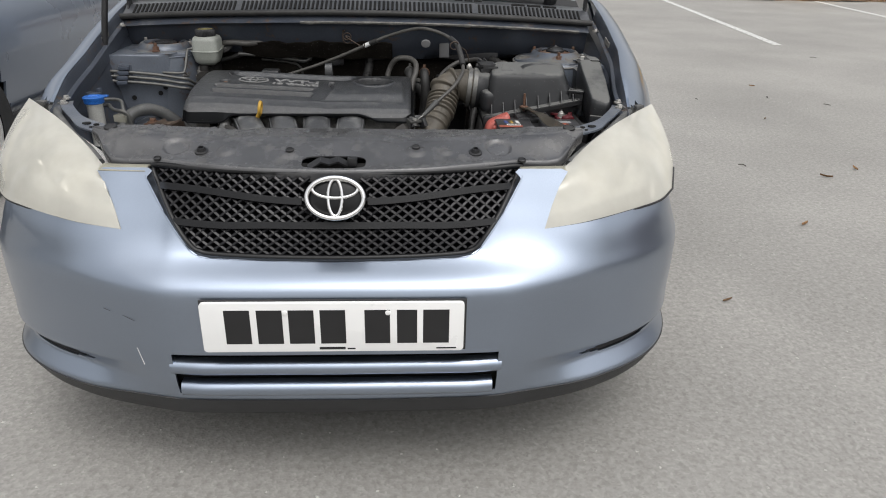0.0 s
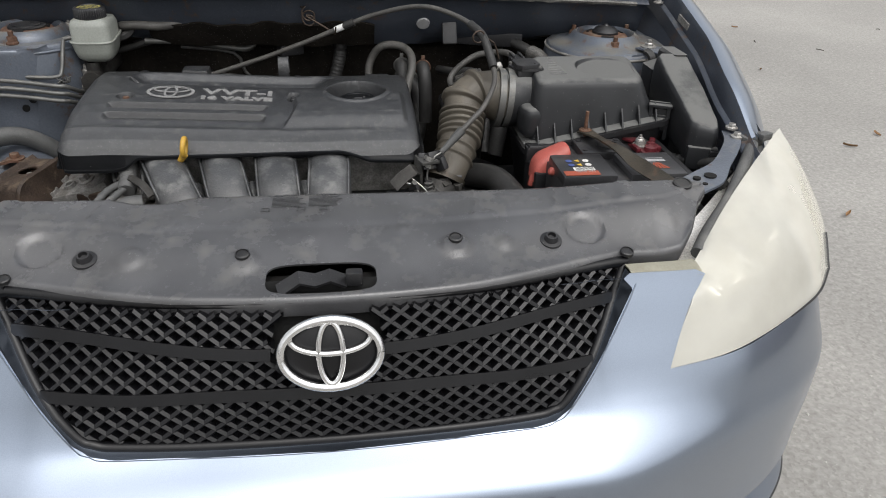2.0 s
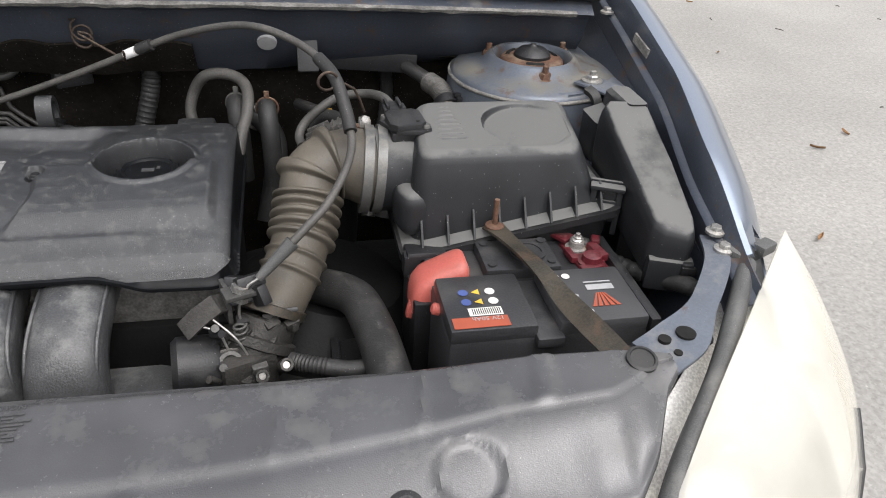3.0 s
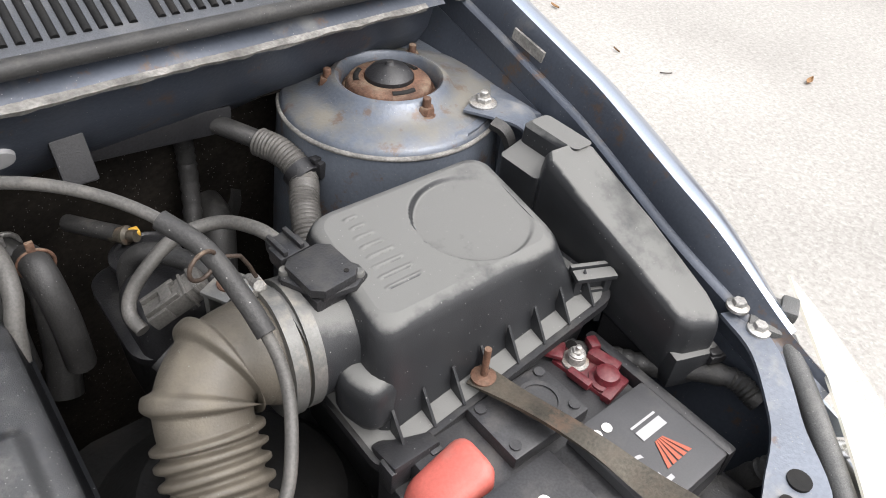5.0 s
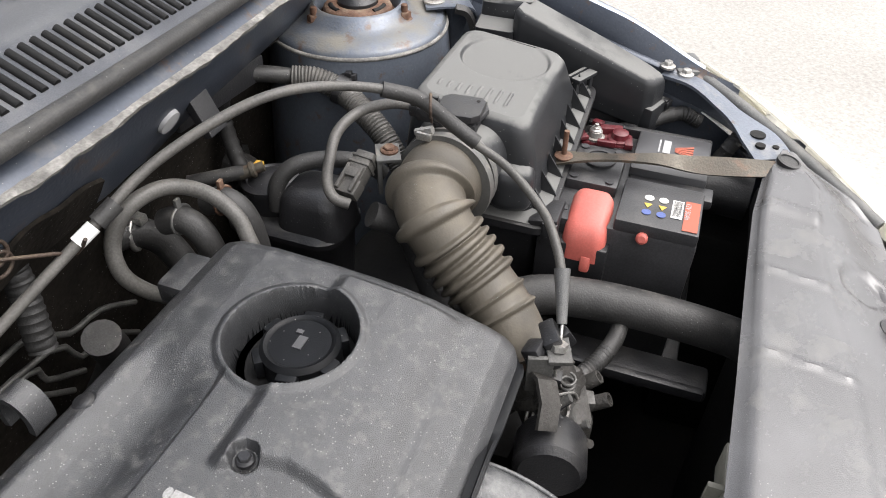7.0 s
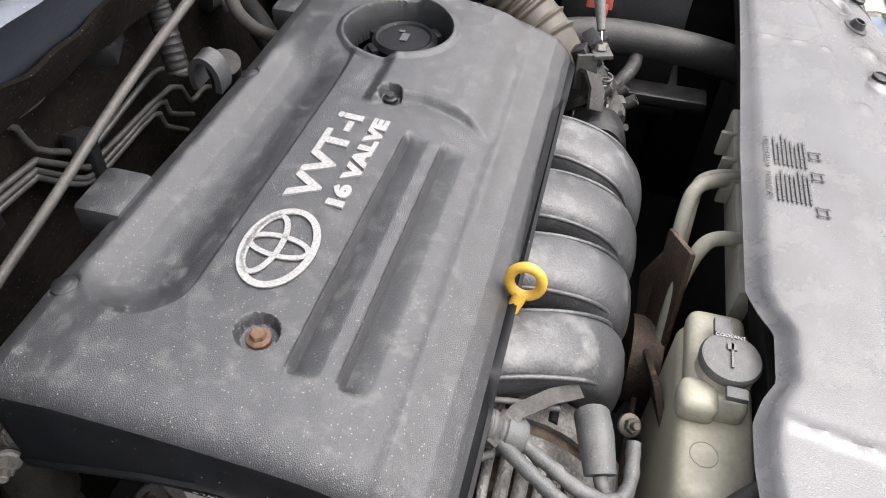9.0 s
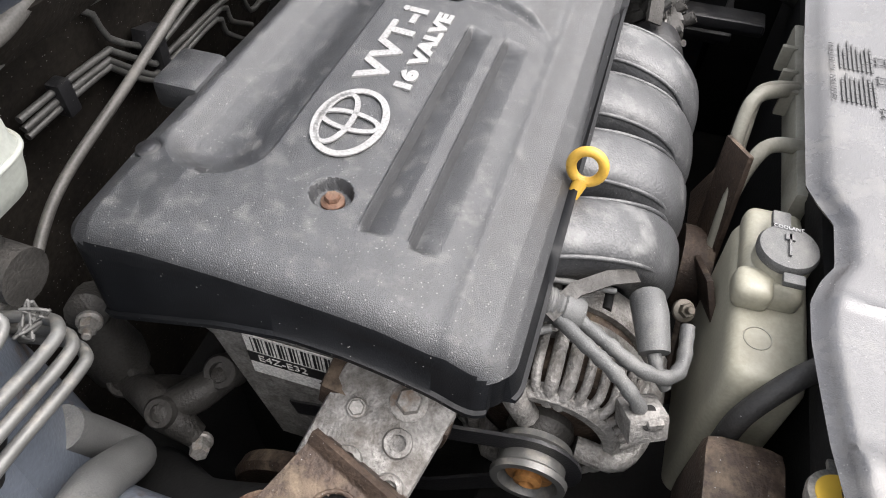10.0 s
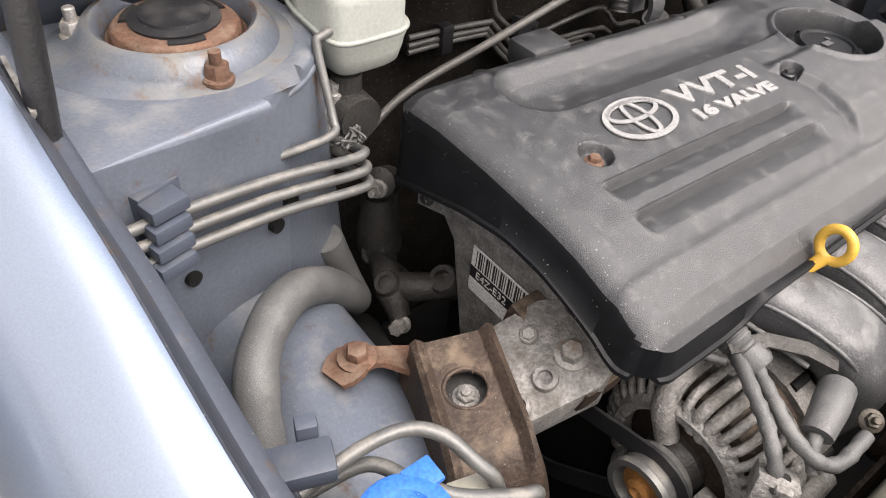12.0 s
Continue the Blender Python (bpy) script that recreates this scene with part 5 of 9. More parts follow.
pts = [(-0.082, 0.868 + 0.010 * math.cos(a), 0.790 + 0.018 * math.sin(a)) for a in span(-0.6, math.pi + 0.6, 12)]
ribbon(bm, pts, 0.010, [(0, math.cos(a), math.sin(a)) for a in span(-0.6, math.pi + 0.6, 12)], 0.006)
part("lifting_eye", bm, COVER, cover)


def on_cover(x, y, turn=0.0):
    """A plane lying on the cover, leaning with its slope."""
    z = cover_z(x, y)
    s = math.degrees(math.atan2(cover_z(x, y + 0.01) - cover_z(x, y - 0.01), 0.02))
    lean = math.degrees(math.atan2(cover_z(x - 0.03, y) - cover_z(x + 0.03, y), 0.06))
    return pose(x, y, z + 0.0008, s, lean, turn)


def raised_letters(body, x, y, width, height, bold):
    """Raised silver letters of a given width and height, lying on the cover."""
    bm = text_mesh(body, 0.03, Matrix(), 0.0009, 1.06, bold)
    xs, ys = [v.co.x for v in bm.verts], [v.co.y for v in bm.verts]
    bm.transform(on_cover(x, y) @ Matrix.Diagonal((width / (max(xs) - min(xs)), height / (max(ys) - min(ys)), 1, 1)) @ Matrix.Translation((-(max(xs) + min(xs)) / 2, -(max(ys) + min(ys)) / 2, 0)))
    return part("letters", bm, SILVER, cover, "silver raised letters")


m = on_cover(-0.268, 0.718)
badge = None
for cx, cz, a, b, r in ((0, 0, 0.0375, 0.0240, 0.0027), (0, 0.0105, 0.0290, 0.0112, 0.0021), (0, 0.0005, 0.0096, 0.0218, 0.0021)):
    bm = bmesh.new()
    pts = [(cx + a * math.cos(2 * math.pi * k / 36), cz + b * math.sin(2 * math.pi * k / 36)) for k in range(37)]
    ribbon(bm, [m @ Vector((x, y, 0.0004)) for x, y in pts], r, tuple(m.to_3x3() @ Vector((0, 0, 1))), 0.0012)
    ob = part("cover_badge" if badge is None else "badge_oval", bm, SILVER, badge or cover, "silver oval badge" if badge is None else "")
    badge = badge or ob
raised_letters("VVT-i", -0.156, 0.726, 0.122, 0.0245, 0.0011)
raised_letters("16 VALVE", -0.154, 0.6985, 0.121, 0.0150, 0.0022)

seat(0.0, 0.012, 0.0)
# ---- intake manifold ----
bm = bmesh.new()
rbox(bm, (-0.11, 0.505, 0.565), (0.42, 0.09, 0.12), 0.03)
manifold = part("intake_manifold", bm, RUNNER, car, "pale grey plastic intake manifold with four runners")
for k, (xa, xb) in enumerate(((-0.270, -0.214), (-0.177, -0.144), (-0.086, -0.073), (0.004, 0.000))):
    bm = bmesh.new()
    pts = [(xa - 0.006, 0.640, 0.700), (xa - 0.003, 0.590, 0.708), (xa + 0.3 * (xb - xa), 0.535, 0.709), (xa + 0.7 * (xb - xa), 0.487, 0.690), (xb, 0.468, 0.655), (xb, 0.478, 0.600), (xb, 0.50, 0.55)]
    line = spline(pts, 6)
    rings = []
    for i, p in enumerate(line):
        way = (line[min(i + 1, len(line) - 1)] - line[max(i - 1, 0)]).normalized()
        s = Vector((1, 0, 0))
        up = s.cross(way).normalized()
        rings.append([bm.verts.new(p + s * (0.0350 + 0.0030 * ease((i - 12) / 14)) * math.copysign(abs(math.cos(t)) ** 0.7, math.cos(t)) + up * 0.027 * math.copysign(abs(math.sin(t)) ** 0.7, math.sin(t))) for t in span(0, 2 * math.pi, 20)[:-1]])
    for a, b in zip(rings, rings[1:]):
        for q in range(20):
            bm.faces.new((a[q], a[(q + 1) % 20], b[(q + 1) % 20], b[q]))
    bm.faces.new(rings[0])
    bm.faces.new(rings[-1])
    run = part("runner", bm, RUNNER, manifold, "", 50)
    bm = bmesh.new()
    for s in (-1, 1):
        bm = bmesh.new() if s > 0 else bm
        tube(bm, [p + Vector((s * 0.0315, -0.010, 0.017)) for p in line[5:-10]], 0.0020, 6, 1)
        part("runner_seam", bm, RUNNER, run)
    if k < 3:
        bm = bmesh.new()
        tube(bm, [(xa + 0.046 + 0.2 * (xb - xa), 0.530, 0.690), (xa + 0.046 + 0.4 * (xb - xa), 0.50, 0.672), (xb + 0.042, 0.478, 0.62)], 0.011, 8, 5)
        part("runner_web", bm, RUNNER, manifold)
# dipstick
bm = bmesh.new()
axis_u, axis_v = Vector((0.0, 1.0, -0.1)).normalized(), Vector((0.12, 0.09, 0.98)).normalized()
pts = [Vector((-0.222, 0.534, 0.758)) + 0.0125 * math.cos(a) * axis_u + 0.0140 * math.sin(a) * axis_v for a in span(0, 2 * math.pi, 28)]
tube(bm, pts, 0.0042, 8, 1, False)
rod(bm, (-0.224, 0.536, 0.745), (-0.240, 0.545, 0.722), 0.0062, 10, 0.004)
dip = part("dipstick", bm, YELLOW, car, "yellow ring of the oil dipstick")
bm = bmesh.new()
tube(bm, [(-0.240, 0.545, 0.722), (-0.240, 0.555, 0.66), (-0.23, 0.58, 0.55)], 0.005, 8, 4)
part("dipstick_tube", bm, STEEL, dip)

seat()
# ---- engine block, gearbox and ancillaries ----
bm = bmesh.new()
rbox(bm, (-0.105, 0.715, 0.695), (0.50, 0.24, 0.10), 0.014)
block = part("engine_block", bm, CAST, car, "dirty cast aluminium engine")
# near black: the engine's low shade is put into its colour
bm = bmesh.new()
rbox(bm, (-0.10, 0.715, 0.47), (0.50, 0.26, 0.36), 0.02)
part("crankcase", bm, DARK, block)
bm = bmesh.new()
slab(bm, [(0.640, 0.560), (0.680, 0.500), (0.765, 0.500), (0.785, 0.585), (0.800, 0.650), (0.838, 0.690), (0.838, 0.722), (0.76, 0.746), (0.66, 0.752), (0.630, 0.735), (0.632, 0.66)], -0.016, 0.0, Matrix(((0, 0, 1, -0.372), (1, 0, 0, 0), (0, 1, 0, 0), (0, 0, 0, 1))), 0.006)
part("timing_cover", bm, CAST, block)


def end_ledge(v):
    """The arched flange below the cover's end."""
    y = 0.612 + 0.228 * v
    return y, lerp_table([(0.612, 0.712), (0.64, 0.724), (0.70, 0.732), (0.76, 0.724), (0.84, 0.697)], y)


bm = bmesh.new()
for low, high, x in ((-0.022, 0.004, -0.404), (0.006, 0.016, -0.398)):
    ring = [(y, z + high) for y, z in (end_ledge(q) for q in span(0, 1, 16))] + [(y, z + low) for y, z in (end_ledge(q) for q in span(1, 0, 16))]
    slab(bm, ring, 0.0, 0.034, Matrix(((0, 0, 1, x), (1, 0, 0, 0), (0, 1, 0, 0), (0, 0, 0, 1))), 0.0)
ledge = part("cover_seam", bm, CAST, block, "pitted cast flange under the engine cover")
for v in (0.12, 0.93):
    y, z = end_ledge(v)
    bolt("flange_bolt", (-0.405, y, z - 0.009), ledge, 0.0055, (-1, 0, 0), OILY_SHADE, 1.4, 0.006)
# sticker with bar code
sm = Matrix(((0, 0, -1, -0.3895), (-1, 0, 0, 0.728), (0, 1, 0, 0.640), (0, 0, 0, 1)))
bm = bmesh.new()
slab(bm, [(-0.042, -0.028), (0.042, -0.028), (0.042, 0.028), (-0.042, 0.028)], 0, 0.001, sm)
sticker = part("engine_sticker", bm, PAPER, block, "white engine sticker with a bar code")
for k in range(22):
    bm = bmesh.new()
    w = 0.0008 + 0.0007 * (k * 5 % 3)
    x = -0.036 + 0.0033 * k
    slab(bm, [(x, 0.006), (x + w, 0.006), (x + w, 0.026), (x, 0.026)], 0.001, 0.0014, sm)
    part("bar_code_line", bm, INK, sticker)
bm = bmesh.new()
slab(bm, [(-0.042, -0.010), (0.042, -0.010), (0.042, 0.004), (-0.042, 0.004)], 0.001, 0.0014, sm)
part("sticker_band", bm, INK, sticker)
part("sticker_letters", text_mesh("E4Z-E32", 0.0125, sm @ Matrix.Translation((-0.012, -0.003, 0.0017)), 0.0002), PAPER, sticker)
part("sticker_letters", text_mesh("243", 0.0115, sm @ Matrix.Translation((0.026, -0.019, 0.0014)), 0.0002), INK, sticker)

# engine mount
bm = bmesh.new()
mm = pose(-0.430, 0.640, 0.665, 12, -18, -8)
slab(bm, [(-0.055, -0.035), (0.03, -0.045), (0.062, -0.03), (0.065, 0.03), (0.03, 0.045), (-0.04, 0.048), (-0.06, 0.03)], -0.05, 0.0, mm, 0.008)
mount = part("engine_mount", bm, CAST, car, "corroded cast mount with a rusty steel bracket")
for x, y in ((-0.03, 0.012), (-0.005, -0.015), (-0.035, -0.022)):
    bm = bmesh.new()
    lathe(bm, [(0.011, 0.0), (0.010, 0.006), (0.006, 0.006), (0.006, 0.001), (0.0001, 0.001)], mm @ Vector((x, y, 0)), mm.to_3x3() @ Vector((0, 0, 1)), 16)
    part("mount_boss", bm, CAST, mount)
bolt("mount_bolt", mm @ Vector((0.024, -0.010, 0.0)), mount, 0.0098, mm.to_3x3() @ Vector((0, 0, 1)), OLDBOLT, 1.42, 0.013)
bolt("mount_bolt", mm @ Vector((0.005, 0.022, 0.0)), mount, 0.006, mm.to_3x3() @ Vector((0, 0, 1)), OLDBOLT, 1.3, 0.006)
bm = bmesh.new()
rbox(bm, (-0.395, 0.645, 0.655), (0.05, 0.10, 0.03), 0.006, Matrix.Rotation(radians(12), 4, "X"))
part("mount_plate", bm, RUSTDARK, mount)
bm = bmesh.new()
bk = pose(-0.503, 0.641, 0.681, 4, -6, -22)


def bracket_path(v):
    """Along the bracket: flat, then curling down at its front."""
    d = -0.048 + 0.165 * v
    if d < 0.035:
        return -d, 0.0
    a = (d - 0.035) / 0.030
    if a < 1.35:
        return -0.035 - 0.030 * math.sin(a), -0.030 * (1 - math.cos(a))
    e = d - 0.035 - 0.030 * 1.35
    return -0.035 - 0.030 * math.sin(1.35) - 0.25 * e, -0.030 * (1 - math.cos(1.35)) - 0.97 * e


def bracket_at(u, v):
    y, z = bracket_path(v)
    x = 0.030 * max(-1, min(1, u))
    over = max(0, abs(u) - 1)
    side = math.copysign(1, u)
    lip = 0.007 * ease((abs(u) - 0.72) / 0.25)
    if over:
        x += side * 0.012 * ease(over * 1.5)
        z -= 0.075 * over
    return bk @ Vector((x, y, z + lip * (1 - ease(over * 3))))


sheet(bm, bracket_at, span(-1.9, 1.9, 56), span(0, 1, 48), lambda u, v: math.hypot(0.030 * u + 0.002, bracket_path(v)[0] - 0.002) > 0.0160 or abs(u) > 1 or v > 0.5, 0.003)
bracket = part("mount_bracket", bm, RUSTDARK, mount, "brown rusty pressed steel bracket", 45)
bm = bmesh.new()
tube(bm, [bk @ Vector((-0.002 + 0.0168 * math.cos(a), 0.002 + 0.0168 * math.sin(a), 0.0022)) for a in span(0, 2 * math.pi, 28)], 0.0018, 6, 1, False)
part("bracket_rim", bm, RUSTDARK, bracket)
bm = bmesh.new()
lathe(bm, [(0.026, -0.085), (0.027, -0.03), (0.022, -0.012), (0.017, -0.010), (0.0001, -0.008)], bk @ Vector((-0.002, 0.002, 0)), bk.to_3x3() @ Vector((0, 0, 1)), 28)
part("mount_bush", bm, RUBBER, bracket)
bolt("bush_nut", bk @ Vector((-0.002, 0.002, -0.012)), bracket, 0.0075, bk.to_3x3() @ Vector((0, 0, 1)), CAST, 1.7, 0.008, stud=0.003)
# small near-black discs give the bracket holes their shade
for x, y in ((0.006, 0.032), (0.021, -0.011)):
    bm = bmesh.new()
    lathe(bm, [(0.0036, -0.002), (0.0036, 0.0022), (0.0001, 0.0022)], bk @ Vector((x, y, 0.0)), bk.to_3x3() @ Vector((0, 0, 1)), 14)
    part("bracket_hole", bm, DARK, bracket)
bm = bmesh.new()
sheet(bm, lambda u, v: bracket_at(u, v) + bk.to_3x3() @ Vector((0, -0.0006, 0.0016)), span(-0.25, 0.62, 6), span(0.46, 0.66, 8), None, 0.0004)
lab = part("mount_label", bm, PAPER, bracket, "small white label")
lm = bk @ pose(0.006, -0.047, -0.004, 40, 0, 0)
part("mount_letters", text_mesh("YQ", 0.013, lm, 0.0002), RUSTY, lab)

# rusty stay with its stud
bm = bmesh.new()
ribbon(bm, spline([(-0.575, 0.712, 0.668), (-0.550, 0.716, 0.672), (-0.520, 0.705, 0.660), (-0.500, 0.690, 0.652), (-0.488, 0.680, 0.62)], 4), [0.012, 0.016, 0.018, 0.018, 0.015, 0.012, 0.010, 0.012, 0.014, 0.015, 0.015, 0.014, 0.012, 0.012, 0.012, 0.012, 0.012], (0, 0.2, 1), 0.005)
stay = part("earth_bracket", bm, RUSTY, car, "rust-red steel bracket bolted to the chassis rail")
bolt("bracket_bolt", (-0.552, 0.716, 0.676), stay, 0.009, material=RUSTY, flange=1.7, tall=0.011)

# alternator
seat(0.0, 0.013, 0.018)
ax = Vector((-1, 0, 0))
alt = Vector((-0.256, 0.520, 0.572))
bm = bmesh.new()
lathe(bm, [(0.030, 0.096), (0.050, 0.092), (0.064, 0.084), (0.068, 0.070), (0.070, 0.040), (0.070, 0.0), (0.055, -0.01), (0.0001, -0.01)], alt, ax, 36)
altern = part("alternator", bm, RUSTDARK, car, "dirty cast aluminium alternator with a ribbed casing")
for k in range(36):
    a = 2 * math.pi * k / 36
    o = Vector((0, math.cos(a), math.sin(a)))
    bm = bmesh.new()
    if k % 9 in (0, 1):
        tube(bm, [alt + ax * 0.104 + o * 0.050, alt + ax * 0.102 + o * 0.062, alt + ax * 0.092 + o * 0.074, alt + ax * 0.050 + o * 0.077], 0.0056, 10, 4)
    else:
        tube(bm, [alt + ax * 0.103 + o * 0.060, alt + ax * 0.100 + o * 0.068, alt + ax * 0.090 + o * 0.0755, alt + ax * 0.052 + o * 0.078], 0.0040, 10, 4)
    part("alternator_fin", bm, CAST, altern)
for x, r, w in ((0.048, 0.0805, 0.010), (0.010, 0.078, 0.014)):
    bm = bmesh.new()
    lathe(bm, [(0.066, x - w), (r - 0.002, x - w), (r, x - w + 0.003), (r, x + w - 0.003), (r - 0.002, x + w), (0.066, x + w)], alt, ax, 40)
    part("alternator_ring", bm, CAST, altern)
# casing openings: near-black rods with the shade in their colour
for k in range(14):
    a = 2 * math.pi * k / 14 + 0.15
    o = Vector((0, math.cos(a), math.sin(a)))
    bm = bmesh.new()
    tube(bm, [alt + ax * 0.000 + o * 0.0765, alt + ax * 0.021 + o * 0.0765], 0.0045, 8, 2)
    part("alternator_slot", bm, DARK, altern)
bm = bmesh.new()
lathe(bm, [(0.053, 0.094), (0.064, 0.096), (0.065, 0.105), (0.060, 0.109), (0.052, 0.108), (0.051, 0.094)], alt, ax, 40, caps=False)
part("alternator_end_ring", bm, CAST, altern)
bm = bmesh.new()
lathe(bm, [(0.026, 0.092), (0.028, 0.104), (0.022, 0.114), (0.0001, 0.114)], alt, ax, 28)
part("alternator_hub", bm, OILY_SHADE, altern)
for a in (65, 185, 305):
    o = Vector((0, math.cos(radians(a)), math.sin(radians(a))))
    bm = bmesh.new()
    tube(bm, [alt + ax * 0.108 + o * 0.03, alt + ax * 0.105 + o * 0.066, alt + ax * 0.06 + o * 0.084, alt + ax * 0.0 + o * 0.084], 0.0105, 10, 4)
    part("alternator_bracket", bm, CAST, altern)
    bolt("bracket_bolt", alt + ax * 0.062 + o * 0.092, altern, 0.0065, o, STEEL, 1.4, 0.006)
bm = bmesh.new()
lathe(bm, [(0.026, 0.118), (0.030, 0.118), (0.031, 0.124), (0.0275, 0.126), (0.0275, 0.142), (0.031, 0.145), (0.030, 0.150), (0.024, 0.150), (0.021, 0.140), (0.012, 0.139), (0.0001, 0.139)], alt, ax, 32)
pul = part("pulley", bm, PIPE, altern, "grey steel belt pulley")
bm = bmesh.new()
lathe(bm, [(0.019, 0.1395), (0.019, 0.143), (0.011, 0.144), (0.011, 0.149), (0.006, 0.151), (0.0001, 0.146)], alt, ax, 24)
part("pulley_nut", bm, mat("orange_rust", (0.26, 0.12, 0.035), 0.6, 0.2, 0.3, 40), pul)
bm = bmesh.new()
c0, BX = alt + ax * 0.134, alt.x - 0.134
ribbon(bm, [Vector((BX, 0.73, 0.545)), Vector((BX, 0.62, 0.575))] + [c0 + Vector((0, 0.030 * math.cos(radians(a)), 0.030 * math.sin(radians(a)))) for a in range(75, 290, 18)] + [Vector((BX, 0.60, 0.47)), Vector((BX, 0.70, 0.41))], 0.010, (1, 0, 0), 0.003)
part("drive_belt", bm, BLACKP, altern, "black ribbed drive belt")
bm = bmesh.new()
lathe(bm, [(0.078, 0.0), (0.080, 0.012), (0.075, 0.018), (0.03, 0.012), (0.0001, 0.012)], (-0.425, 0.70, 0.46), ax, 40)
part("crank_pulley", bm, RUSTDARK, block)
# alternator wiring
bm = bmesh.new()
tube(bm, [(-0.318, 0.615, 0.712), (-0.319, 0.575, 0.702), (-0.318, 0.548, 0.690), (-0.315, 0.520, 0.680)], 0.0130, 18, 26, True, lambda d, r: r * (1 + 0.05 * math.sin(d * 1500) + 0.03 * math.sin(d * 620 + 1)))
part("wrapped_loom", bm, GREYP, altern, "tape-wrapped grey wiring loom")
bm = bmesh.new()
lathe(bm, [(0.011, -0.004), (0.0145, -0.004), (0.0145, 0.008), (0.012, 0.012), (0.008, 0.012)], (-0.3155, 0.523, 0.681), (0.05, -0.95, -0.3), 18)
part("loom_sleeve", bm, GREYP, altern)
for pts, r in (([(-0.345, 0.600, 0.694), (-0.348, 0.575, 0.682), (-0.340, 0.548, 0.676), (-0.332, 0.530, 0.678)], 0.0055),
               ([(-0.322, 0.532, 0.684), (-0.340, 0.505, 0.682), (-0.352, 0.480, 0.674), (-0.361, 0.462, 0.662), (-0.362, 0.452, 0.645)], 0.0085),
               ([(-0.318, 0.515, 0.680), (-0.330, 0.490, 0.676), (-0.340, 0.465, 0.670), (-0.338, 0.443, 0.663), (-0.322, 0.432, 0.660), (-0.290, 0.432, 0.666)], 0.0085),
               ([(-0.324, 0.454, 0.668), (-0.332, 0.450, 0.664), (-0.340, 0.440, 0.652)], 0.0075),
               ([(-0.300, 0.560, 0.690), (-0.290, 0.520, 0.684), (-0.285, 0.490, 0.680)], 0.004)):
    bm = bmesh.new()
    tube(bm, pts, r, 12, 8, True, lambda d, q: q * (0.66 + 0.06 * math.sin(d * 420) + 0.03 * math.sin(d * 1100)))
    part("alternator_cable", bm, GREYP, altern)
bm = bmesh.new()
rbox(bm, (-0.362, 0.452, 0.640), (0.030, 0.030, 0.022), 0.003, Matrix.Rotation(radians(25), 4, "Z") @ Matrix.Rotation(radians(25), 4, "Y"))
rbox(bm, (-0.366, 0.446, 0.650), (0.016, 0.012, 0.010), 0.002, Matrix.Rotation(radians(25), 4, "Z"))
plug = part("plug_connector", bm, CAST, altern, "pale grey plug with four sockets")
# socket mouths as near-black discs, shade by colour
for k in range(4):
    bm = bmesh.new()
    lathe(bm, [(0.0042, -0.003), (0.0042, 0.0006), (0.0001, 0.0006)], Vector((-0.372 + 0.0095 * (k % 2), 0.449 + 0.0085 * (k // 2), 0.6515 + 0.003 * (k % 2))), (-0.35, -0.1, 1), 10)
    part("socket", bm, DARK, plug)
bm = bmesh.new()
tube(bm, [(-0.281, 0.466, 0.676), (-0.300, 0.461, 0.677), (-0.324, 0.454, 0.669)], [0.0135, 0.0135, 0.0115], 16, 6)
part("boot", bm, GREYP, altern, "grey rubber boot over the terminal")
bolt("terminal_stud", (-0.277, 0.437, 0.667), altern, 0.006, (-0.5, -0.3, 0.8), STRAP, 1.5, 0.008, stud=0.006)
bm = bmesh.new()
ribbon(bm, [(-0.330, 0.535, 0.688), (-0.305, 0.520, 0.694), (-0.285, 0.498, 0.692), (-0.268, 0.478, 0.682)], 0.006, (-0.2, -0.2, 1), 0.003)
part("loom_bracket", bm, OILY_SHADE, altern)

seat()
# bracketry and bolts between cover and tower
# darker twin of the cast aluminium: cavity shade put into the colour
bm = bmesh.new()
lathe(bm, [(0.026, 0.0), (0.028, 0.02), (0.022, 0.05), (0.020, 0.07), (0.0001, 0.07)], (-0.398, 0.912, 0.560), (0.05, 0.1, 1), 18)
lathe(bm, [(0.016, 0.0), (0.017, 0.03), (0.011, 0.034), (0.0001, 0.036)], (-0.385, 0.915, 0.645), (-0.6, -0.4, 0.4), 14)
servo = part("tensioner", bm, OILY_SHADE, car, "oily cast aluminium belt tensioner, darkened for deep shade")
bolt("tensioner_bolt", (-0.415, 0.890, 0.664), servo, 0.0075, (-0.75, -0.5, 0.25), OLDBOLT, 1.35, 0.012, stud=0.008)
brk = None
for pts, r in (([(-0.412, 0.895, 0.560), (-0.422, 0.865, 0.572), (-0.432, 0.838, 0.570), (-0.436, 0.815, 0.552)], [0.012, 0.015, 0.017, 0.011]),
               ([(-0.430, 0.845, 0.570), (-0.410, 0.822, 0.578), (-0.388, 0.806, 0.580)], [0.015, 0.016, 0.013]),
               ([(-0.420, 0.872, 0.570), (-0.404, 0.866, 0.548), (-0.390, 0.858, 0.52)], [0.014, 0.015, 0.018])):
    bm = bmesh.new()
    tube(bm, pts, r, 14, 6)
    ob = part("pump_bracket" if brk is None else "bracket_arm", bm, OILY_SHADE, brk or block, "oily cast bracket, darkened for deep shade" if brk is None else "")
    brk = brk or ob
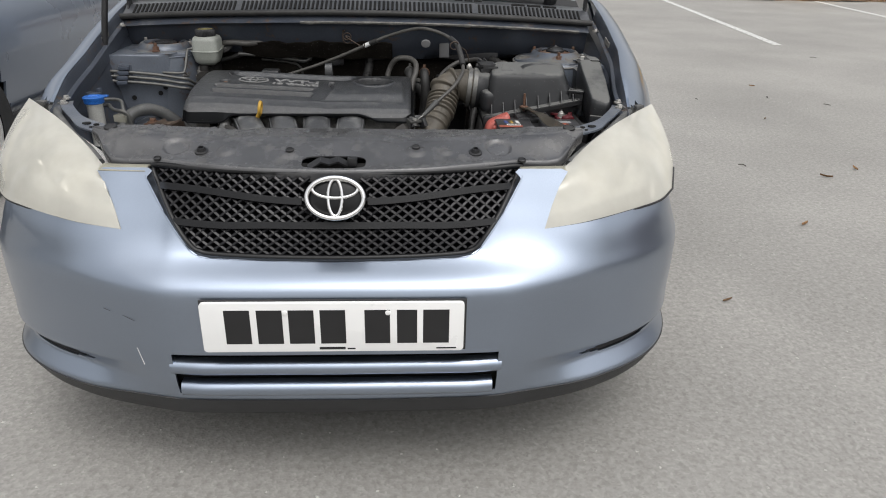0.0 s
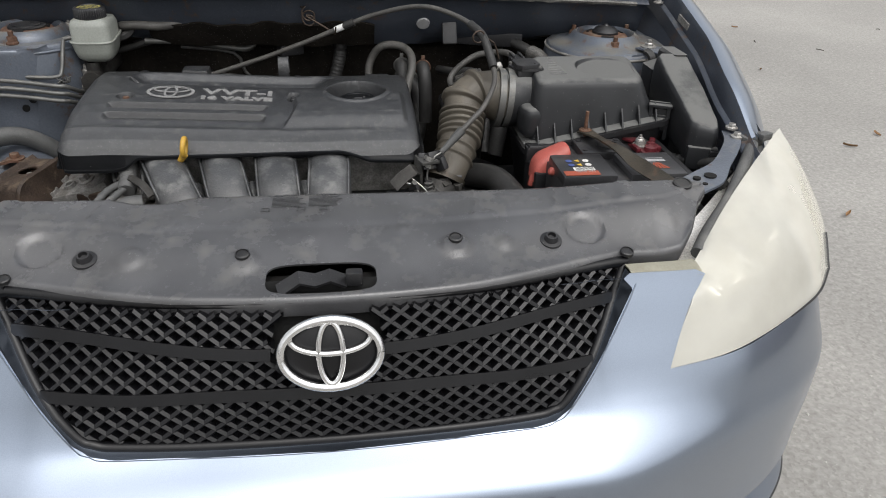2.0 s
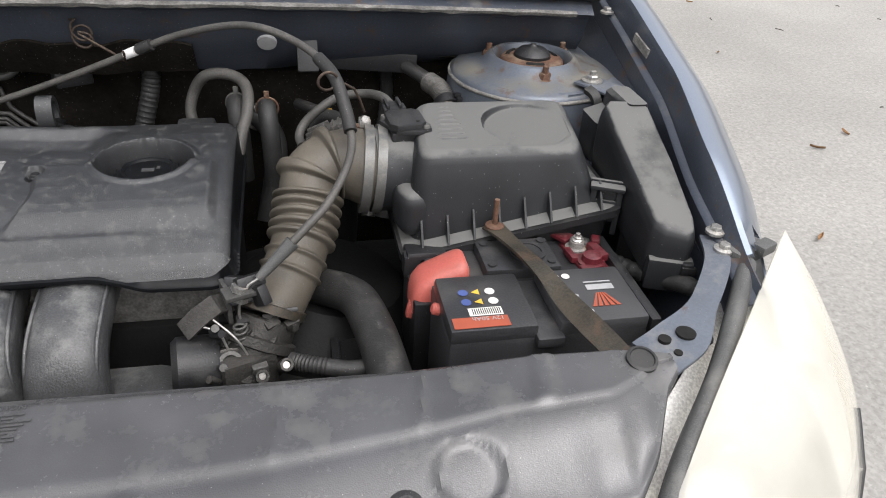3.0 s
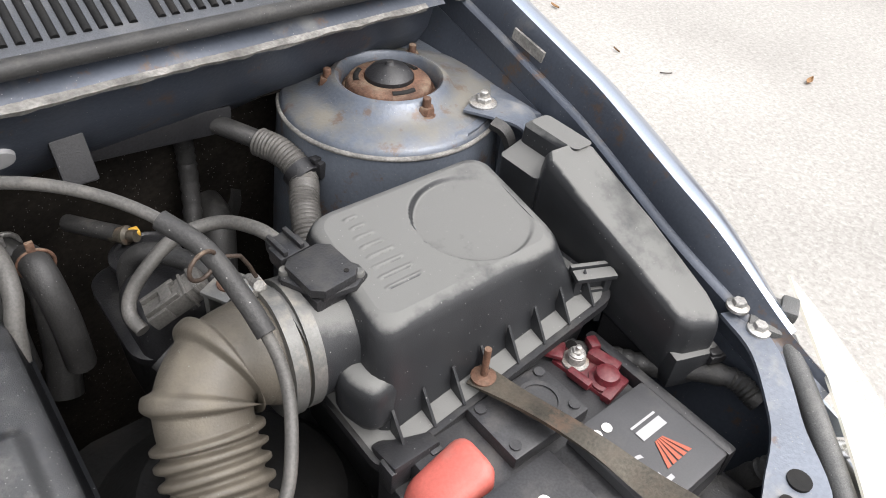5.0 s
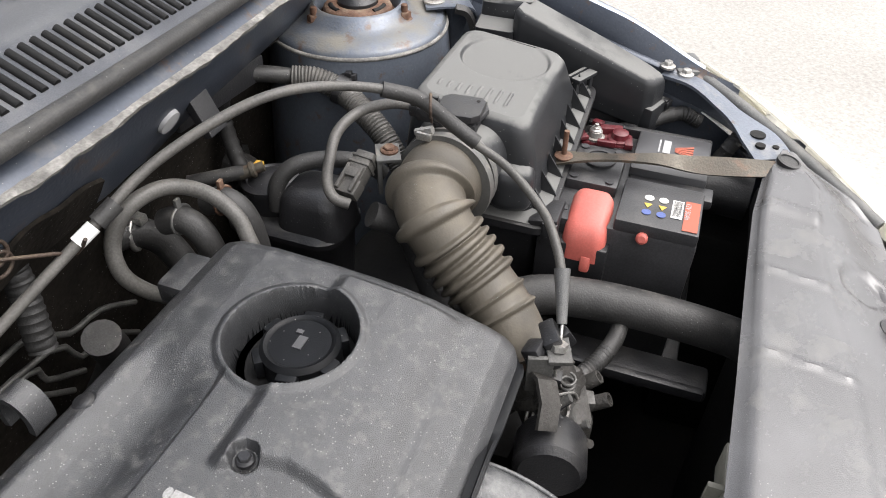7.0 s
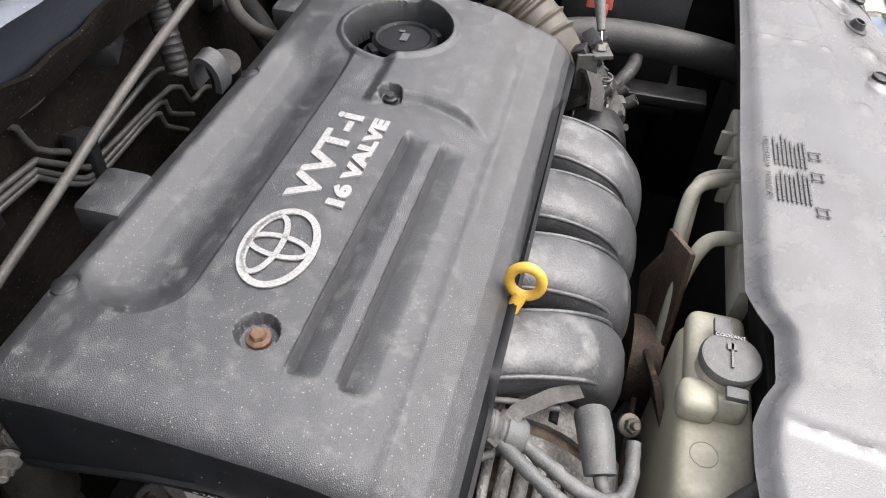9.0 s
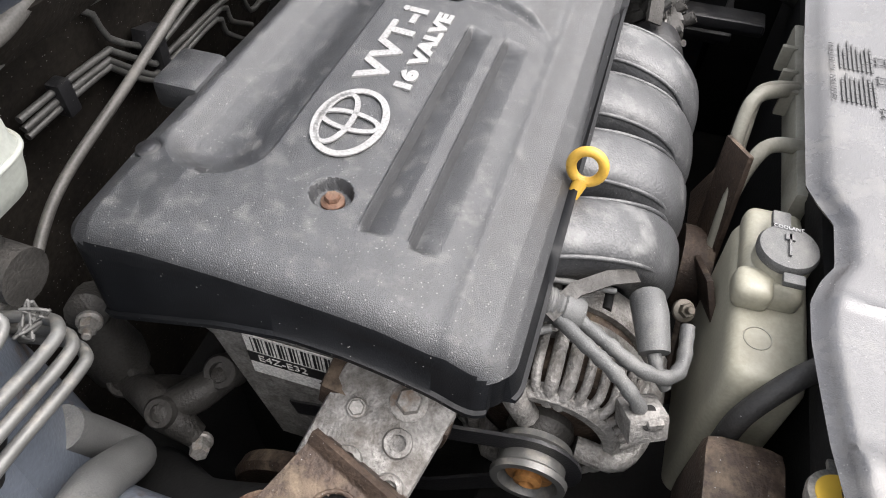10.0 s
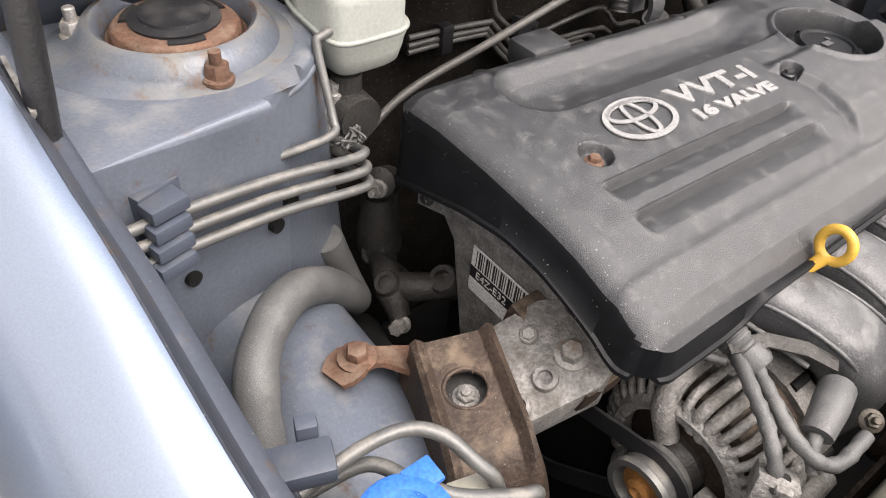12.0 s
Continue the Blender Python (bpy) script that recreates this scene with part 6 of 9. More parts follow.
for c, r in (((-0.412, 0.895, 0.566), 0.0155), ((-0.388, 0.806, 0.588), 0.016), ((-0.434, 0.840, 0.578), 0.014)):
    bm = bmesh.new()
    lathe(bm, [(r, -0.022), (r, 0.008), (r * 0.86, 0.011), (r * 0.55, 0.011), (r * 0.5, 0.003), (0.0001, 0.003)], c, (-0.55, -0.1, 0.8), 18)
    part("bracket_boss", bm, OILY_SHADE, brk)
bolt("pump_bolt", (-0.438, 0.811, 0.549), brk, 0.0085, (-0.8, -0.45, 0.3), OLDBOLT, 1.3, 0.016)

# chassis rail and hose on the driver's side
bm = bmesh.new()


def rail_at(u, v):
    y = 0.42 + 0.42 * u
    a = math.pi * v
    return Vector((-0.580 - 0.075 * math.cos(a) * 1.0, y, 0.560 + 0.105 * math.sin(a) ** 0.6 - 0.02 * (1 - u)))


sheet(bm, rail_at, span(0, 1, 14), span(0, 1, 18), None, 0.004)
part("chassis_rail", bm, BAYOLD, car, "blue-grey chassis rail with rust spots")
bm = bmesh.new()
rbox(bm, (0.60, 0.62, 0.50), (0.10, 0.44, 0.14), 0.02)
part("chassis_rail", bm, BAY, car)
bm = bmesh.new()
tube(bm, [(-0.640, 0.675, 0.590), (-0.638, 0.705, 0.650), (-0.618, 0.745, 0.690), (-0.575, 0.782, 0.695), (-0.530, 0.806, 0.665), (-0.490, 0.824, 0.612), (-0.478, 0.838, 0.590), (-0.485, 0.850, 0.62), (-0.500, 0.850, 0.67)], 0.0165, 16, 12, True, lambda d, r: r * (1 + (0.03 * math.sin(d * 1400) if d < 0.2 else 0)))
part("ribbed_hose", bm, GREYP, car, "grey ribbed rubber hose")
bm = bmesh.new()
tube(bm, [(-0.50, 0.70, 0.59), (-0.50, 0.78, 0.55), (-0.47, 0.85, 0.5)], 0.035, 14, 6)
part("dark_duct", bm, DARK, car)

# brake pipes on the driver's side
for k in range(3):
    dz, dy = -0.0125 * k, -0.004 * k
    bm = bmesh.new()
    tube(bm, [(-0.700, 0.796 + dy, 0.799 + dz), (-0.640, 0.804 + dy, 0.795 + dz), (-0.560, 0.812 + dy, 0.787 + dz), (-0.494, 0.815 + dy, 0.777 + dz), (-0.476, 0.822 + dy, 0.773 + dz), (-0.466, 0.848, 0.757 + dz), (-0.470, 0.90, 0.742 + dz)], 0.0042, 8, 5)
    part("brake_pipe", bm, PIPE, car, "olive steel brake pipe")
bm = bmesh.new()
rbox(bm, (-0.641, 0.816, 0.786), (0.034, 0.010, 0.055), 0.002, Matrix.Rotation(radians(20), 4, "Z"))
clip = part("pipe_clip", bm, SLATE, car, "slate blue plastic pipe clip")
for k in range(4):
    bm = bmesh.new()
    rbox(bm, (-0.641 - 0.002 * k, 0.804 - 0.004 * k, 0.806 - 0.0125 * k), (0.028, 0.020, 0.0105), 0.002, Matrix.Rotation(radians(14), 4, "Z"))
    part("clip_finger", bm, SLATE, clip)
rng = random.Random(4)
clips = None
for k in range(5):
    bm = bmesh.new()
    pts = [(-0.482 + 0.012 * rng.uniform(-1, 1), 0.834 + 0.010 * rng.uniform(-1, 1), 0.782 + 0.008 * rng.uniform(-1, 1)) for q in range(5)]
    tube(bm, pts, 0.0011, 5, 6)
    ob = part("wire_clip" if clips is None else "wire_loop", bm, PIPEDARK, clips or car)
    clips = clips or ob

# brake master cylinder and reservoir
seat(-0.010, 0.012, -0.010)
bm = bmesh.new()


def res_at(a, k):
    rows = [(0.022, 0.812), (0.028, 0.816), (0.033, 0.824), (0.036, 0.836), (0.0375, 0.845), (0.039, 0.850), (0.039, 0.854), (0.037, 0.857), (0.037, 0.878), (0.033, 0.888), (0.025, 0.893), (0.024, 0.900), (0.0005, 0.900)]
    r, z = rows[int(k)]
    t = 2 * math.pi * a
    e = 0.45 if int(k) < 10 else 1.0
    c, s = math.copysign(abs(math.cos(t)) ** e, math.cos(t)), math.copysign(abs(math.sin(t)) ** e, math.sin(t))
    deep = 1.0 if int(k) > 9 or s < 0 else 1.35
    return Vector((-0.424 + r * c, 0.895 + r * s * deep, z + 0.10 * (s * r if 1 < int(k) < 7 else 0)))


sheet(bm, res_at, span(0, 1, 44), list(range(13)))
bmesh.ops.remove_doubles(bm, verts=bm.verts, dist=1e-5)
reservoir = part("brake_reservoir", bm, WHITEP, car, "milky brake fluid reservoir with a black cap", 50)
bm = bmesh.new()
rbox(bm, (-0.420, 0.985, 0.850), (0.05, 0.09, 0.04), 0.012)
part("reservoir_back", bm, WHITEP, reservoir)
bm = bmesh.new()


def cap_at(a, k):
    r, z = [(0.0255, 0.890), (0.0275, 0.892), (0.0275, 0.907), (0.0255, 0.910), (0.0225, 0.911), (0.0215, 0.9095), (0.0005, 0.9095)][int(k)]
    if 0 < int(k) < 3:
        r += 0.0009 * math.cos(44 * 2 * math.pi * a)
    return Vector((-0.424 + r * math.cos(2 * math.pi * a), 0.892 + r * math.sin(2 * math.pi * a), z))


sheet(bm, cap_at, span(0, 1, 264), list(range(7)))
bcap = part("reservoir_cap", bm, BLACKP, reservoir, "black ribbed cap with a yellow ring")
for r0, r1 in ((0.0165, 0.0205), (0.0030, 0.0062), (0.0105, 0.0142)):
    bm = bmesh.new()
    for q in range(24):
        if r0 > 0.009 and q % 5 == 4:
            continue
        a0, a1 = 2 * math.pi * q / 24, 2 * math.pi * (q + (0.62 if r0 > 0.009 else 1)) / 24
        slab(bm, [(r * math.cos(a), r * math.sin(a)) for r, a in ((r0, a0), (r1, a0), (r1, a1), (r0, a1))], 0, 0.0004, Matrix.Translation((-0.424, 0.892, 0.9095)))
    part("cap_print", bm, GOLDDIM, bcap)
bm = bmesh.new()
pts = [res_at(a, 6) for a in span(0, 1, 44)]
tube(bm, pts, 0.0022, 6, 1, False)
part("reservoir_seam", bm, WHITEP, reservoir)
bm = bmesh.new()
rod(bm, (-0.436, 0.86, 0.775), (-0.436, 1.04, 0.785), 0.020, 18)
rod(bm, (-0.436, 0.885, 0.785), (-0.436, 0.885, 0.81), 0.014, 14)
rod(bm, (-0.436, 0.935, 0.785), (-0.436, 0.935, 0.81), 0.014, 14)
master = part("brake_cylinder", bm, OILY_SHADE, car, "oily cast aluminium brake master cylinder")
bm = bmesh.new()
lathe(bm, [(0.016, 0), (0.017, 0.02), (0.013, 0.024), (0.013, 0.036), (0.008, 0.038), (0.008, 0.05), (0.005, 0.052), (0.005, 0.06), (0.0001, 0.06)], (-0.452, 0.888, 0.745), (0.05, -0.1, 1), 16)
part("bleed_valve", bm, CAST, master)
bm = bmesh.new()
tube(bm, [(-0.405, 0.880, 0.858), (-0.440, 0.873, 0.859), (-0.468, 0.868, 0.857), (-0.474, 0.864, 0.850), (-0.478, 0.838, 0.806), (-0.486, 0.826, 0.797), (-0.530, 0.820, 0.799), (-0.600, 0.812, 0.807), (-0.640, 0.808, 0.811), (-0.70, 0.800, 0.813)], 0.0036, 8, 5)
part("reservoir_pipe", bm, PIPE, car)
bm = bmesh.new()
lathe(bm, [(0.11, 0.0), (0.12, 0.02), (0.12, 0.05), (0.05, 0.09), (0.02, 0.10), (0.0001, 0.10)], (-0.436, 1.12, 0.76), (0, -1, 0), 36)
part("brake_servo", bm, DARK, car, "black brake servo against the firewall")

seat()
# ---- washer filler and its bracket ----
bm = bmesh.new()
lathe(bm, [(0.019, 0.66), (0.019, 0.762), (0.0205, 0.764), (0.0205, 0.770)], (-0.629, 0.552, 0), (0, 0, 1), 24)
neck = part("washer_filler", bm, NECK, car, "white washer bottle neck with a blue cap")
bm = bmesh.new()
lathe(bm, [(0.021, 0.765), (0.0235, 0.767), (0.024, 0.775), (0.0255, 0.778), (0.0255, 0.781), (0.022, 0.783), (0.016, 0.7825), (0.014, 0.780), (0.0001, 0.780)], (-0.629, 0.552, 0), (0, 0, 1), 36)
rbox(bm, (-0.608, 0.567, 0.780), (0.018, 0.016, 0.004), 0.0015)
part("filler_cap", bm, BLUE, neck, "bright blue snap cap")
bm = bmesh.new()
tube(bm, [(-0.658, 0.606, 0.756), (-0.620, 0.607, 0.762), (-0.592, 0.602, 0.763), (-0.576, 0.588, 0.760), (-0.568, 0.568, 0.752), (-0.560, 0.556, 0.738), (-0.556, 0.552, 0.70)], 0.0045, 8, 6)
part("bent_pipe", bm, PIPE, car, "bent grey steel pipe")
bm = bmesh.new()
tube(bm, [(-0.650, 0.612, 0.740), (-0.617, 0.603, 0.749), (-0.602, 0.578, 0.750), (-0.586, 0.558, 0.748), (-0.560, 0.540, 0.748), (-0.546, 0.537, 0.740), (-0.541, 0.545, 0.70)], 0.0045, 8, 6)
part("bent_pipe", bm, PIPE, car, "bent grey steel pipe")
bm = bmesh.new()
rbox(bm, (-0.571, 0.560, 0.726), (0.034, 0.022, 0.018), 0.003, Matrix.Rotation(radians(-15), 4, "Z"))
part("white_connector", bm, SHROUD, car, "pale plastic connector block")
for sgn in (1, -1):
    bm = bmesh.new()
    pts = spline([(sgn * 0.668, 0.50, 0.790 - 0.012), (sgn * 0.650, 0.455, 0.777), (sgn * 0.615, 0.410, 0.765), (sgn * 0.575, 0.372, 0.757), (sgn * 0.535, 0.350, 0.752)], 5)
    ribbon(bm, pts, [0.013 + 0.012 * ease((k - 10) / 6) for k in range(len(pts))], (0, 0, 1), 0.004)
    support = part("lamp_support", bm, BAYOLD, car, "blue-grey steel brace behind the headlamp")
    # brace holes: the shade in them is a near-black disc
    for x, y, z, r in ((0.576, 0.372, 0.7615, 0.0095), (0.553, 0.368, 0.7600, 0.006), (0.558, 0.350, 0.7585, 0.004)):
        bm = bmesh.new()
        lathe(bm, [(r, -0.002), (r, 0.0012), (0.0001, 0.0012)], (sgn * x, y, z), (0, 0, 1), 18)
        part("brace_hole", bm, DARK, support)
    bm = bmesh.new()
    rbox(bm, (sgn * 0.690, 0.478, 0.776), (0.05, 0.03, 0.022), 0.004, Matrix.Rotation(radians(sgn * 25), 4, "Z"))
    rbox(bm, (sgn * 0.712, 0.470, 0.784), (0.025, 0.016, 0.012), 0.003, Matrix.Rotation(radians(sgn * 25), 4, "Z"))
    part("lamp_clip", bm, GREYP, support)
    bm = bmesh.new()
    tube(bm, [(sgn * 0.685, 0.455, 0.775), (sgn * 0.645, 0.40, 0.763), (sgn * 0.59, 0.33, 0.745), (sgn * 0.53, 0.265, 0.728), (sgn * 0.497, 0.225, 0.715)], 0.010, 8, 5)
    part("lamp_edge_seal", bm, GREYP, support)
bm = bmesh.new()
rbox(bm, (-0.655, 0.612, 0.772), (0.040, 0.022, 0.014), 0.003, Matrix.Rotation(radians(-20), 4, "Z"))
rbox(bm, (-0.642, 0.624, 0.780), (0.012, 0.010, 0.016), 0.002, Matrix.Rotation(radians(-20), 4, "Z"))
part("pipe_clip", bm, SLATE, car, "slate blue plastic pipe clip")

# ---- air box ----
def loft(bm, rings, cap_low=True, cap_high=True):
    rows = [[bm.verts.new(Vector(p)) for p in ring] for ring in rings]
    for a, b in zip(rows, rows[1:]):
        for k in range(len(a)):
            bm.faces.new((a[k], a[(k + 1) % len(a)], b[(k + 1) % len(b)], b[k]))
    if cap_low:
        bm.faces.new(rows[0][::-1])
    if cap_high:
        bm.faces.new(rows[-1])
    return rows


def rounded(x0, x1, y0, y1, r, z, n=5, lean=0.0):
    out = []
    for cx, cy, a0 in ((x1 - r, y1 - r, 0), (x0 + r, y1 - r, 90), (x0 + r, y0 + r, 180), (x1 - r, y0 + r, 270)):
        for k in range(n + 1):
            a = radians(a0 + 90 * k / n)
            x, y = cx + r * math.cos(a), cy + r * math.sin(a)
            x += lean * (y - 0.69)
            out.append((x, y, z(x, y) if callable(z) else z))
    return out


def lid_top(x, y):
    return 0.840 + 0.06 * (y - 0.69)


def flange_top(x, y):
    return 0.752 + 0.20 * (x - 0.48)


LID_LEAN = 0.13
bm = bmesh.new()
loft(bm, [rounded(0.345, 0.598, 0.584, 0.772, 0.016, flange_top), rounded(0.356, 0.586, 0.600, 0.764, 0.018, lambda x, y: flange_top(x, y) + 0.004), rounded(0.362, 0.580, 0.606, 0.760, 0.020, lambda x, y: 0.792, lean=LID_LEAN * 0.6),
          rounded(0.368, 0.570, 0.613, 0.757, 0.022, lambda x, y: lid_top(x, y) - 0.014, lean=LID_LEAN), rounded(0.3705, 0.567, 0.6155, 0.7545, 0.022, lambda x, y: lid_top(x, y) - 0.007, lean=LID_LEAN),
          rounded(0.3745, 0.563, 0.620, 0.750, 0.021, lambda x, y: lid_top(x, y) - 0.002, lean=LID_LEAN), rounded(0.381, 0.556, 0.627, 0.744, 0.016, lid_top, lean=LID_LEAN)], True, False)
# top face: a round dish, deep on one side and running out on the other, and a row of thin raised marks


def lid_face(u, v):
    x, y = 0.381 + 0.175 * u, 0.627 + 0.117 * v
    cx, cy = min(max(x, 0.397), 0.540), min(max(y, 0.643), 0.728)
    dx, dy = x - cx, y - cy
    if dx and dy:
        much = max(abs(dx), abs(dy)) / math.hypot(dx, dy)
        x, y = cx + dx * much, cy + dy * much
    x += LID_LEAN * (y - 0.69)
    z = lid_top(x, y)
    d = math.hypot(x - 0.506, y - 0.683) / 0.056
    z -= max(0.0, 0.0095 - 0.085 * (x - 0.450)) * ease((1.0 - d) / 0.09)
    step = 0.0117
    k = round((y - 0.651) / step)
    if 0 <= k <= 7:
        off = (y - 0.651 - step * k) / 0.0022
        left, right = 0.392 + 0.0022 * k, 0.426 - 0.0012 * k
        if abs(off) < 1 and left < x < right:
            z += 0.0016 * (1 - off * off)
    return Vector((x, y, z))


sheet(bm, lid_face, span(0, 1, 80), span(0, 1, 130))
airbox = part("air_filter_box", bm, DUSTY_TOPLIT, car, "dusty black plastic air filter box with a dished lid", 40)
bm = bmesh.new()
loft(bm, [rounded(0.375, 0.575, 0.600, 0.755, 0.02, 0.56), rounded(0.352, 0.594, 0.587, 0.768, 0.016, lambda x, y: flange_top(x, y) - 0.012), rounded(0.341, 0.603, 0.578, 0.777, 0.016, lambda x, y: flange_top(x, y) - 0.010), rounded(0.341, 0.603, 0.578, 0.777, 0.016, lambda x, y: flange_top(x, y) - 0.001)])
part("air_box_base", bm, BLACKP, airbox)
for k in range(8):
    x = 0.366 + 0.030 * k
    bm = bmesh.new()
    slab(bm, [(0.0, 0.0), (0.020, 0.0), (0.0, 0.030)], -0.0012, 0.0012, Matrix(((0, 0, 1, x), (-1, 0, 0, 0.602), (0, 1, 0, flange_top(x, 0)), (0, 0, 0, 1))))
    part("flange_rib", bm, DUSTY_TOPLIT, airbox)
# lid clip: a forked spring latch at the corner
bm = bmesh.new()
cm = pose(0.588, 0.604, 0.768, 0, 0, -24)
turn = cm.to_3x3().to_4x4()
rbox(bm, cm @ Vector((0.0, -0.002, 0.0)), (0.034, 0.010, 0.040), 0.002, turn)
for x in (-0.015, 0.015):
    rbox(bm, cm @ Vector((x, -0.008, -0.004)), (0.007, 0.007, 0.060), 0.0015, turn)
rbox(bm, cm @ Vector((0.0, -0.009, 0.027)), (0.040, 0.014, 0.005), 0.0015, turn)
rbox(bm, cm @ Vector((0.0, 0.002, 0.024)), (0.040, 0.005, 0.014), 0.0015, turn)
for z in (-0.012, 0.006):
    rbox(bm, cm @ Vector((0.0, -0.009, z)), (0.026, 0.004, 0.008), 0.001, turn)
rbox(bm, cm @ Vector((-0.012, -0.010, -0.036)), (0.016, 0.006, 0.020), 0.0015, turn)
part("lid_clip", bm, DUSTY_TOPLIT, airbox)
bm = bmesh.new()
rbox(bm, (0.368, 0.585, 0.728), (0.045, 0.034, 0.010), 0.003, Matrix.Rotation(radians(-12), 4, "X"))
rbox(bm, (0.352, 0.577, 0.718), (0.020, 0.018, 0.028), 0.003)
rbox(bm, (0.385, 0.575, 0.720), (0.012, 0.022, 0.024), 0.003)
part("lid_clip", bm, BLACKP, airbox)
# duct towards the bellows, a rounded shoulder beside it, and the flow sensor on top
bm = bmesh.new()


def duct_ring(x, y, z, a, b, power):
    ring = []
    for t in span(0, 2 * math.pi, 33)[:-1]:
        c, s = math.cos(t), math.sin(t)
        ring.append((x, y + a * math.copysign(abs(c) ** power, c), z + b * math.copysign(abs(s) ** power, s)))
    return ring


loft(bm, [duct_ring(0.322, 0.688, 0.782, 0.0500, 0.0500, 1.0), duct_ring(0.340, 0.688, 0.782, 0.0500, 0.0495, 1.0), duct_ring(0.354, 0.687, 0.781, 0.0520, 0.0490, 0.85), duct_ring(0.372, 0.686, 0.778, 0.0590, 0.0480, 0.65), duct_ring(0.392, 0.685, 0.776, 0.0640, 0.0470, 0.55)])
part("air_duct", bm, DUSTY_TOPLIT, airbox)
bm = bmesh.new()
rbox(bm, (0.362, 0.628, 0.762), (0.046, 0.050, 0.058), 0.021, Matrix.Rotation(radians(14), 4, "Z"), 5)
part("duct_shoulder", bm, DUSTY_TOPLIT, airbox)
sm2 = pose(0.358, 0.689, 0.842, 0, -3, 4)
bm = bmesh.new()
slab(bm, [(-0.021, -0.016), (-0.013, -0.024), (0.015, -0.024), (0.021, -0.018), (0.021, 0.016), (0.013, 0.024), (-0.015, 0.024), (-0.021, 0.018)], 0.0, 0.0075, sm2, 0.002)
slab(bm, [(-0.028, 0.014), (-0.020, 0.026), (0.012, 0.022), (0.028, -0.010), (0.027, -0.022), (0.012, -0.028), (-0.014, -0.022)], -0.005, 0.0, sm2, 0.0015)
rbox(bm, sm2 @ Vector((0.0, 0.0, -0.018)), (0.040, 0.042, 0.030), 0.004, sm2.to_3x3().to_4x4())
for x, y in ((0.021, -0.019), (-0.021, 0.019)):
    rod(bm, sm2 @ Vector((x, y, -0.030)), sm2 @ Vector((x, y, -0.003)), 0.0055, 12)
maf = part("flow_sensor", bm, BLACKP, airbox, "dusty black air flow sensor with its plug")
bm = bmesh.new()
rbox(bm, sm2 @ Vector((-0.006, 0.034, 0.0)), (0.028, 0.020, 0.016), 0.003, sm2.to_3x3().to_4x4())
rbox(bm, sm2 @ Vector((-0.006, 0.046, 0.001)), (0.022, 0.014, 0.013), 0.003, sm2.to_3x3().to_4x4())
for q in (-0.014, 0.001):
    rbox(bm, sm2 @ Vector((q, 0.038, 0.010)), (0.004, 0.026, 0.005), 0.001, sm2.to_3x3().to_4x4())
part("sensor_plug", bm, BLACKP, maf)
for x, y in ((0.021, -0.019), (-0.021, 0.019)):
    bolt("sensor_screw", sm2 @ Vector((x, y, 0.0)), maf, 0.0036, material=PIPE, flange=1.3, tall=0.002)
# near-black disc paints the shade of a small hole
bm = bmesh.new()
lathe(bm, [(0.0022, 0.0), (0.0022, 0.0005), (0.0001, 0.0005)], sm2 @ Vector((0.012, -0.016, 0.0073)), (0, 0, 1), 12)
part("sensor_hole", bm, DARK, maf)

# ---- intake bellows ----
BELL = [(0.326, 0.688, 0.782), (0.296, 0.692, 0.789), (0.268, 0.690, 0.790), (0.248, 0.676, 0.780), (0.240, 0.654, 0.757), (0.231, 0.622, 0.731), (0.216, 0.590, 0.706), (0.194, 0.560, 0.676)]


def bellow_wave(d, r):
    """Rings along the hose: two wide ones by the clamp, a group of five, two thin ones."""
    for at in (0.058, 0.088):
        r += 0.0080 * math.exp(-((d - at) / 0.0036) ** 4)
    for k in range(5):
        r += 0.0068 * math.exp(-((d - 0.112 - 0.0128 * k) / 0.0040) ** 4)
    for at in (0.186, 0.204):
        r += 0.0042 * math.exp(-((d - at) / 0.0024) ** 2)
    return r


bm = bmesh.new()
tube(bm, BELL, [0.0475, 0.0430, 0.0375, 0.0360, 0.0345, 0.0330, 0.0325, 0.0320], 48, 44, True, bellow_wave)
bellows = part("intake_bellows", bm, BELLOWS, car, "dusty brown-grey corrugated rubber intake hose", 60)
bm = bmesh.new()
for x in (0.312, 0.327):
    lathe(bm, [(0.050, -0.006), (0.0535, -0.006), (0.0535, 0.005), (0.050, 0.005)], (x, 0.689, 0.783), (1, -0.06, -0.1), 40)
clampring = part("hose_clamp", bm, PIPE, bellows, "dusty steel hose clamp")
bm = bmesh.new()
rbox(bm, (0.313, 0.712, 0.834), (0.014, 0.016, 0.009), 0.002)
rod(bm, (0.313, 0.722, 0.834), (0.313, 0.704, 0.841), 0.0045, 8)
part("clamp_screw", bm, STEEL, clampring)
bm = bmesh.new()
lathe(bm, [(0.035, -0.004), (0.0385, -0.004), (0.0385, 0.005), (0.035, 0.005)], (0.194, 0.553, 0.688), (0.4, 0.55, 0.8), 36)
part("hose_clamp", bm, STRAP, bellows)
# throttle body
bm = bmesh.new()
lathe(bm, [(0.030, -0.06), (0.034, -0.055), (0.034, -0.02), (0.040, -0.018), (0.040, -0.008), (0.034, -0.006), (0.034, 0.012), (0.030, 0.014)], (0.184, 0.540, 0.670), (0.4, 0.55, 0.8), 28)
rbox(bm, (0.165, 0.512, 0.640), (0.06, 0.05, 0.06), 0.010, Matrix.Rotation(radians(20), 4, "Z"))
throttle = part("throttle_body", bm, OILY_SHADE, car, "dirty cast aluminium throttle body with its linkage")
bm = bmesh.new()
lathe(bm, [(0.030, -0.02), (0.034, -0.012), (0.034, 0.022), (0.028, 0.028), (0.0001, 0.028)], (0.118, 0.512, 0.648), (-1, -0.15, 0.1), 26)
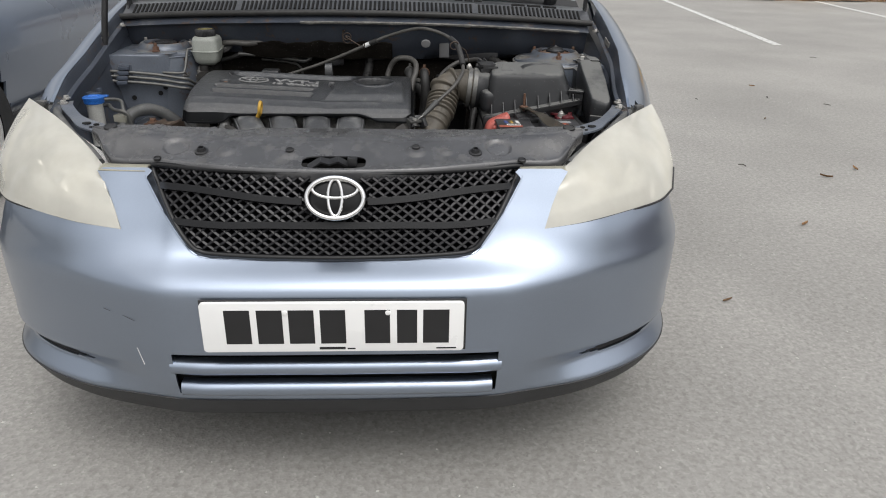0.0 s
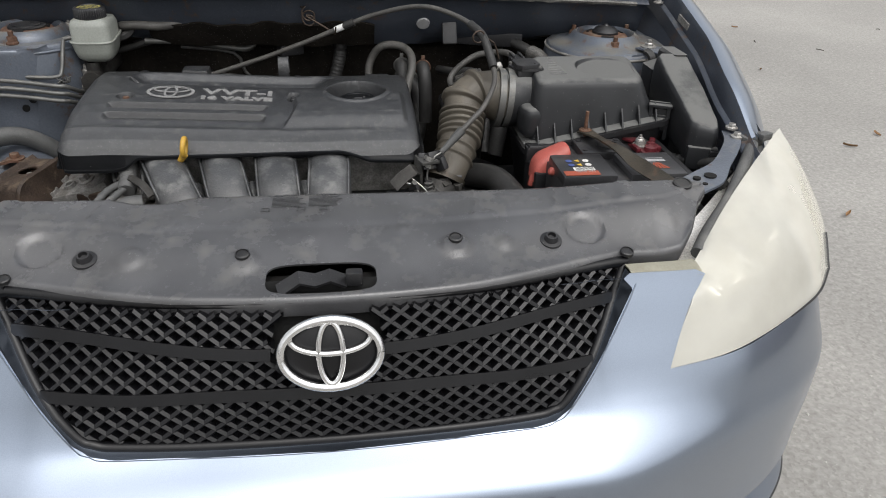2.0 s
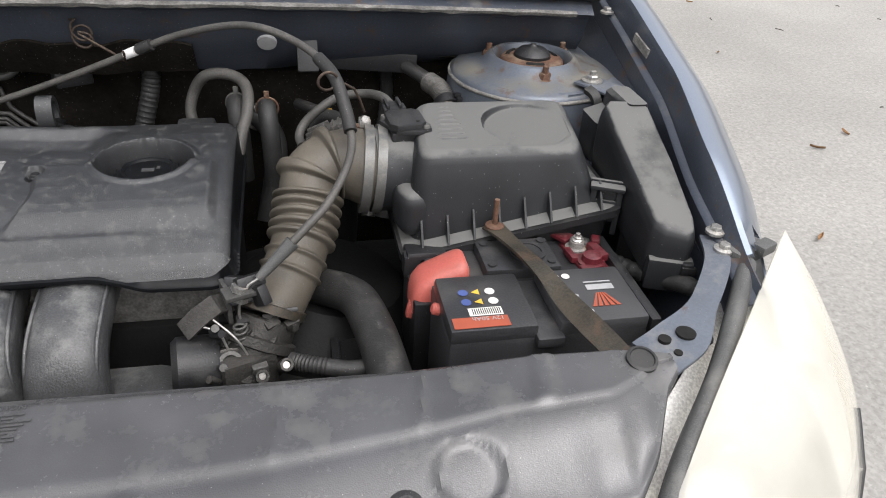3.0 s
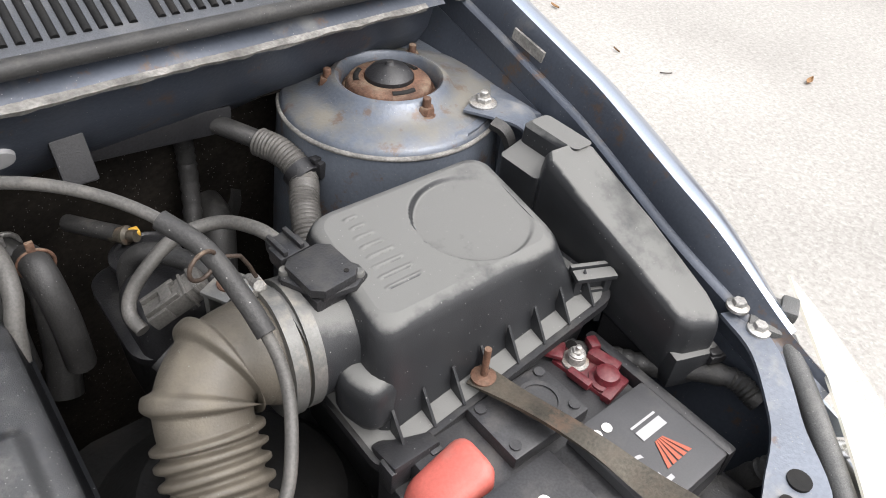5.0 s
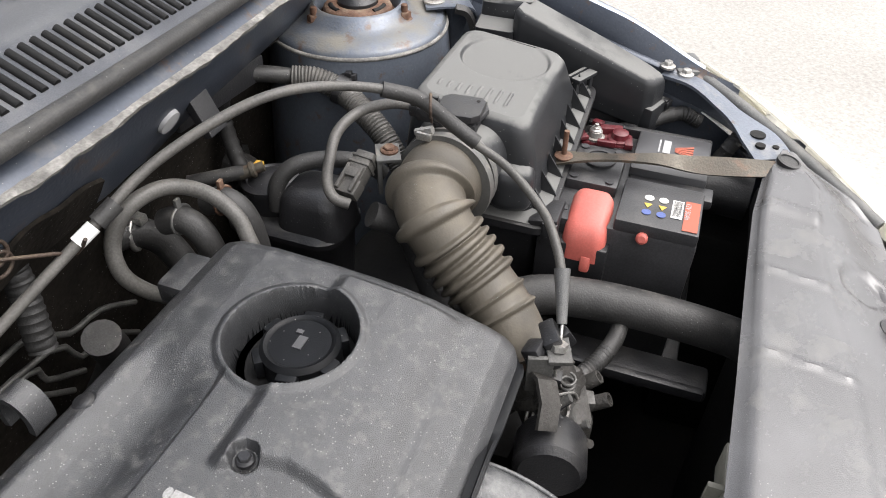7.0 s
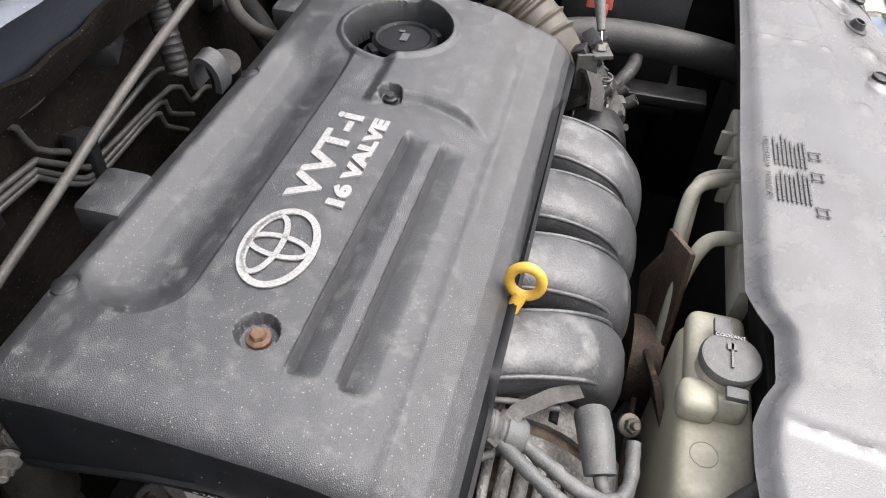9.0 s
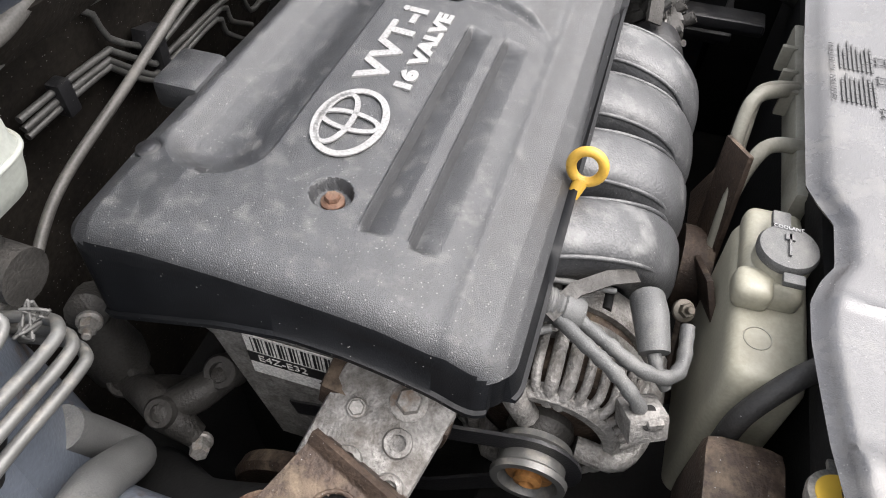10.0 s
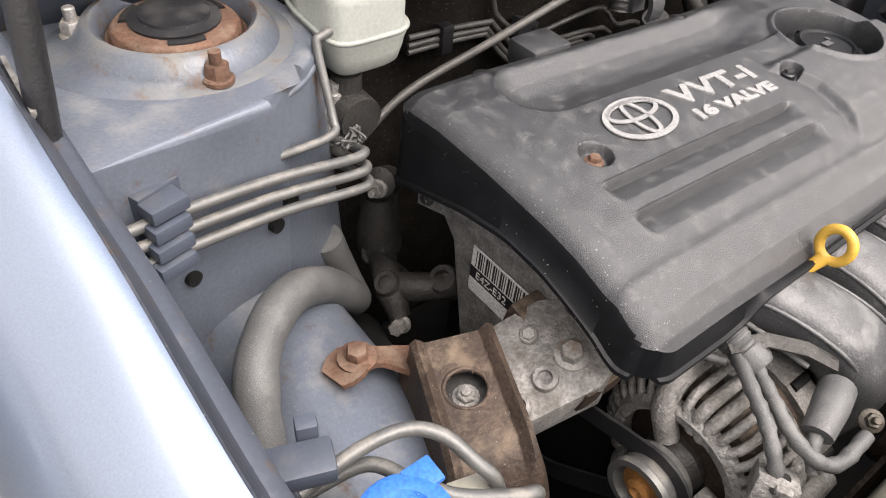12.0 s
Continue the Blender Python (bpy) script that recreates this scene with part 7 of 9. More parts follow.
part("position_sensor", bm, BLACKP, throttle, "black plastic throttle sensor")
for c, r, up, inner in (((0.152, 0.496, 0.664), 0.0135, (0.05, -0.75, 0.65), DARK), ((0.130, 0.505, 0.668), 0.010, (-0.2, -0.6, 0.75), DARK), ((0.184, 0.474, 0.662), 0.0075, (0.1, -0.8, 0.6), STEEL), ((0.208, 0.488, 0.662), 0.0075, (0.2, -0.7, 0.7), STEEL)):
    bm = bmesh.new()
    lathe(bm, [(r, -0.03), (r, 0.0), (r * 0.92, 0.003), (r * 0.62, 0.003), (r * 0.55, -0.002), (0.0001, -0.002)], c, up, 20)
    boss = part("throttle_boss", bm, PIPEDARK if r > 0.009 else OILY_SHADE, throttle)
    bm = bmesh.new()
    lathe(bm, [(r * 0.5, -0.004), (r * 0.5, -0.001), (0.0001, -0.001)], c, up, 12)
    part("boss_screw", bm, inner, boss)
bm = bmesh.new()
tube(bm, [(0.164 + 0.0065 * math.cos(a), 0.512 + 0.0065 * math.sin(a), 0.660 + 0.0011 * a) for a in span(0, 6 * 2 * math.pi, 80)], 0.0015, 6, 1)
part("return_spring", bm, PIPEDARK, throttle)
bm = bmesh.new()
ribbon(bm, [(0.108, 0.520, 0.690), (0.124, 0.522, 0.706), (0.140, 0.530, 0.714), (0.152, 0.540, 0.708)], 0.011, (0.2, -0.5, 1), 0.004)
part("throttle_lever", bm, OILY_SHADE, throttle, "dirty cast lever")
rng = random.Random(11)
for k in range(26):
    c = Vector((rng.uniform(0.128, 0.218), rng.uniform(0.488, 0.535), 0.0))
    c.z = 0.652 + 0.9 * (c.y - 0.488) + rng.uniform(-0.006, 0.012)
    bm = bmesh.new()
    s = (rng.uniform(0.006, 0.018), rng.uniform(0.006, 0.018), rng.uniform(0.005, 0.016))
    turn = Matrix.Rotation(rng.uniform(-0.8, 0.8), 4, "Z") @ Matrix.Rotation(rng.uniform(-0.7, 0.7), 4, "X")
    if k % 4 == 3:
        rod(bm, c, c + turn.to_3x3() @ Vector((0.0, -0.012, 0.014)), 0.0042, 10)
    else:
        rbox(bm, c, s, 0.0018, turn)
    part("linkage_piece", bm, (OILY_SHADE, OILY_SHADE, BLACKP, PIPEDARK, OILY_SHADE)[k % 5], throttle)
for pts in ([(0.125, 0.515, 0.700), (0.142, 0.510, 0.694), (0.150, 0.505, 0.675)], [(0.135, 0.520, 0.706), (0.158, 0.505, 0.690), (0.170, 0.500, 0.668)]):
    bm = bmesh.new()
    tube(bm, pts, 0.0013, 6, 4)
    part("linkage_wire", bm, STEEL, throttle)
bm = bmesh.new()
tube(bm, [(0.212, 0.505, 0.652), (0.240, 0.490, 0.655), (0.275, 0.480, 0.655), (0.305, 0.478, 0.660)], 0.0095, 12, 16, True, lambda d, r: r * (1 + (0.06 * math.sin(d * 1500) if d < 0.05 else 0)))
part("water_hose", bm, RUBBER, throttle)
for c, s, t in (((0.176, 0.536, 0.737), (0.030, 0.016, 0.014), 25), ((0.160, 0.545, 0.728), (0.020, 0.018, 0.018), -10), ((0.186, 0.526, 0.726), (0.012, 0.020, 0.022), 40), ((0.168, 0.528, 0.720), (0.026, 0.010, 0.008), 15)):
    bm = bmesh.new()
    rbox(bm, c, s, 0.003, Matrix.Rotation(radians(t), 4, "Z") @ Matrix.Rotation(radians(-30), 4, "X"))
    part("cable_clamp_piece", bm, BLACKP, throttle)
bm = bmesh.new()
rbox(bm, (0.166, 0.526, 0.732), (0.034, 0.022, 0.005), 0.001, Matrix.Rotation(radians(20), 4, "Z"))
rbox(bm, (0.150, 0.538, 0.712), (0.005, 0.024, 0.044), 0.001, Matrix.Rotation(radians(20), 4, "Z"))
stop = part("cable_bracket", bm, PIPEDARK, throttle, "small steel bracket holding the cable end")
for z in (0.7365, 0.724):
    bm = bmesh.new()
    lathe(bm, [(0.0085, -0.003), (0.0085, 0.003), (0.004, 0.003)], (0.166, 0.526, z), (0.35, 0.1, 1), 6)
    part("lock_nut", bm, STEEL, stop)
bm = bmesh.new()
tube(bm, [(0.187, 0.529, 0.746), (0.172, 0.526, 0.735), (0.163, 0.525, 0.705), (0.172, 0.520, 0.672)], 0.0016, 8, 4)
part("inner_cable", bm, STEEL, stop)
for y, r, m in ((0.528, 0.024, OILY_SHADE), (0.520, 0.027, CAST), (0.514, 0.022, OILY_SHADE), (0.508, 0.027, CAST)):
    bm = bmesh.new()
    lathe(bm, [(0.004, -0.0012), (r, -0.0012), (r, 0.0012), (0.004, 0.0012)], (0.150, y, 0.648), (-0.1, 1, 0.1), 26)
    part("throttle_cam", bm, m, throttle)
bm = bmesh.new()
tube(bm, [(0.150 + 0.015 * math.cos(a), 0.544 - 0.00042 * k, 0.648 + 0.015 * math.sin(a)) for k, a in enumerate(span(0, 6 * 2 * math.pi, 80))], 0.0016, 6, 1)
part("throttle_spring", bm, STEEL, throttle)

# accelerator cable
CABLE = [(-0.42, 0.930, 0.690), (-0.344, 0.945, 0.722), (-0.240, 0.935, 0.758), (-0.130, 0.925, 0.795), (-0.040, 0.905, 0.832), (0.029, 0.884, 0.864), (0.100, 0.862, 0.895), (0.180, 0.812, 0.920), (0.240, 0.765, 0.913), (0.278, 0.705, 0.893), (0.291, 0.657, 0.852), (0.286, 0.615, 0.832), (0.262, 0.572, 0.808), (0.237, 0.551, 0.790), (0.217, 0.540, 0.774), (0.187, 0.529, 0.746)]
bm = bmesh.new()
tube(bm, CABLE, 0.0046, 10, 8)
cable = part("accelerator_cable", bm, SLEEVE, car, "grey sleeved accelerator cable")
for a, b, r, m, nm in (((0.262, 0.735, 0.905), (0.291, 0.650, 0.850), 0.0075, RUBBER, "cable_sleeve"), ((0.222, 0.541, 0.779), (0.186, 0.529, 0.745), 0.0078, GREYP, "cable_boot"), ((0.022, 0.887, 0.8605), (0.037, 0.881, 0.868), 0.0062, PLATE, "cable_marker"), ((0.040, 0.880, 0.8695), (0.058, 0.874, 0.878), 0.0075, RUBBER, "cable_sleeve")):
    bm = bmesh.new()
    if nm == "cable_sleeve" and a[0] > 0.2:
        tube(bm, [a, (0.2785, 0.704, 0.8925), (0.288, 0.672, 0.866), b], r, 12, 6)
    else:
        rod(bm, a, b, r, 12, r * (0.6 if nm == "cable_boot" else 1))
    part(nm, bm, m, cable)
bm = bmesh.new()
tube(bm, [(0.270 + 0.011 * math.cos(a), 0.690 + 0.004 * math.cos(a), 0.893 + 0.010 * math.sin(a)) for a in span(0.4, 6.0, 16)] + [(0.300, 0.700, 0.880), (0.312, 0.705, 0.850)], 0.0016, 6, 2)
part("wire_hook", bm, RUSTDARK, cable)
bm = bmesh.new()
tube(bm, [(-0.052, 0.935, 0.905), (-0.045, 0.915, 0.898)] + [(-0.030 + 0.012 * math.cos(a), 0.905, 0.893 + 0.012 * math.sin(a) - 0.0015 * a) for a in span(2.0, 14.5, 26)] + [(0.005, 0.892, 0.862), (0.020, 0.888, 0.852), (0.022, 0.876, 0.868)], 0.0016, 6, 2)
spring = part("spring_hook", bm, RUSTDARK, cable, "rusty coiled spring hook")
bolt("hook_bolt", (-0.052, 0.935, 0.903), spring, 0.0085, (0.1, -0.8, 0.5), RUSTY, 1.4, 0.012)

# ---- hoses at the back of the engine ----
for name, pts, r, m in (("vacuum_hose", [(0.155, 0.822, 0.745), (0.162, 0.838, 0.772), (0.169, 0.852, 0.791), (0.171, 0.878, 0.808), (0.163, 0.905, 0.817), (0.142, 0.920, 0.822), (0.112, 0.930, 0.816), (0.093, 0.937, 0.790), (0.086, 0.930, 0.760), (0.097, 0.917, 0.733), (0.115, 0.900, 0.712)], 0.0078, SLEEVE),
                        ("heater_hose", [(0.150, 1.010, 0.730), (0.178, 0.998, 0.724), (0.200, 0.980, 0.690), (0.195, 0.950, 0.640), (0.18, 0.92, 0.58)], 0.017, RUBBER),
                        ("heater_hose", [(0.04, 0.93, 0.72), (0.06, 0.95, 0.66), (0.05, 0.98, 0.60)], 0.018, RUBBER),
                        ("breather_hose", [(0.258, 0.868, 0.735), (0.262, 0.866, 0.765), (0.276, 0.850, 0.785), (0.297, 0.820, 0.788), (0.315, 0.785, 0.780), (0.322, 0.765, 0.765)], 0.0095, RUBBER),
                        ("breather_hose", [(0.245, 0.745, 0.770), (0.262, 0.715, 0.745), (0.255, 0.690, 0.70), (0.230, 0.66, 0.66)], 0.014, RUBBER),
                        ("sensor_cable", [(0.349, 0.738, 0.843), (0.340, 0.760, 0.846), (0.323, 0.789, 0.840), (0.290, 0.800, 0.832), (0.262, 0.797, 0.816), (0.243, 0.792, 0.799), (0.236, 0.782, 0.787), (0.239, 0.766, 0.781)], 0.0058, SLEEVE),
                        ("radiator_hose", [(0.235, 0.640, 0.655), (0.285, 0.585, 0.672), (0.302, 0.520, 0.676), (0.312, 0.440, 0.670), (0.322, 0.365, 0.655), (0.325, 0.33, 0.64)], 0.0225, RUBBER),
                        ("intake_snorkel", [(0.555, 0.520, 0.66), (0.560, 0.450, 0.675), (0.562, 0.40, 0.68), (0.56, 0.36, 0.68)], 0.032, BLACKP),
                        ("loom", [(0.434, 0.940, 0.799), (0.446, 0.912, 0.796), (0.450, 0.880, 0.785), (0.432, 0.845, 0.775), (0.415, 0.808, 0.755), (0.400, 0.775, 0.72)], 0.0150, SLEEVE),
                        ("taped_loom", [(0.372, 1.020, 0.815), (0.405, 0.972, 0.812), (0.436, 0.938, 0.800)], 0.0105, RUBBER),
                        ("pipe", [(-0.42, 0.975, 0.80), (-0.30, 0.975, 0.830), (-0.18, 0.985, 0.842), (0.02, 0.99, 0.842), (0.20, 0.985, 0.838)], 0.0065, RUBBER),
                        ("servo_pipe", [(-0.360, 0.965, 0.822), (-0.290, 0.980, 0.816), (-0.225, 0.985, 0.807), (-0.175, 0.985, 0.800), (-0.158, 0.986, 0.802), (-0.150, 0.988, 0.811), (-0.166, 0.990, 0.835), (-0.185, 0.985, 0.850)], 0.0060, PIPE),
                        ("bracket_pipe", [(-0.295, 0.985, 0.83), (-0.290, 0.965, 0.885), (-0.260, 0.955, 0.908), (-0.215, 0.955, 0.895), (-0.200, 0.960, 0.845)], 0.0075, BLACKP),
                        ("loom", [(0.02, 1.0, 0.87), (0.03, 0.99, 0.80), (0.01, 0.97, 0.72)], 0.013, RUBBER)):
    bm = bmesh.new()
    wav = (lambda d, r: r * (1 + 0.055 * math.sin(d * 1500))) if name == "loom" else None
    tube(bm, pts, r, 16, 32 if wav else 7, True, wav)
    part(name, bm, m, car)
bm = bmesh.new()
lathe(bm, [(0.0155, -0.008), (0.0185, -0.008), (0.0185, 0.008), (0.0155, 0.008)], (0.4505, 0.880, 0.785), (0.15, -0.95, -0.35), 28)
rbox(bm, (0.468, 0.876, 0.792), (0.014, 0.020, 0.020), 0.003, Matrix.Rotation(radians(10), 4, "Z"))
rbox(bm, (0.470, 0.876, 0.803), (0.022, 0.008, 0.005), 0.001, Matrix.Rotation(radians(10), 4, "Z"))
part("loom_clip", bm, BLACKP, car, "black plastic clip round the wiring conduit")
for pts in ([(-0.300, 0.80), (-0.194, 0.786), (-0.174, 0.745), (-0.129, 0.707), (-0.108, 0.699), (-0.026, 0.708), (0.025, 0.707), (0.062, 0.675), (0.105, 0.669), (0.15, 0.64)],
            [(-0.300, 0.745), (-0.246, 0.742), (-0.184, 0.736), (-0.175, 0.731), (-0.134, 0.692), (-0.112, 0.684), (0.034, 0.677), (0.063, 0.638), (0.101, 0.634), (0.14, 0.60)],
            [(-0.300, 0.735), (-0.247, 0.733), (-0.190, 0.728), (-0.182, 0.725), (-0.141, 0.682), (-0.114, 0.674), (0.005, 0.674), (0.020, 0.649), (0.06, 0.62)],
            [(-0.300, 0.727), (-0.247, 0.726), (-0.191, 0.722), (-0.184, 0.719), (-0.148, 0.680), (-0.113, 0.667), (-0.009, 0.668), (0.005, 0.642), (0.04, 0.61)]):
    bm = bmesh.new()
    tube(bm, [Vector((x, 1.005, z)) for x, z in pts], 0.0034, 8, 3)
    part("fuel_pipe", bm, PIPEDARK, car, "grey steel pipe behind the engine")
bm = bmesh.new()
rbox(bm, (-0.124, 1.004, 0.716), (0.032, 0.018, 0.022), 0.003, Matrix.Rotation(radians(18), 4, "Y"))
rbox(bm, (-0.118, 1.003, 0.684), (0.014, 0.014, 0.056), 0.003, Matrix.Rotation(radians(4), 4, "Y"))
rod(bm, (-0.113, 0.996, 0.716), (-0.113, 0.992, 0.716), 0.004, 10)
part("pipe_holder", bm, BLACKP, car, "black plastic pipe clip on the firewall")
bm = bmesh.new()
rbox(bm, (-0.250, 1.004, 0.733), (0.016, 0.016, 0.034), 0.003)
part("pipe_holder", bm, BLACKP, car, "black plastic pipe clip on the firewall")
for k, (y, z) in enumerate(((0.985, 0.815), (0.975, 0.80))):
    bm = bmesh.new()
    rbox(bm, (0.055 - 0.13 * k, 1.000 - 0.02 * k, z), (0.05, 0.03, 0.022), 0.004, Matrix.Rotation(radians(25), 4, "Z"))
    part("firewall_clip", bm, BLACKP, car)
# vacuum reservoir, valve and plug behind the bellows
bm = bmesh.new()
loft(bm, [rounded(0.243, 0.312, 0.800, 0.918, 0.022, 0.600), rounded(0.238, 0.318, 0.794, 0.926, 0.026, 0.700), rounded(0.232, 0.324, 0.788, 0.932, 0.028, 0.708), rounded(0.232, 0.324, 0.788, 0.932, 0.028, 0.716), rounded(0.238, 0.318, 0.794, 0.926, 0.026, 0.721)])
loft(bm, [rounded(0.240, 0.312, 0.786, 0.868, 0.020, 0.716), rounded(0.243, 0.309, 0.789, 0.862, 0.020, 0.752), rounded(0.248, 0.304, 0.794, 0.855, 0.018, 0.764), rounded(0.256, 0.296, 0.802, 0.847, 0.014, 0.768)])
lathe(bm, [(0.030, 0.0), (0.030, 0.030), (0.033, 0.031), (0.033, 0.037), (0.027, 0.040), (0.025, 0.038), (0.018, 0.042), (0.0001, 0.043)], (0.284, 0.888, 0.716), (0, 0.05, 1), 32)
housing = part("vacuum_reservoir", bm, BLACKP, car, "black plastic reservoir with a round cap behind the intake hose", 45)
# plug with moulded grips on its bracket
pm = pose(0.278, 0.772, 0.797, 0, -26, -8)
turn = pm.to_3x3().to_4x4()
bm = bmesh.new()
rbox(bm, pm @ Vector((0, 0, 0)), (0.040, 0.022, 0.018), 0.003, turn)
rbox(bm, pm @ Vector((-0.024, 0, 0.001)), (0.018, 0.026, 0.015), 0.002, turn)
part("plug_connector", bm, SLEEVE, housing)
for c, s in (((-0.016, -0.008, 0.010), (0.030, 0.004, 0.006)), ((-0.016, 0.008, 0.010), (0.030, 0.004, 0.006)), ((-0.010, 0, 0.011), (0.010, 0.014, 0.005)), ((0.004, 0, 0), (0.003, 0.025, 0.021)), ((0.012, 0, 0), (0.003, 0.025, 0.021))):
    bm = bmesh.new()
    rbox(bm, pm @ Vector(c), s, 0.001, turn)
    part("grip", bm, SLEEVE, housing)
bm = bmesh.new()
rbox(bm, (0.306, 0.752, 0.806), (0.034, 0.026, 0.004), 0.001, Matrix.Rotation(radians(28), 4, "Z"))
rbox(bm, (0.300, 0.760, 0.785), (0.026, 0.005, 0.044), 0.001, Matrix.Rotation(radians(28), 4, "Z"))
stay = part("plug_bracket", bm, PIPE, housing, "dusty steel bracket with a rusty bolt")
bolt("bracket_bolt", (0.308, 0.751, 0.808), stay, 0.007, material=RUSTY, flange=1.4, tall=0.006)
bm = bmesh.new()
tube(bm, [(0.238, 0.965, 0.758), (0.255, 0.935, 0.763), (0.270, 0.912, 0.766)], 0.0085, 12, 4)
part("union_hose", bm, RUBBER, housing)
bm = bmesh.new()
lathe(bm, [(0.0075, 0), (0.0075, 0.012), (0.0095, 0.013), (0.0095, 0.017), (0.006, 0.019), (0.006, 0.028), (0.0001, 0.028)], (0.266, 0.916, 0.764), (0.55, -0.8, 0.25), 14)
union = part("brass_union", bm, STRAP, housing)
bm = bmesh.new()
rbox(bm, (0.281, 0.900, 0.771), (0.010, 0.010, 0.007), 0.002)
part("union_clip", bm, YELLOW, union, "small yellow clip")
bm = bmesh.new()
tube(bm, [(0.178 + 0.019 * math.cos(a), 0.998 + 0.008 * math.cos(a), 0.724 + 0.019 * math.sin(a)) for a in span(0, 6.28, 16)], 0.003, 6, 1)
rbox(bm, (0.178, 0.990, 0.744), (0.012, 0.016, 0.010), 0.002)
part("hose_clip", bm, STEEL, car)

bm = bmesh.new()
lathe(bm, [(0.058, 0.0), (0.056, 0.008), (0.044, 0.010), (0.040, 0.004), (0.0001, 0.004)], (0.392, 1.045, 0.668), (0, -1, 0.2), 32)
grom = part("grommet", bm, RUBBER, car, "round rubber grommet in the firewall")
bm = bmesh.new()
tube(bm, [(0.402, 1.040, 0.668), (0.400, 1.005, 0.660), (0.385, 0.975, 0.62), (0.37, 0.95, 0.56)], 0.020, 12, 6)
part("grommet_hose", bm, RUBBER, grom)
bm = bmesh.new()
tube(bm, [(0.372, 0.995, 0.815), (0.380, 1.015, 0.760), (0.372, 1.000, 0.700), (0.350, 0.960, 0.64), (0.34, 0.92, 0.58)], 0.0105, 12, 12, True, lambda d, r: r * (1 + 0.08 * math.sin(d * 700)))
part("harness", bm, RUBBER, car, "taped wiring harness on the firewall")

for k, x in enumerate((0.192, 0.150)):
    bm = bmesh.new()
    tube(bm, [(x, 0.905 + 0.02 * k, 0.778), (x + 0.002, 0.884 + 0.02 * k, 0.786), (x + 0.004, 0.866 + 0.02 * k, 0.772), (x + 0.006, 0.858 + 0.02 * k, 0.735), (x + 0.006, 0.858 + 0.02 * k, 0.68)], 0.0135, 14, 8)
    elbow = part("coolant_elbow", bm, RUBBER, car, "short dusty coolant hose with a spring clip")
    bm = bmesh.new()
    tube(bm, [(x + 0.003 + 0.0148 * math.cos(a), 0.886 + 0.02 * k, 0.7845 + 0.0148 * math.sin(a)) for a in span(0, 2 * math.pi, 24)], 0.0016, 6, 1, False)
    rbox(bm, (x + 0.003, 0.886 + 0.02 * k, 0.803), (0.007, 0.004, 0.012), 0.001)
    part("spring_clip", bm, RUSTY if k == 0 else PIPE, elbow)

# low clutter, near black to paint the bay's deep shade: gearbox and pump
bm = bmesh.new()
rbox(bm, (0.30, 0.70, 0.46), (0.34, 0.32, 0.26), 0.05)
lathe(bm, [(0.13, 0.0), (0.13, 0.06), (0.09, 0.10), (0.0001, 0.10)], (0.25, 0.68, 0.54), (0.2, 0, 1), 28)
part("gearbox", bm, DARK, car, "oily gearbox casing, darkened for deep shade")
bm = bmesh.new()
rbox(bm, (0.285, 0.475, 0.610), (0.040, 0.20, 0.018), 0.006)
rbox(bm, (0.262, 0.475, 0.618), (0.010, 0.19, 0.014), 0.003)
part("fan_bracket", bm, BLACKP, car)

# ---- fuse box ----
bm = bmesh.new()


def fuse_ring(grow, rise):
    """Plan of the box, wider at the back; rise lifts the ring, more at the back."""
    pts = [(0.604, 0.516), (0.612, 0.505), (0.640, 0.494), (0.650, 0.500), (0.657, 0.520), (0.664, 0.600), (0.668, 0.690), (0.660, 0.702), (0.612, 0.704), (0.603, 0.694), (0.603, 0.600)]
    out = []
    for x, y in pts:
        back = (y - 0.50) / 0.20
        out.append((0.636 + (x - 0.636) * grow, 0.598 + (y - 0.598) * (1 - (1 - grow) * 0.3), rise[0] + (rise[1] - rise[0]) * back))
    return out


loft(bm, [fuse_ring(0.92, (0.722, 0.765)), fuse_ring(1.0, (0.742, 0.800)), fuse_ring(0.99, (0.772, 0.840)), fuse_ring(0.94, (0.783, 0.853)), fuse_ring(0.82, (0.789, 0.859))])
bmesh.ops.bevel(bm, geom=list(bm.edges), offset=0.003, segments=2, profile=0.6, affect="EDGES")
fuse = part("fuse_box", bm, DUSTY_TOPLIT, car, "long dusty plastic fuse box beside the air filter", 35)
bm = bmesh.new()
loft(bm, [rounded(0.606, 0.666, 0.700, 0.756, 0.008, 0.775), rounded(0.606, 0.666, 0.700, 0.756, 0.008, 0.828), rounded(0.632, 0.668, 0.690, 0.756, 0.008, 0.836), rounded(0.633, 0.668, 0.690, 0.755, 0.008, 0.854), rounded(0.638, 0.663, 0.686, 0.750, 0.006, 0.8592)])
part("fuse_box_step", bm, DUSTY_TOPLIT, fuse)
bm = bmesh.new()
rbox(bm, (0.628, 0.503, 0.735), (0.050, 0.020, 0.040), 0.005, Matrix.Rotation(radians(-20), 4, "Z"))
part("fuse_box_end", bm, DUSTY_TOPLIT, fuse)
bm = bmesh.new()
rbox(bm, (0.642, 0.490, 0.742), (0.012, 0.010, 0.026), 0.002, Matrix.Rotation(radians(-20), 4, "Z"))
rbox(bm, (0.642, 0.486, 0.748), (0.016, 0.006, 0.008), 0.001, Matrix.Rotation(radians(-20), 4, "Z"))
part("fuse_box_latch", bm, BLACKP, fuse)
bm = bmesh.new()
ribbon(bm, spline([(0.640, 0.840, 0.834), (0.655, 0.812, 0.835), (0.672, 0.785, 0.830), (0.680, 0.772, 0.800)], 5), 0.022, (0, 0, 1), 0.003)
tab = part("fuse_bracket", bm, BAYOLD, fuse)
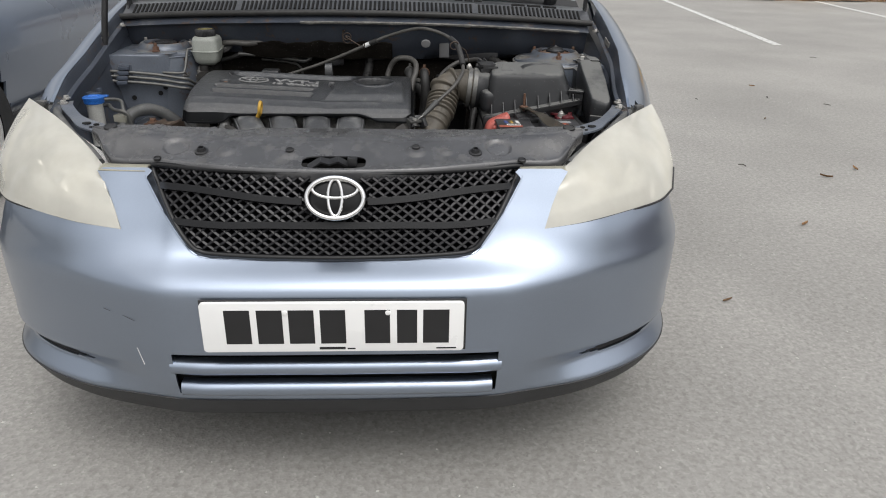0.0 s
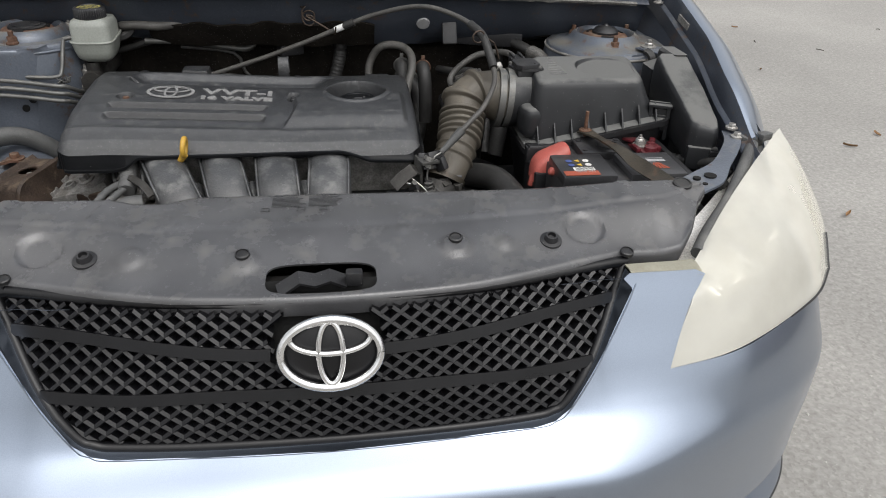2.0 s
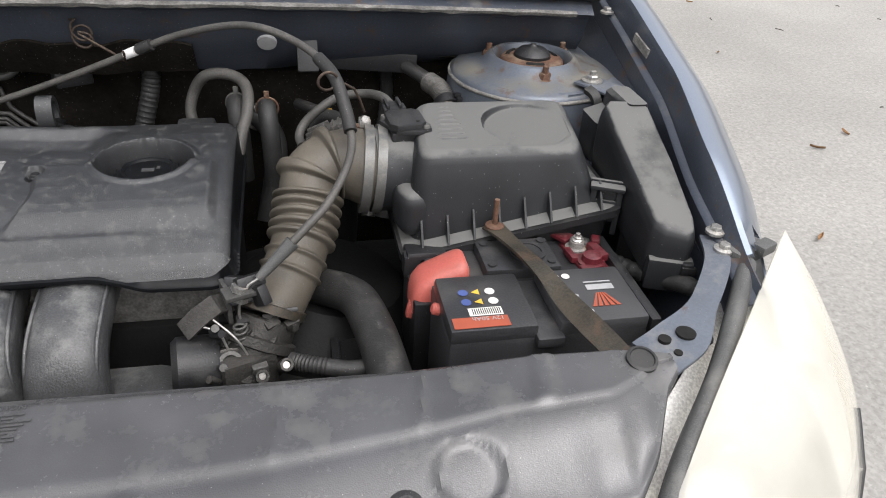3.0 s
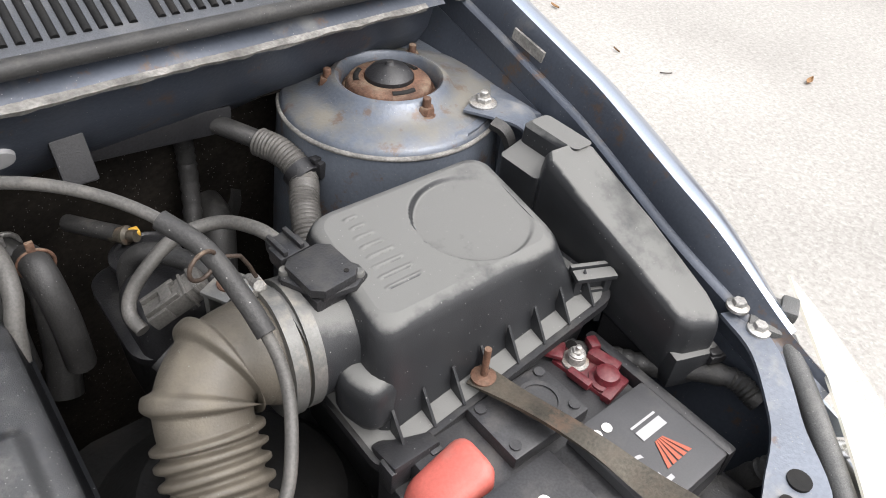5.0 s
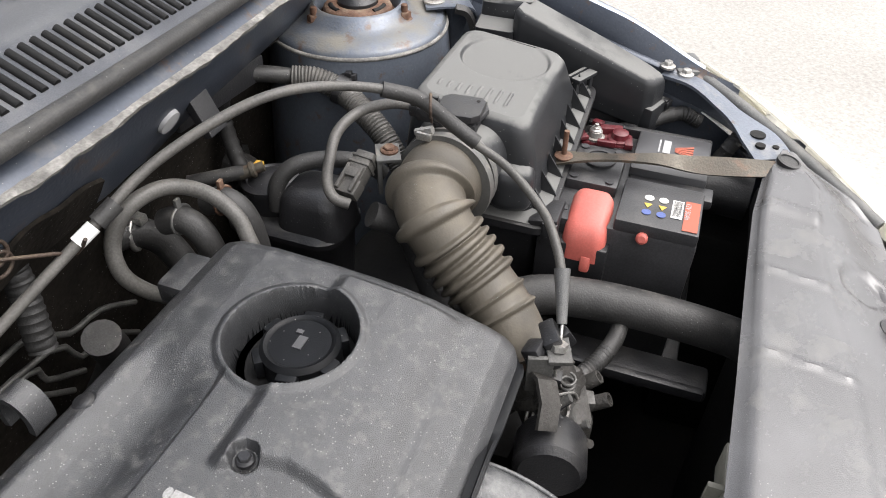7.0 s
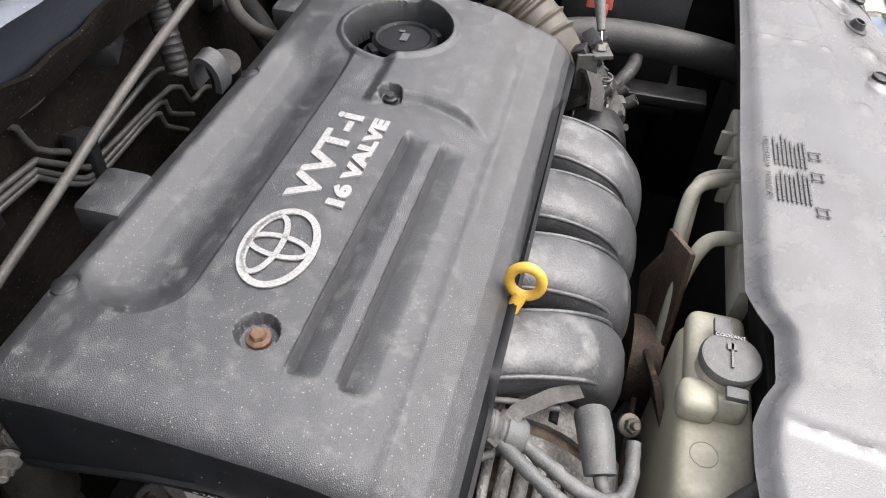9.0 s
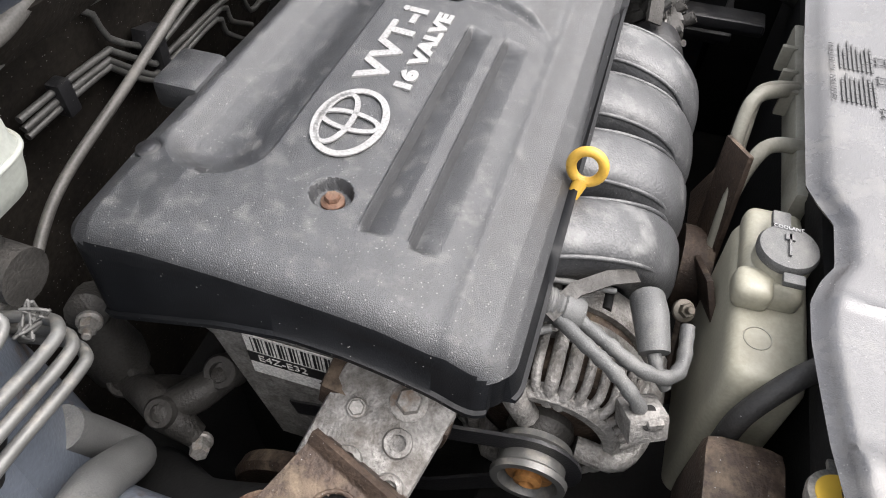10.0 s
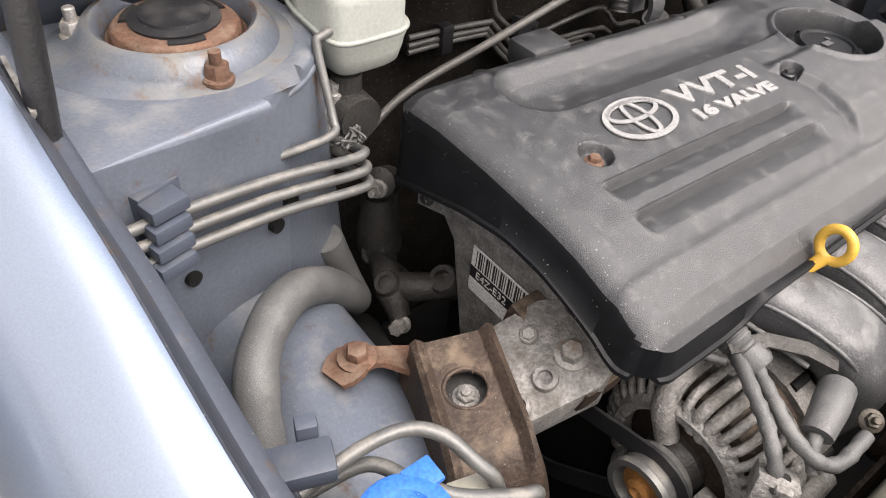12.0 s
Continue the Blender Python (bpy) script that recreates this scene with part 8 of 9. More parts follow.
bolt("bracket_bolt", (0.647, 0.828, 0.838), tab, 0.009, material=STEEL, flange=1.7, tall=0.009, stud=0.006)
bm = bmesh.new()
ribbon(bm, spline([(0.625, 0.790, 0.838), (0.632, 0.775, 0.830), (0.640, 0.765, 0.79)], 5), 0.006, (0, -1, 1), 0.008)
part("rubber_strap", bm, RUBBER, fuse)

# ---- battery ----
bm = bmesh.new()
rbox(bm, (0.466, 0.506, 0.635), (0.206, 0.172, 0.190), 0.006)
battery = part("battery", bm, BATT, car, "black car battery with printed labels")
for x0, x1 in ((0.364, 0.452), (0.474, 0.568)):
    bm = bmesh.new()
    rbox(bm, ((x0 + x1) / 2, 0.466, 0.735), (x1 - x0, 0.090, 0.018), 0.004)
    part("battery_lid", bm, LIDFILM if x0 > 0.46 else BATT, battery)
bm = bmesh.new()
rbox(bm, (0.463, 0.460, 0.728), (0.028, 0.098, 0.012), 0.003)
rbox(bm, (0.466, 0.548, 0.735), (0.085, 0.06, 0.016), 0.003)
for x in (0.432, 0.500):
    for y in (0.528, 0.570):
        rod(bm, (x, y, 0.740), (x, y, 0.745), 0.005, 10)
lathe(bm, [(0.020, 0.742), (0.020, 0.7455), (0.016, 0.7455), (0.016, 0.744), (0.0001, 0.744)], (0.478, 0.548, 0), (0, 0, 1), 28)
part("battery_centre", bm, BATT, battery)
tilt = pose(0.408, 0.466, 0.7446, 0, 0, 180)
for x, y, w, h, m in ((0.004, 0.018, 0.034, 0.012, PAPER), (0.012, 0.034, 0.056, 0.016, ORANGE)):
    bm = bmesh.new()
    slab(bm, [(x - w / 2, y - h / 2), (x + w / 2, y - h / 2), (x + w / 2, y + h / 2), (x - w / 2, y + h / 2)], 0, 0.0004, tilt)
    part("battery_label", bm, m, battery)
for i in range(14):
    bm = bmesh.new()
    slab(bm, [(-0.011 + 0.0021 * i, 0.0135), (-0.0100 + 0.0021 * i, 0.0135), (-0.0100 + 0.0021 * i, 0.0225), (-0.011 + 0.0021 * i, 0.0225)], 0.0004, 0.0007, tilt)
    part("bar_code_line", bm, INK, battery)
for i in range(3):
    for j in range(2):
        c = tilt @ Vector((0.020 - 0.014 * i, -0.010 - 0.016 * j + 0.012, 0))
        bm = bmesh.new()
        lathe(bm, [(0.0052, 0), (0.0052, 0.0005), (0.0036, 0.0005), (0.0036, 0.0004), (0.0001, 0.0004)], c, (0, 0, 1), 3 if i == 1 else 18)
        part("warning_symbol", bm, GOLD if i == 1 else (BLUEINK if i == 0 else PAPER), battery)
part("battery_letters", text_mesh("12V 50Ah", 0.008, tilt @ Matrix.Translation((0.004, 0.029, 0.0006)), 0.0001), PRINT, battery)
tilt2 = pose(0.522, 0.466, 0.7446, 0, 0, 180)
for k in range(5):
    bm = bmesh.new()
    slab(bm, [(-0.0235 + 0.0066 * k, 0.024), (-0.0190 + 0.0066 * k, 0.024), (-0.0120 + 0.0020 * k, 0.002), (-0.0135 + 0.0020 * k, 0.002)], 0, 0.0004, tilt2)
    part("logo_stripe", bm, ORANGE, battery)
for x, y, w, h in ((-0.012, -0.008, 0.030, 0.009), (-0.012, -0.017, 0.030, 0.002), (0.018, 0.030, 0.018, 0.004)):
    bm = bmesh.new()
    slab(bm, [(x - w / 2, y - h / 2), (x + w / 2, y - h / 2), (x + w / 2, y + h / 2), (x - w / 2, y + h / 2)], 0, 0.0004, tilt2)
    part("label_bar", bm, PRINT, battery)
part("battery_letters", text_mesh("3", 0.034, tilt2 @ Matrix.Translation((0.022, 0.012, 0.0004)), 0.0001), PRINT, battery)
for x in (0.008, 0.020):
    bm = bmesh.new()
    lathe(bm, [(0.0045, 0), (0.0045, 0.0005), (0.0001, 0.0005)], tilt2 @ Vector((x + 0.01, -0.030, 0)), (0, 0, 1), 16)
    part("label_dot", bm, PAPER, battery)
bm = bmesh.new()
lathe(bm, [(0.0065, -0.004), (0.0065, 0.004), (0.004, 0.006), (0.0001, 0.006)], (0.362, 0.478, 0.728), (-1, 0, 0.3), 16)
part("vent_plug", bm, RED, battery, "red vent plug")
# terminal cover
bm = bmesh.new()


def cover_slope(drop):
    return lambda x, y: 0.752 + 0.45 * (min(x, 0.400) - 0.400) - drop


loft(bm, [rounded(0.344, 0.406, 0.515, 0.562, 0.010, 0.690), rounded(0.344, 0.407, 0.514, 0.563, 0.012, lambda x, y: 0.722 + 0.30 * (x - 0.40)), rounded(0.346, 0.406, 0.516, 0.562, 0.012, cover_slope(0.010)), rounded(0.350, 0.403, 0.519, 0.559, 0.012, cover_slope(0.003)), rounded(0.356, 0.398, 0.525, 0.553, 0.010, cover_slope(0.0))])
rbox(bm, (0.345, 0.532, 0.688), (0.010, 0.012, 0.020), 0.004, Matrix.Rotation(radians(12), 4, "Y"))
part("terminal_cover", bm, RED, battery, "faded red plastic terminal cover", 50)
bm = bmesh.new()
rbox(bm, (0.548, 0.550, 0.728), (0.034, 0.064, 0.012), 0.004, Matrix.Rotation(radians(8), 4, "Z"))
term = part("battery_terminal", bm, REDWIRE, battery, "battery clamp with red fusible links")
for c, s, t in (((0.530, 0.590, 0.738), (0.020, 0.034, 0.005), 35), ((0.562, 0.548, 0.738), (0.012, 0.030, 0.010), 12), ((0.566, 0.566, 0.742), (0.010, 0.014, 0.008), -20), ((0.545, 0.522, 0.734), (0.026, 0.010, 0.008), 10), ((0.530, 0.548, 0.736), (0.008, 0.024, 0.008), 6)):
    bm = bmesh.new()
    rbox(bm, c, s, 0.002, Matrix.Rotation(radians(t), 4, "Z"))
    part("fusible_link", bm, REDWIRE, term)
for x, y, m, r in ((0.543, 0.565, OLDBOLT, 0.0085), (0.550, 0.534, REDWIRE, 0.0105)):
    bm = bmesh.new()
    lathe(bm, [(r * 1.5, 0.0), (r * 1.5, 0.004), (r * 1.1, 0.005), (r, 0.012), (r * 0.6, 0.014), (0.0001, 0.014)], (x, y, 0.732), (0, 0, 1), 18)
    part("terminal_post", bm, m, term)
bolt("terminal_nut", (0.543, 0.565, 0.744), term, 0.0055, material=STEEL, flange=1.4, tall=0.006, stud=0.004)
# hold-down strap
bm = bmesh.new()
pts = spline([(0.447, 0.596, 0.752), (0.455, 0.560, 0.755), (0.466, 0.520, 0.757), (0.474, 0.480, 0.760), (0.482, 0.440, 0.758), (0.492, 0.400, 0.758), (0.502, 0.350, 0.760)], 5)
ups = [(-0.30 + 0.55 * math.sin(k * 0.21), 0.0, 1) for k in range(len(pts))]
ribbon(bm, pts, [0.0115 - 0.003 * math.exp(-((k - 15) / 5) ** 2) for k in range(len(pts))], ups, 0.003)
strap = part("battery_strap", bm, STRAP, battery, "aged brown metal hold-down strap")
bm = bmesh.new()
rod(bm, (0.449, 0.588, 0.735), (0.449, 0.588, 0.790), 0.0032, 10)
lathe(bm, [(0.011, 0.755), (0.011, 0.757), (0.006, 0.759)], (0.449, 0.588, 0), (0, 0, 1), 16)
part("strap_rod", bm, RUSTY, strap)
bm = bmesh.new()
rbox(bm, (0.466, 0.506, 0.545), (0.25, 0.21, 0.02), 0.008)
rbox(bm, (0.576, 0.50, 0.69), (0.012, 0.16, 0.10), 0.004)
rbox(bm, (0.355, 0.55, 0.66), (0.02, 0.08, 0.10), 0.004)
part("battery_tray", bm, BLACKP, car, "black plastic battery tray")
bm = bmesh.new()
tube(bm, [(0.548, 0.575, 0.735), (0.590, 0.560, 0.715), (0.615, 0.520, 0.72), (0.645, 0.470, 0.735), (0.652, 0.44, 0.725)], 0.010, 12, 14, True, lambda d, r: r * (1 + 0.08 * math.sin(d * 1300)))
part("loom", bm, RUBBER, car)
bm = bmesh.new()
tube(bm, [(0.610, 0.385, 0.745), (0.595, 0.400, 0.72), (0.60, 0.42, 0.66)], 0.010, 12, 14, True, lambda d, r: r * (1 + 0.08 * math.sin(d * 1300)))
part("loom", bm, RUBBER, car)
bm = bmesh.new()
rbox(bm, (0.628, 0.570, 0.71), (0.03, 0.05, 0.10), 0.006, Matrix.Rotation(radians(15), 4, "Z"))
part("relay_block", bm, BLACKP, car)

# ---- radiator, fan shroud and coolant bottle ----
bm = bmesh.new()
rbox(bm, (0, 0.330, 0.48), (0.80, 0.030, 0.46), 0.006)
part("radiator", bm, DARK, car, "dark radiator core")
bm = bmesh.new()
rbox(bm, (0.0, 0.345, 0.700), (1.06, 0.03, 0.035), 0.006)
part("upper_crossmember", bm, DARK, car)
bm = bmesh.new()
for x in (0.10, 0.055, 0.02):
    rbox(bm, (x, 0.374, 0.682), (0.006, 0.016, 0.03), 0.002)
rbox(bm, (0.01, 0.362, 0.676), (0.28, 0.016, 0.040), 0.005)
shroud = part("fan_shroud", bm, SHROUD, car, "dusty cream plastic fan shroud")
for pts in ([(-0.075, 0.412, 0.58), (-0.045, 0.414, 0.640), (-0.012, 0.412, 0.684), (0.004, 0.404, 0.694), (0.016, 0.388, 0.695), (0.030, 0.366, 0.690)],
            [(-0.055, 0.408, 0.60), (-0.020, 0.408, 0.655), (0.012, 0.404, 0.684), (0.024, 0.392, 0.692), (0.036, 0.366, 0.690)],
            [(-0.125, 0.413, 0.59), (-0.100, 0.412, 0.650), (-0.080, 0.402, 0.686), (-0.066, 0.386, 0.694), (-0.060, 0.350, 0.692)]):
    bm = bmesh.new()
    tube(bm, pts, 0.0072, 12, 6)
    part("shroud_loop", bm, SHROUD, shroud)
bm = bmesh.new()
lathe(bm, [(0.045, 0.0), (0.045, 0.03), (0.0001, 0.032)], (-0.12, 0.41, 0.56), (0, 1, 0), 24)
fan = part("cooling_fan", bm, RUSTDARK, car)
for k in range(5):
    a = 2 * math.pi * k / 5
    bm = bmesh.new()
    rbox(bm, (-0.12 + 0.07 * math.cos(a), 0.418, 0.56 + 0.07 * math.sin(a)), (0.14, 0.006, 0.05), 0.002, Matrix.Rotation(-a, 4, "Y") @ Matrix.Rotation(radians(20), 4, "X"))
    part("fan_blade", bm, RUSTDARK, fan)
seat(0.014, 0.007, 0.012)
bm = bmesh.new()
loft(bm, [rounded(-0.345, -0.178, 0.352, 0.408, 0.014, 0.48), rounded(-0.345, -0.178, 0.352, 0.410, 0.014, 0.665), rounded(-0.340, -0.182, 0.354, 0.407, 0.012, 0.677), rounded(-0.336, -0.187, 0.358, 0.402, 0.010, 0.680)])
rbox(bm, (-0.228, 0.384, 0.684), (0.095, 0.046, 0.026), 0.012, None, 4)
rbox(bm, (-0.266, 0.398, 0.688), (0.030, 0.030, 0.026), 0.011, None, 4)
lathe(bm, [(0.022, 0.67), (0.022, 0.705), (0.020, 0.708)], (-0.240, 0.380, 0), (0, 0, 1), 24)
tank = part("coolant_bottle", bm, CREAM, car, "milky white coolant bottle with a dark cap", 50)
bm = bmesh.new()
lathe(bm, [(0.0205, 0.705), (0.0225, 0.707), (0.0230, 0.712), (0.0215, 0.715), (0.018, 0.7155), (0.0001, 0.7155)], (-0.240, 0.380, 0), (0, 0, 1), 36)
rbox(bm, (-0.210, 0.385, 0.711), (0.016, 0.014, 0.006), 0.002)
rbox(bm, (-0.270, 0.376, 0.711), (0.010, 0.016, 0.006), 0.002)
tcap = part("coolant_cap", bm, GREYP, tank, "dark grey coolant cap with raised arrows")
for c, s in (((-0.240, 0.380, 0.7165), (0.022, 0.0018, 0.002)), ((-0.232, 0.380, 0.7165), (0.006, 0.007, 0.002))):
    bm = bmesh.new()
    rbox(bm, c, s, 0.0)
    part("cap_mark", bm, SLAM, tcap)
part("cap_letters", text_mesh("COOLANT", 0.0046, pose(-0.222, 0.381, 0.7163, 0, 0, -90) @ Matrix.Translation((0, 0.0, 0)), 0.0003), PRINT, tcap)
bm = bmesh.new()
tube(bm, [(-0.305 + 0.010 * math.cos(a), 0.390 + 0.010 * math.sin(a), 0.6802) for a in span(0, 2 * math.pi, 24)], 0.0005, 10, 1, False)
part("bottle_mark", bm, SHROUD, tank)
bm = bmesh.new()
tube(bm, [(-0.330, 0.352, 0.700), (-0.345, 0.372, 0.690), (-0.360, 0.392, 0.660), (-0.362, 0.395, 0.62)], 0.0085, 10, 6)
part("overflow_hose", bm, RUBBER, car)
bm = bmesh.new()
rbox(bm, (-0.405, 0.385, 0.60), (0.07, 0.06, 0.10), 0.014)
part("horn", bm, RUSTDARK, car, "reddish brown horn unit")
seat()
# radiator cap with its yellow notice
rc = pose(-0.418, 0.358, 0.728, 0, 12, 0) @ Matrix.Diagonal((0.85, 0.85, 0.85, 1))
bm = bmesh.new()
lathe(bm, [(0.0192, -0.010), (0.0207, -0.003), (0.020, 0.0), (0.0001, 0.0)], rc.translation, rc.to_3x3() @ Vector((0, 0, 1)), 32)
rbox(bm, rc @ Vector((0.028, 0, -0.005)), (0.015, 0.012, 0.005), 0.002, rc.to_3x3().to_4x4())
rbox(bm, rc @ Vector((-0.028, 0, -0.005)), (0.015, 0.012, 0.005), 0.002, rc.to_3x3().to_4x4())
radcap = part("radiator_cap", bm, STEEL, car, "steel radiator cap with a yellow notice")
bm = bmesh.new()
lathe(bm, [(0.0160, 0.0), (0.0160, 0.0006), (0.0001, 0.0006)], rc.translation, rc.to_3x3() @ Vector((0, 0, 1)), 32)
disc = part("cap_notice", bm, GOLD, radcap)
part("cap_letters", text_mesh("CAUTION", 0.0085, rc @ Matrix.Translation((0.002, -0.002, 0.0008)), 0.0001), INK, disc)

# ---- setting: car park ----
bm = bmesh.new()
near = span(-6, 14, 20)
R = [-400, -120, -40, -15] + near + [30, 80, 200, 400]
sheet(bm, lambda x, y: Vector((x, y, 0)), R, R)
tagged(part("ground", bm, ASPHALT), "worn pale grey asphalt of a car park", "ground", kind="structure")


def stripe(a, b, w=0.05):
    bm = bmesh.new()
    ribbon(bm, [Vector(a), Vector(a).lerp(Vector(b), 0.5), Vector(b)], w, (0, 0, 1), 0.004)
    return tagged(part("bay_line", bm, LINE), "worn white painted parking bay line", "road marking", "bay lines", "structure")


stripe((4.915, 12.70, 0), (4.393, 7.02, 0))
stripe((7.90, 12.70, 0), (7.50, 8.3, 0))
bm = bmesh.new()
sheet(bm, lambda x, y: Vector((x, y, 0.01 + 0.10 * ease((y - 12.8) / 0.8) + 0.04 * noise.noise(Vector((x * 2, y * 2, 0))))), span(-6, 22, 140), span(12.75, 20, 40))
tagged(part("verge", bm, MULCH), "bank of brown leaf mulch at the edge of the car park", "verge", kind="structure")
rng = random.Random(7)
bm = bmesh.new()
for k in range(2600):
    x, y = rng.uniform(1.5, 14), 12.7 + abs(rng.gauss(0, 0.9))
    z = 0.015 + 0.10 * ease((y - 12.8) / 0.8) + 0.02
    m = pose(x, y, z, rng.uniform(-50, 50), rng.uniform(-50, 50), rng.uniform(0, 360))
    s = rng.uniform(0.02, 0.05)
    vs = [bm.verts.new(m @ Vector(p)) for p in ((-s, 0, 0), (0, -s * 0.45, s * 0.1), (s, 0, 0.0), (0, s * 0.45, s * 0.1))]
    bm.faces.new(vs)
tagged(part("leaf_litter", bm, LITTER), "scattered dry brown leaves on the bank", "leaf litter", kind="stuff")
# grit bin
bm = bmesh.new()
loft(bm, [rounded(7.25, 8.55, 13.1, 13.75, 0.06, 0.02), rounded(7.18, 8.62, 13.05, 13.8, 0.06, 0.62), rounded(7.14, 8.66, 13.0, 13.85, 0.06, 0.64), rounded(7.14, 8.66, 13.0, 13.85, 0.06, 0.70), rounded(7.4, 8.4, 13.2, 13.6, 0.10, 0.86)])
tagged(part("grit_bin", bm, BINYELLOW), "yellow plastic grit bin on the bank", "grit bin")
# leaves, twigs and pale grit on the asphalt
for k, (x, y) in enumerate(((1.261, 0.906), (2.60, 2.40), (2.36, 2.26), (2.61, 3.51), (3.02, 4.63), (2.99, 1.36), (2.50, 1.95), (3.9, 3.0), (1.9, 1.6), (1.75, 0.3))):
    bm = bmesh.new()
    m = pose(x, y, 0.006, 6, -5, 70 * k + 20)
    s = 0.020 + 0.006 * (k % 3)
    leaf_w = 0.35 if k % 2 else 0.2
    sheet(bm, lambda u, v: m @ Vector((s * u, s * leaf_w * v * (1 - u * u), 0.25 * s * v * v + 0.15 * s * u * u)), span(-1, 1, 8), span(-1, 1, 4), None, 0.0006)
    tagged(part("fallen_leaf", bm, LITTER), "curled dry brown leaf on the asphalt", "leaf", "fallen leaves")
for k in range(14):
    bm = bmesh.new()
    x, y = rng.uniform(1.1, 4.5), rng.uniform(-0.3, 6.5)
    a = rng.uniform(0, 6.28)
    ln = rng.uniform(0.02, 0.06)
    tube(bm, [(x, y, 0.003), (x + ln * 0.5 * math.cos(a), y + ln * 0.5 * math.sin(a), 0.006), (x + ln * math.cos(a + 0.4), y + ln * math.sin(a + 0.4), 0.003)], 0.0022, 5, 3)
    tagged(part("twig", bm, TWIG), "small dark twig lying on the asphalt", "twig", "twigs")
bm = bmesh.new()
for k in range(2600):
    x, y = rng.uniform(-1.6, 5.0), rng.uniform(-1.2, 6.0)
    s = rng.uniform(0.0015, 0.005)
    m = pose(x, y, s * 0.3, 0, 0, rng.uniform(0, 360)) @ Matrix.Diagonal((s * rng.uniform(0.7, 1.4), s, s * 0.6, 1))
    bmesh_v = [bm.verts.new(m @ Vector(p)) for p in ((1, 0, 0), (0, 1, 0), (-1, 0, 0), (0, -1, 0), (0, 0, 1))]
    for q in range(4):
        bm.faces.new((bmesh_v[q], bmesh_v[(q + 1) % 4], bmesh_v[4]))
tagged(part("loose_grit", bm, STONE), "pale loose grit on the asphalt", "grit", kind="stuff")


# ---- parked cars ----
def alloy_wheel(parent, at, out):
    """A wheel with a five-spoke silver alloy rim; out: the side that shows."""
    o = Vector(out)
    bm = bmesh.new()
    lathe(bm, [(0.225, 0.08), (0.245, 0.098), (0.30, 0.100), (0.318, 0.085), (0.322, 0.06), (0.322, -0.08), (0.30, -0.1), (0.22, -0.1)], at, o, 56, caps=False)
    tyre = part("wheel", bm, TYRE, parent)
    bm = bmesh.new()
    lathe(bm, [(0.225, -0.09), (0.228, 0.085), (0.222, 0.093), (0.208, 0.090), (0.200, 0.05), (0.195, -0.06)], at, o, 56, caps=False)
    rim = part("rim", bm, ALLOY, tyre, "silver alloy rim")
    turn = Matrix.Translation(at) @ o.to_track_quat("Z", "Y").to_matrix().to_4x4()
    for k in range(5):
        bm = bmesh.new()
        m = turn @ Matrix.Rotation(radians(72 * k + 16), 4, "Z")
        slab(bm, [(0.03, -0.035), (0.10, -0.050), (0.212, -0.075), (0.218, -0.035), (0.13, -0.012), (0.13, 0.012), (0.218, 0.035), (0.212, 0.075), (0.10, 0.050), (0.03, 0.035)], 0.045, 0.078, m, 0.008)
        part("spoke", bm, ALLOY, tyre)
        bm = bmesh.new()
        a = radians(72 * k + 52)
        lathe(bm, [(0.013, 0.07), (0.013, 0.082), (0.008, 0.082), (0.0001, 0.074)], turn @ Vector((0.058 * math.cos(a), 0.058 * math.sin(a), 0)), o, 12)
        part("wheel_bolt", bm, DARK, tyre)
    bm = bmesh.new()
    lathe(bm, [(0.080, 0.05), (0.075, 0.078), (0.040, 0.082), (0.034, 0.088), (0.0001, 0.090)], at, o, 32)
    part("hub_cap", bm, ALLOY, tyre)
    bm = bmesh.new()
    lathe(bm, [(0.19, -0.02), (0.19, 0.0), (0.0001, 0.0)], at, o, 40)
    part("brake_disc", bm, DARK, tyre)


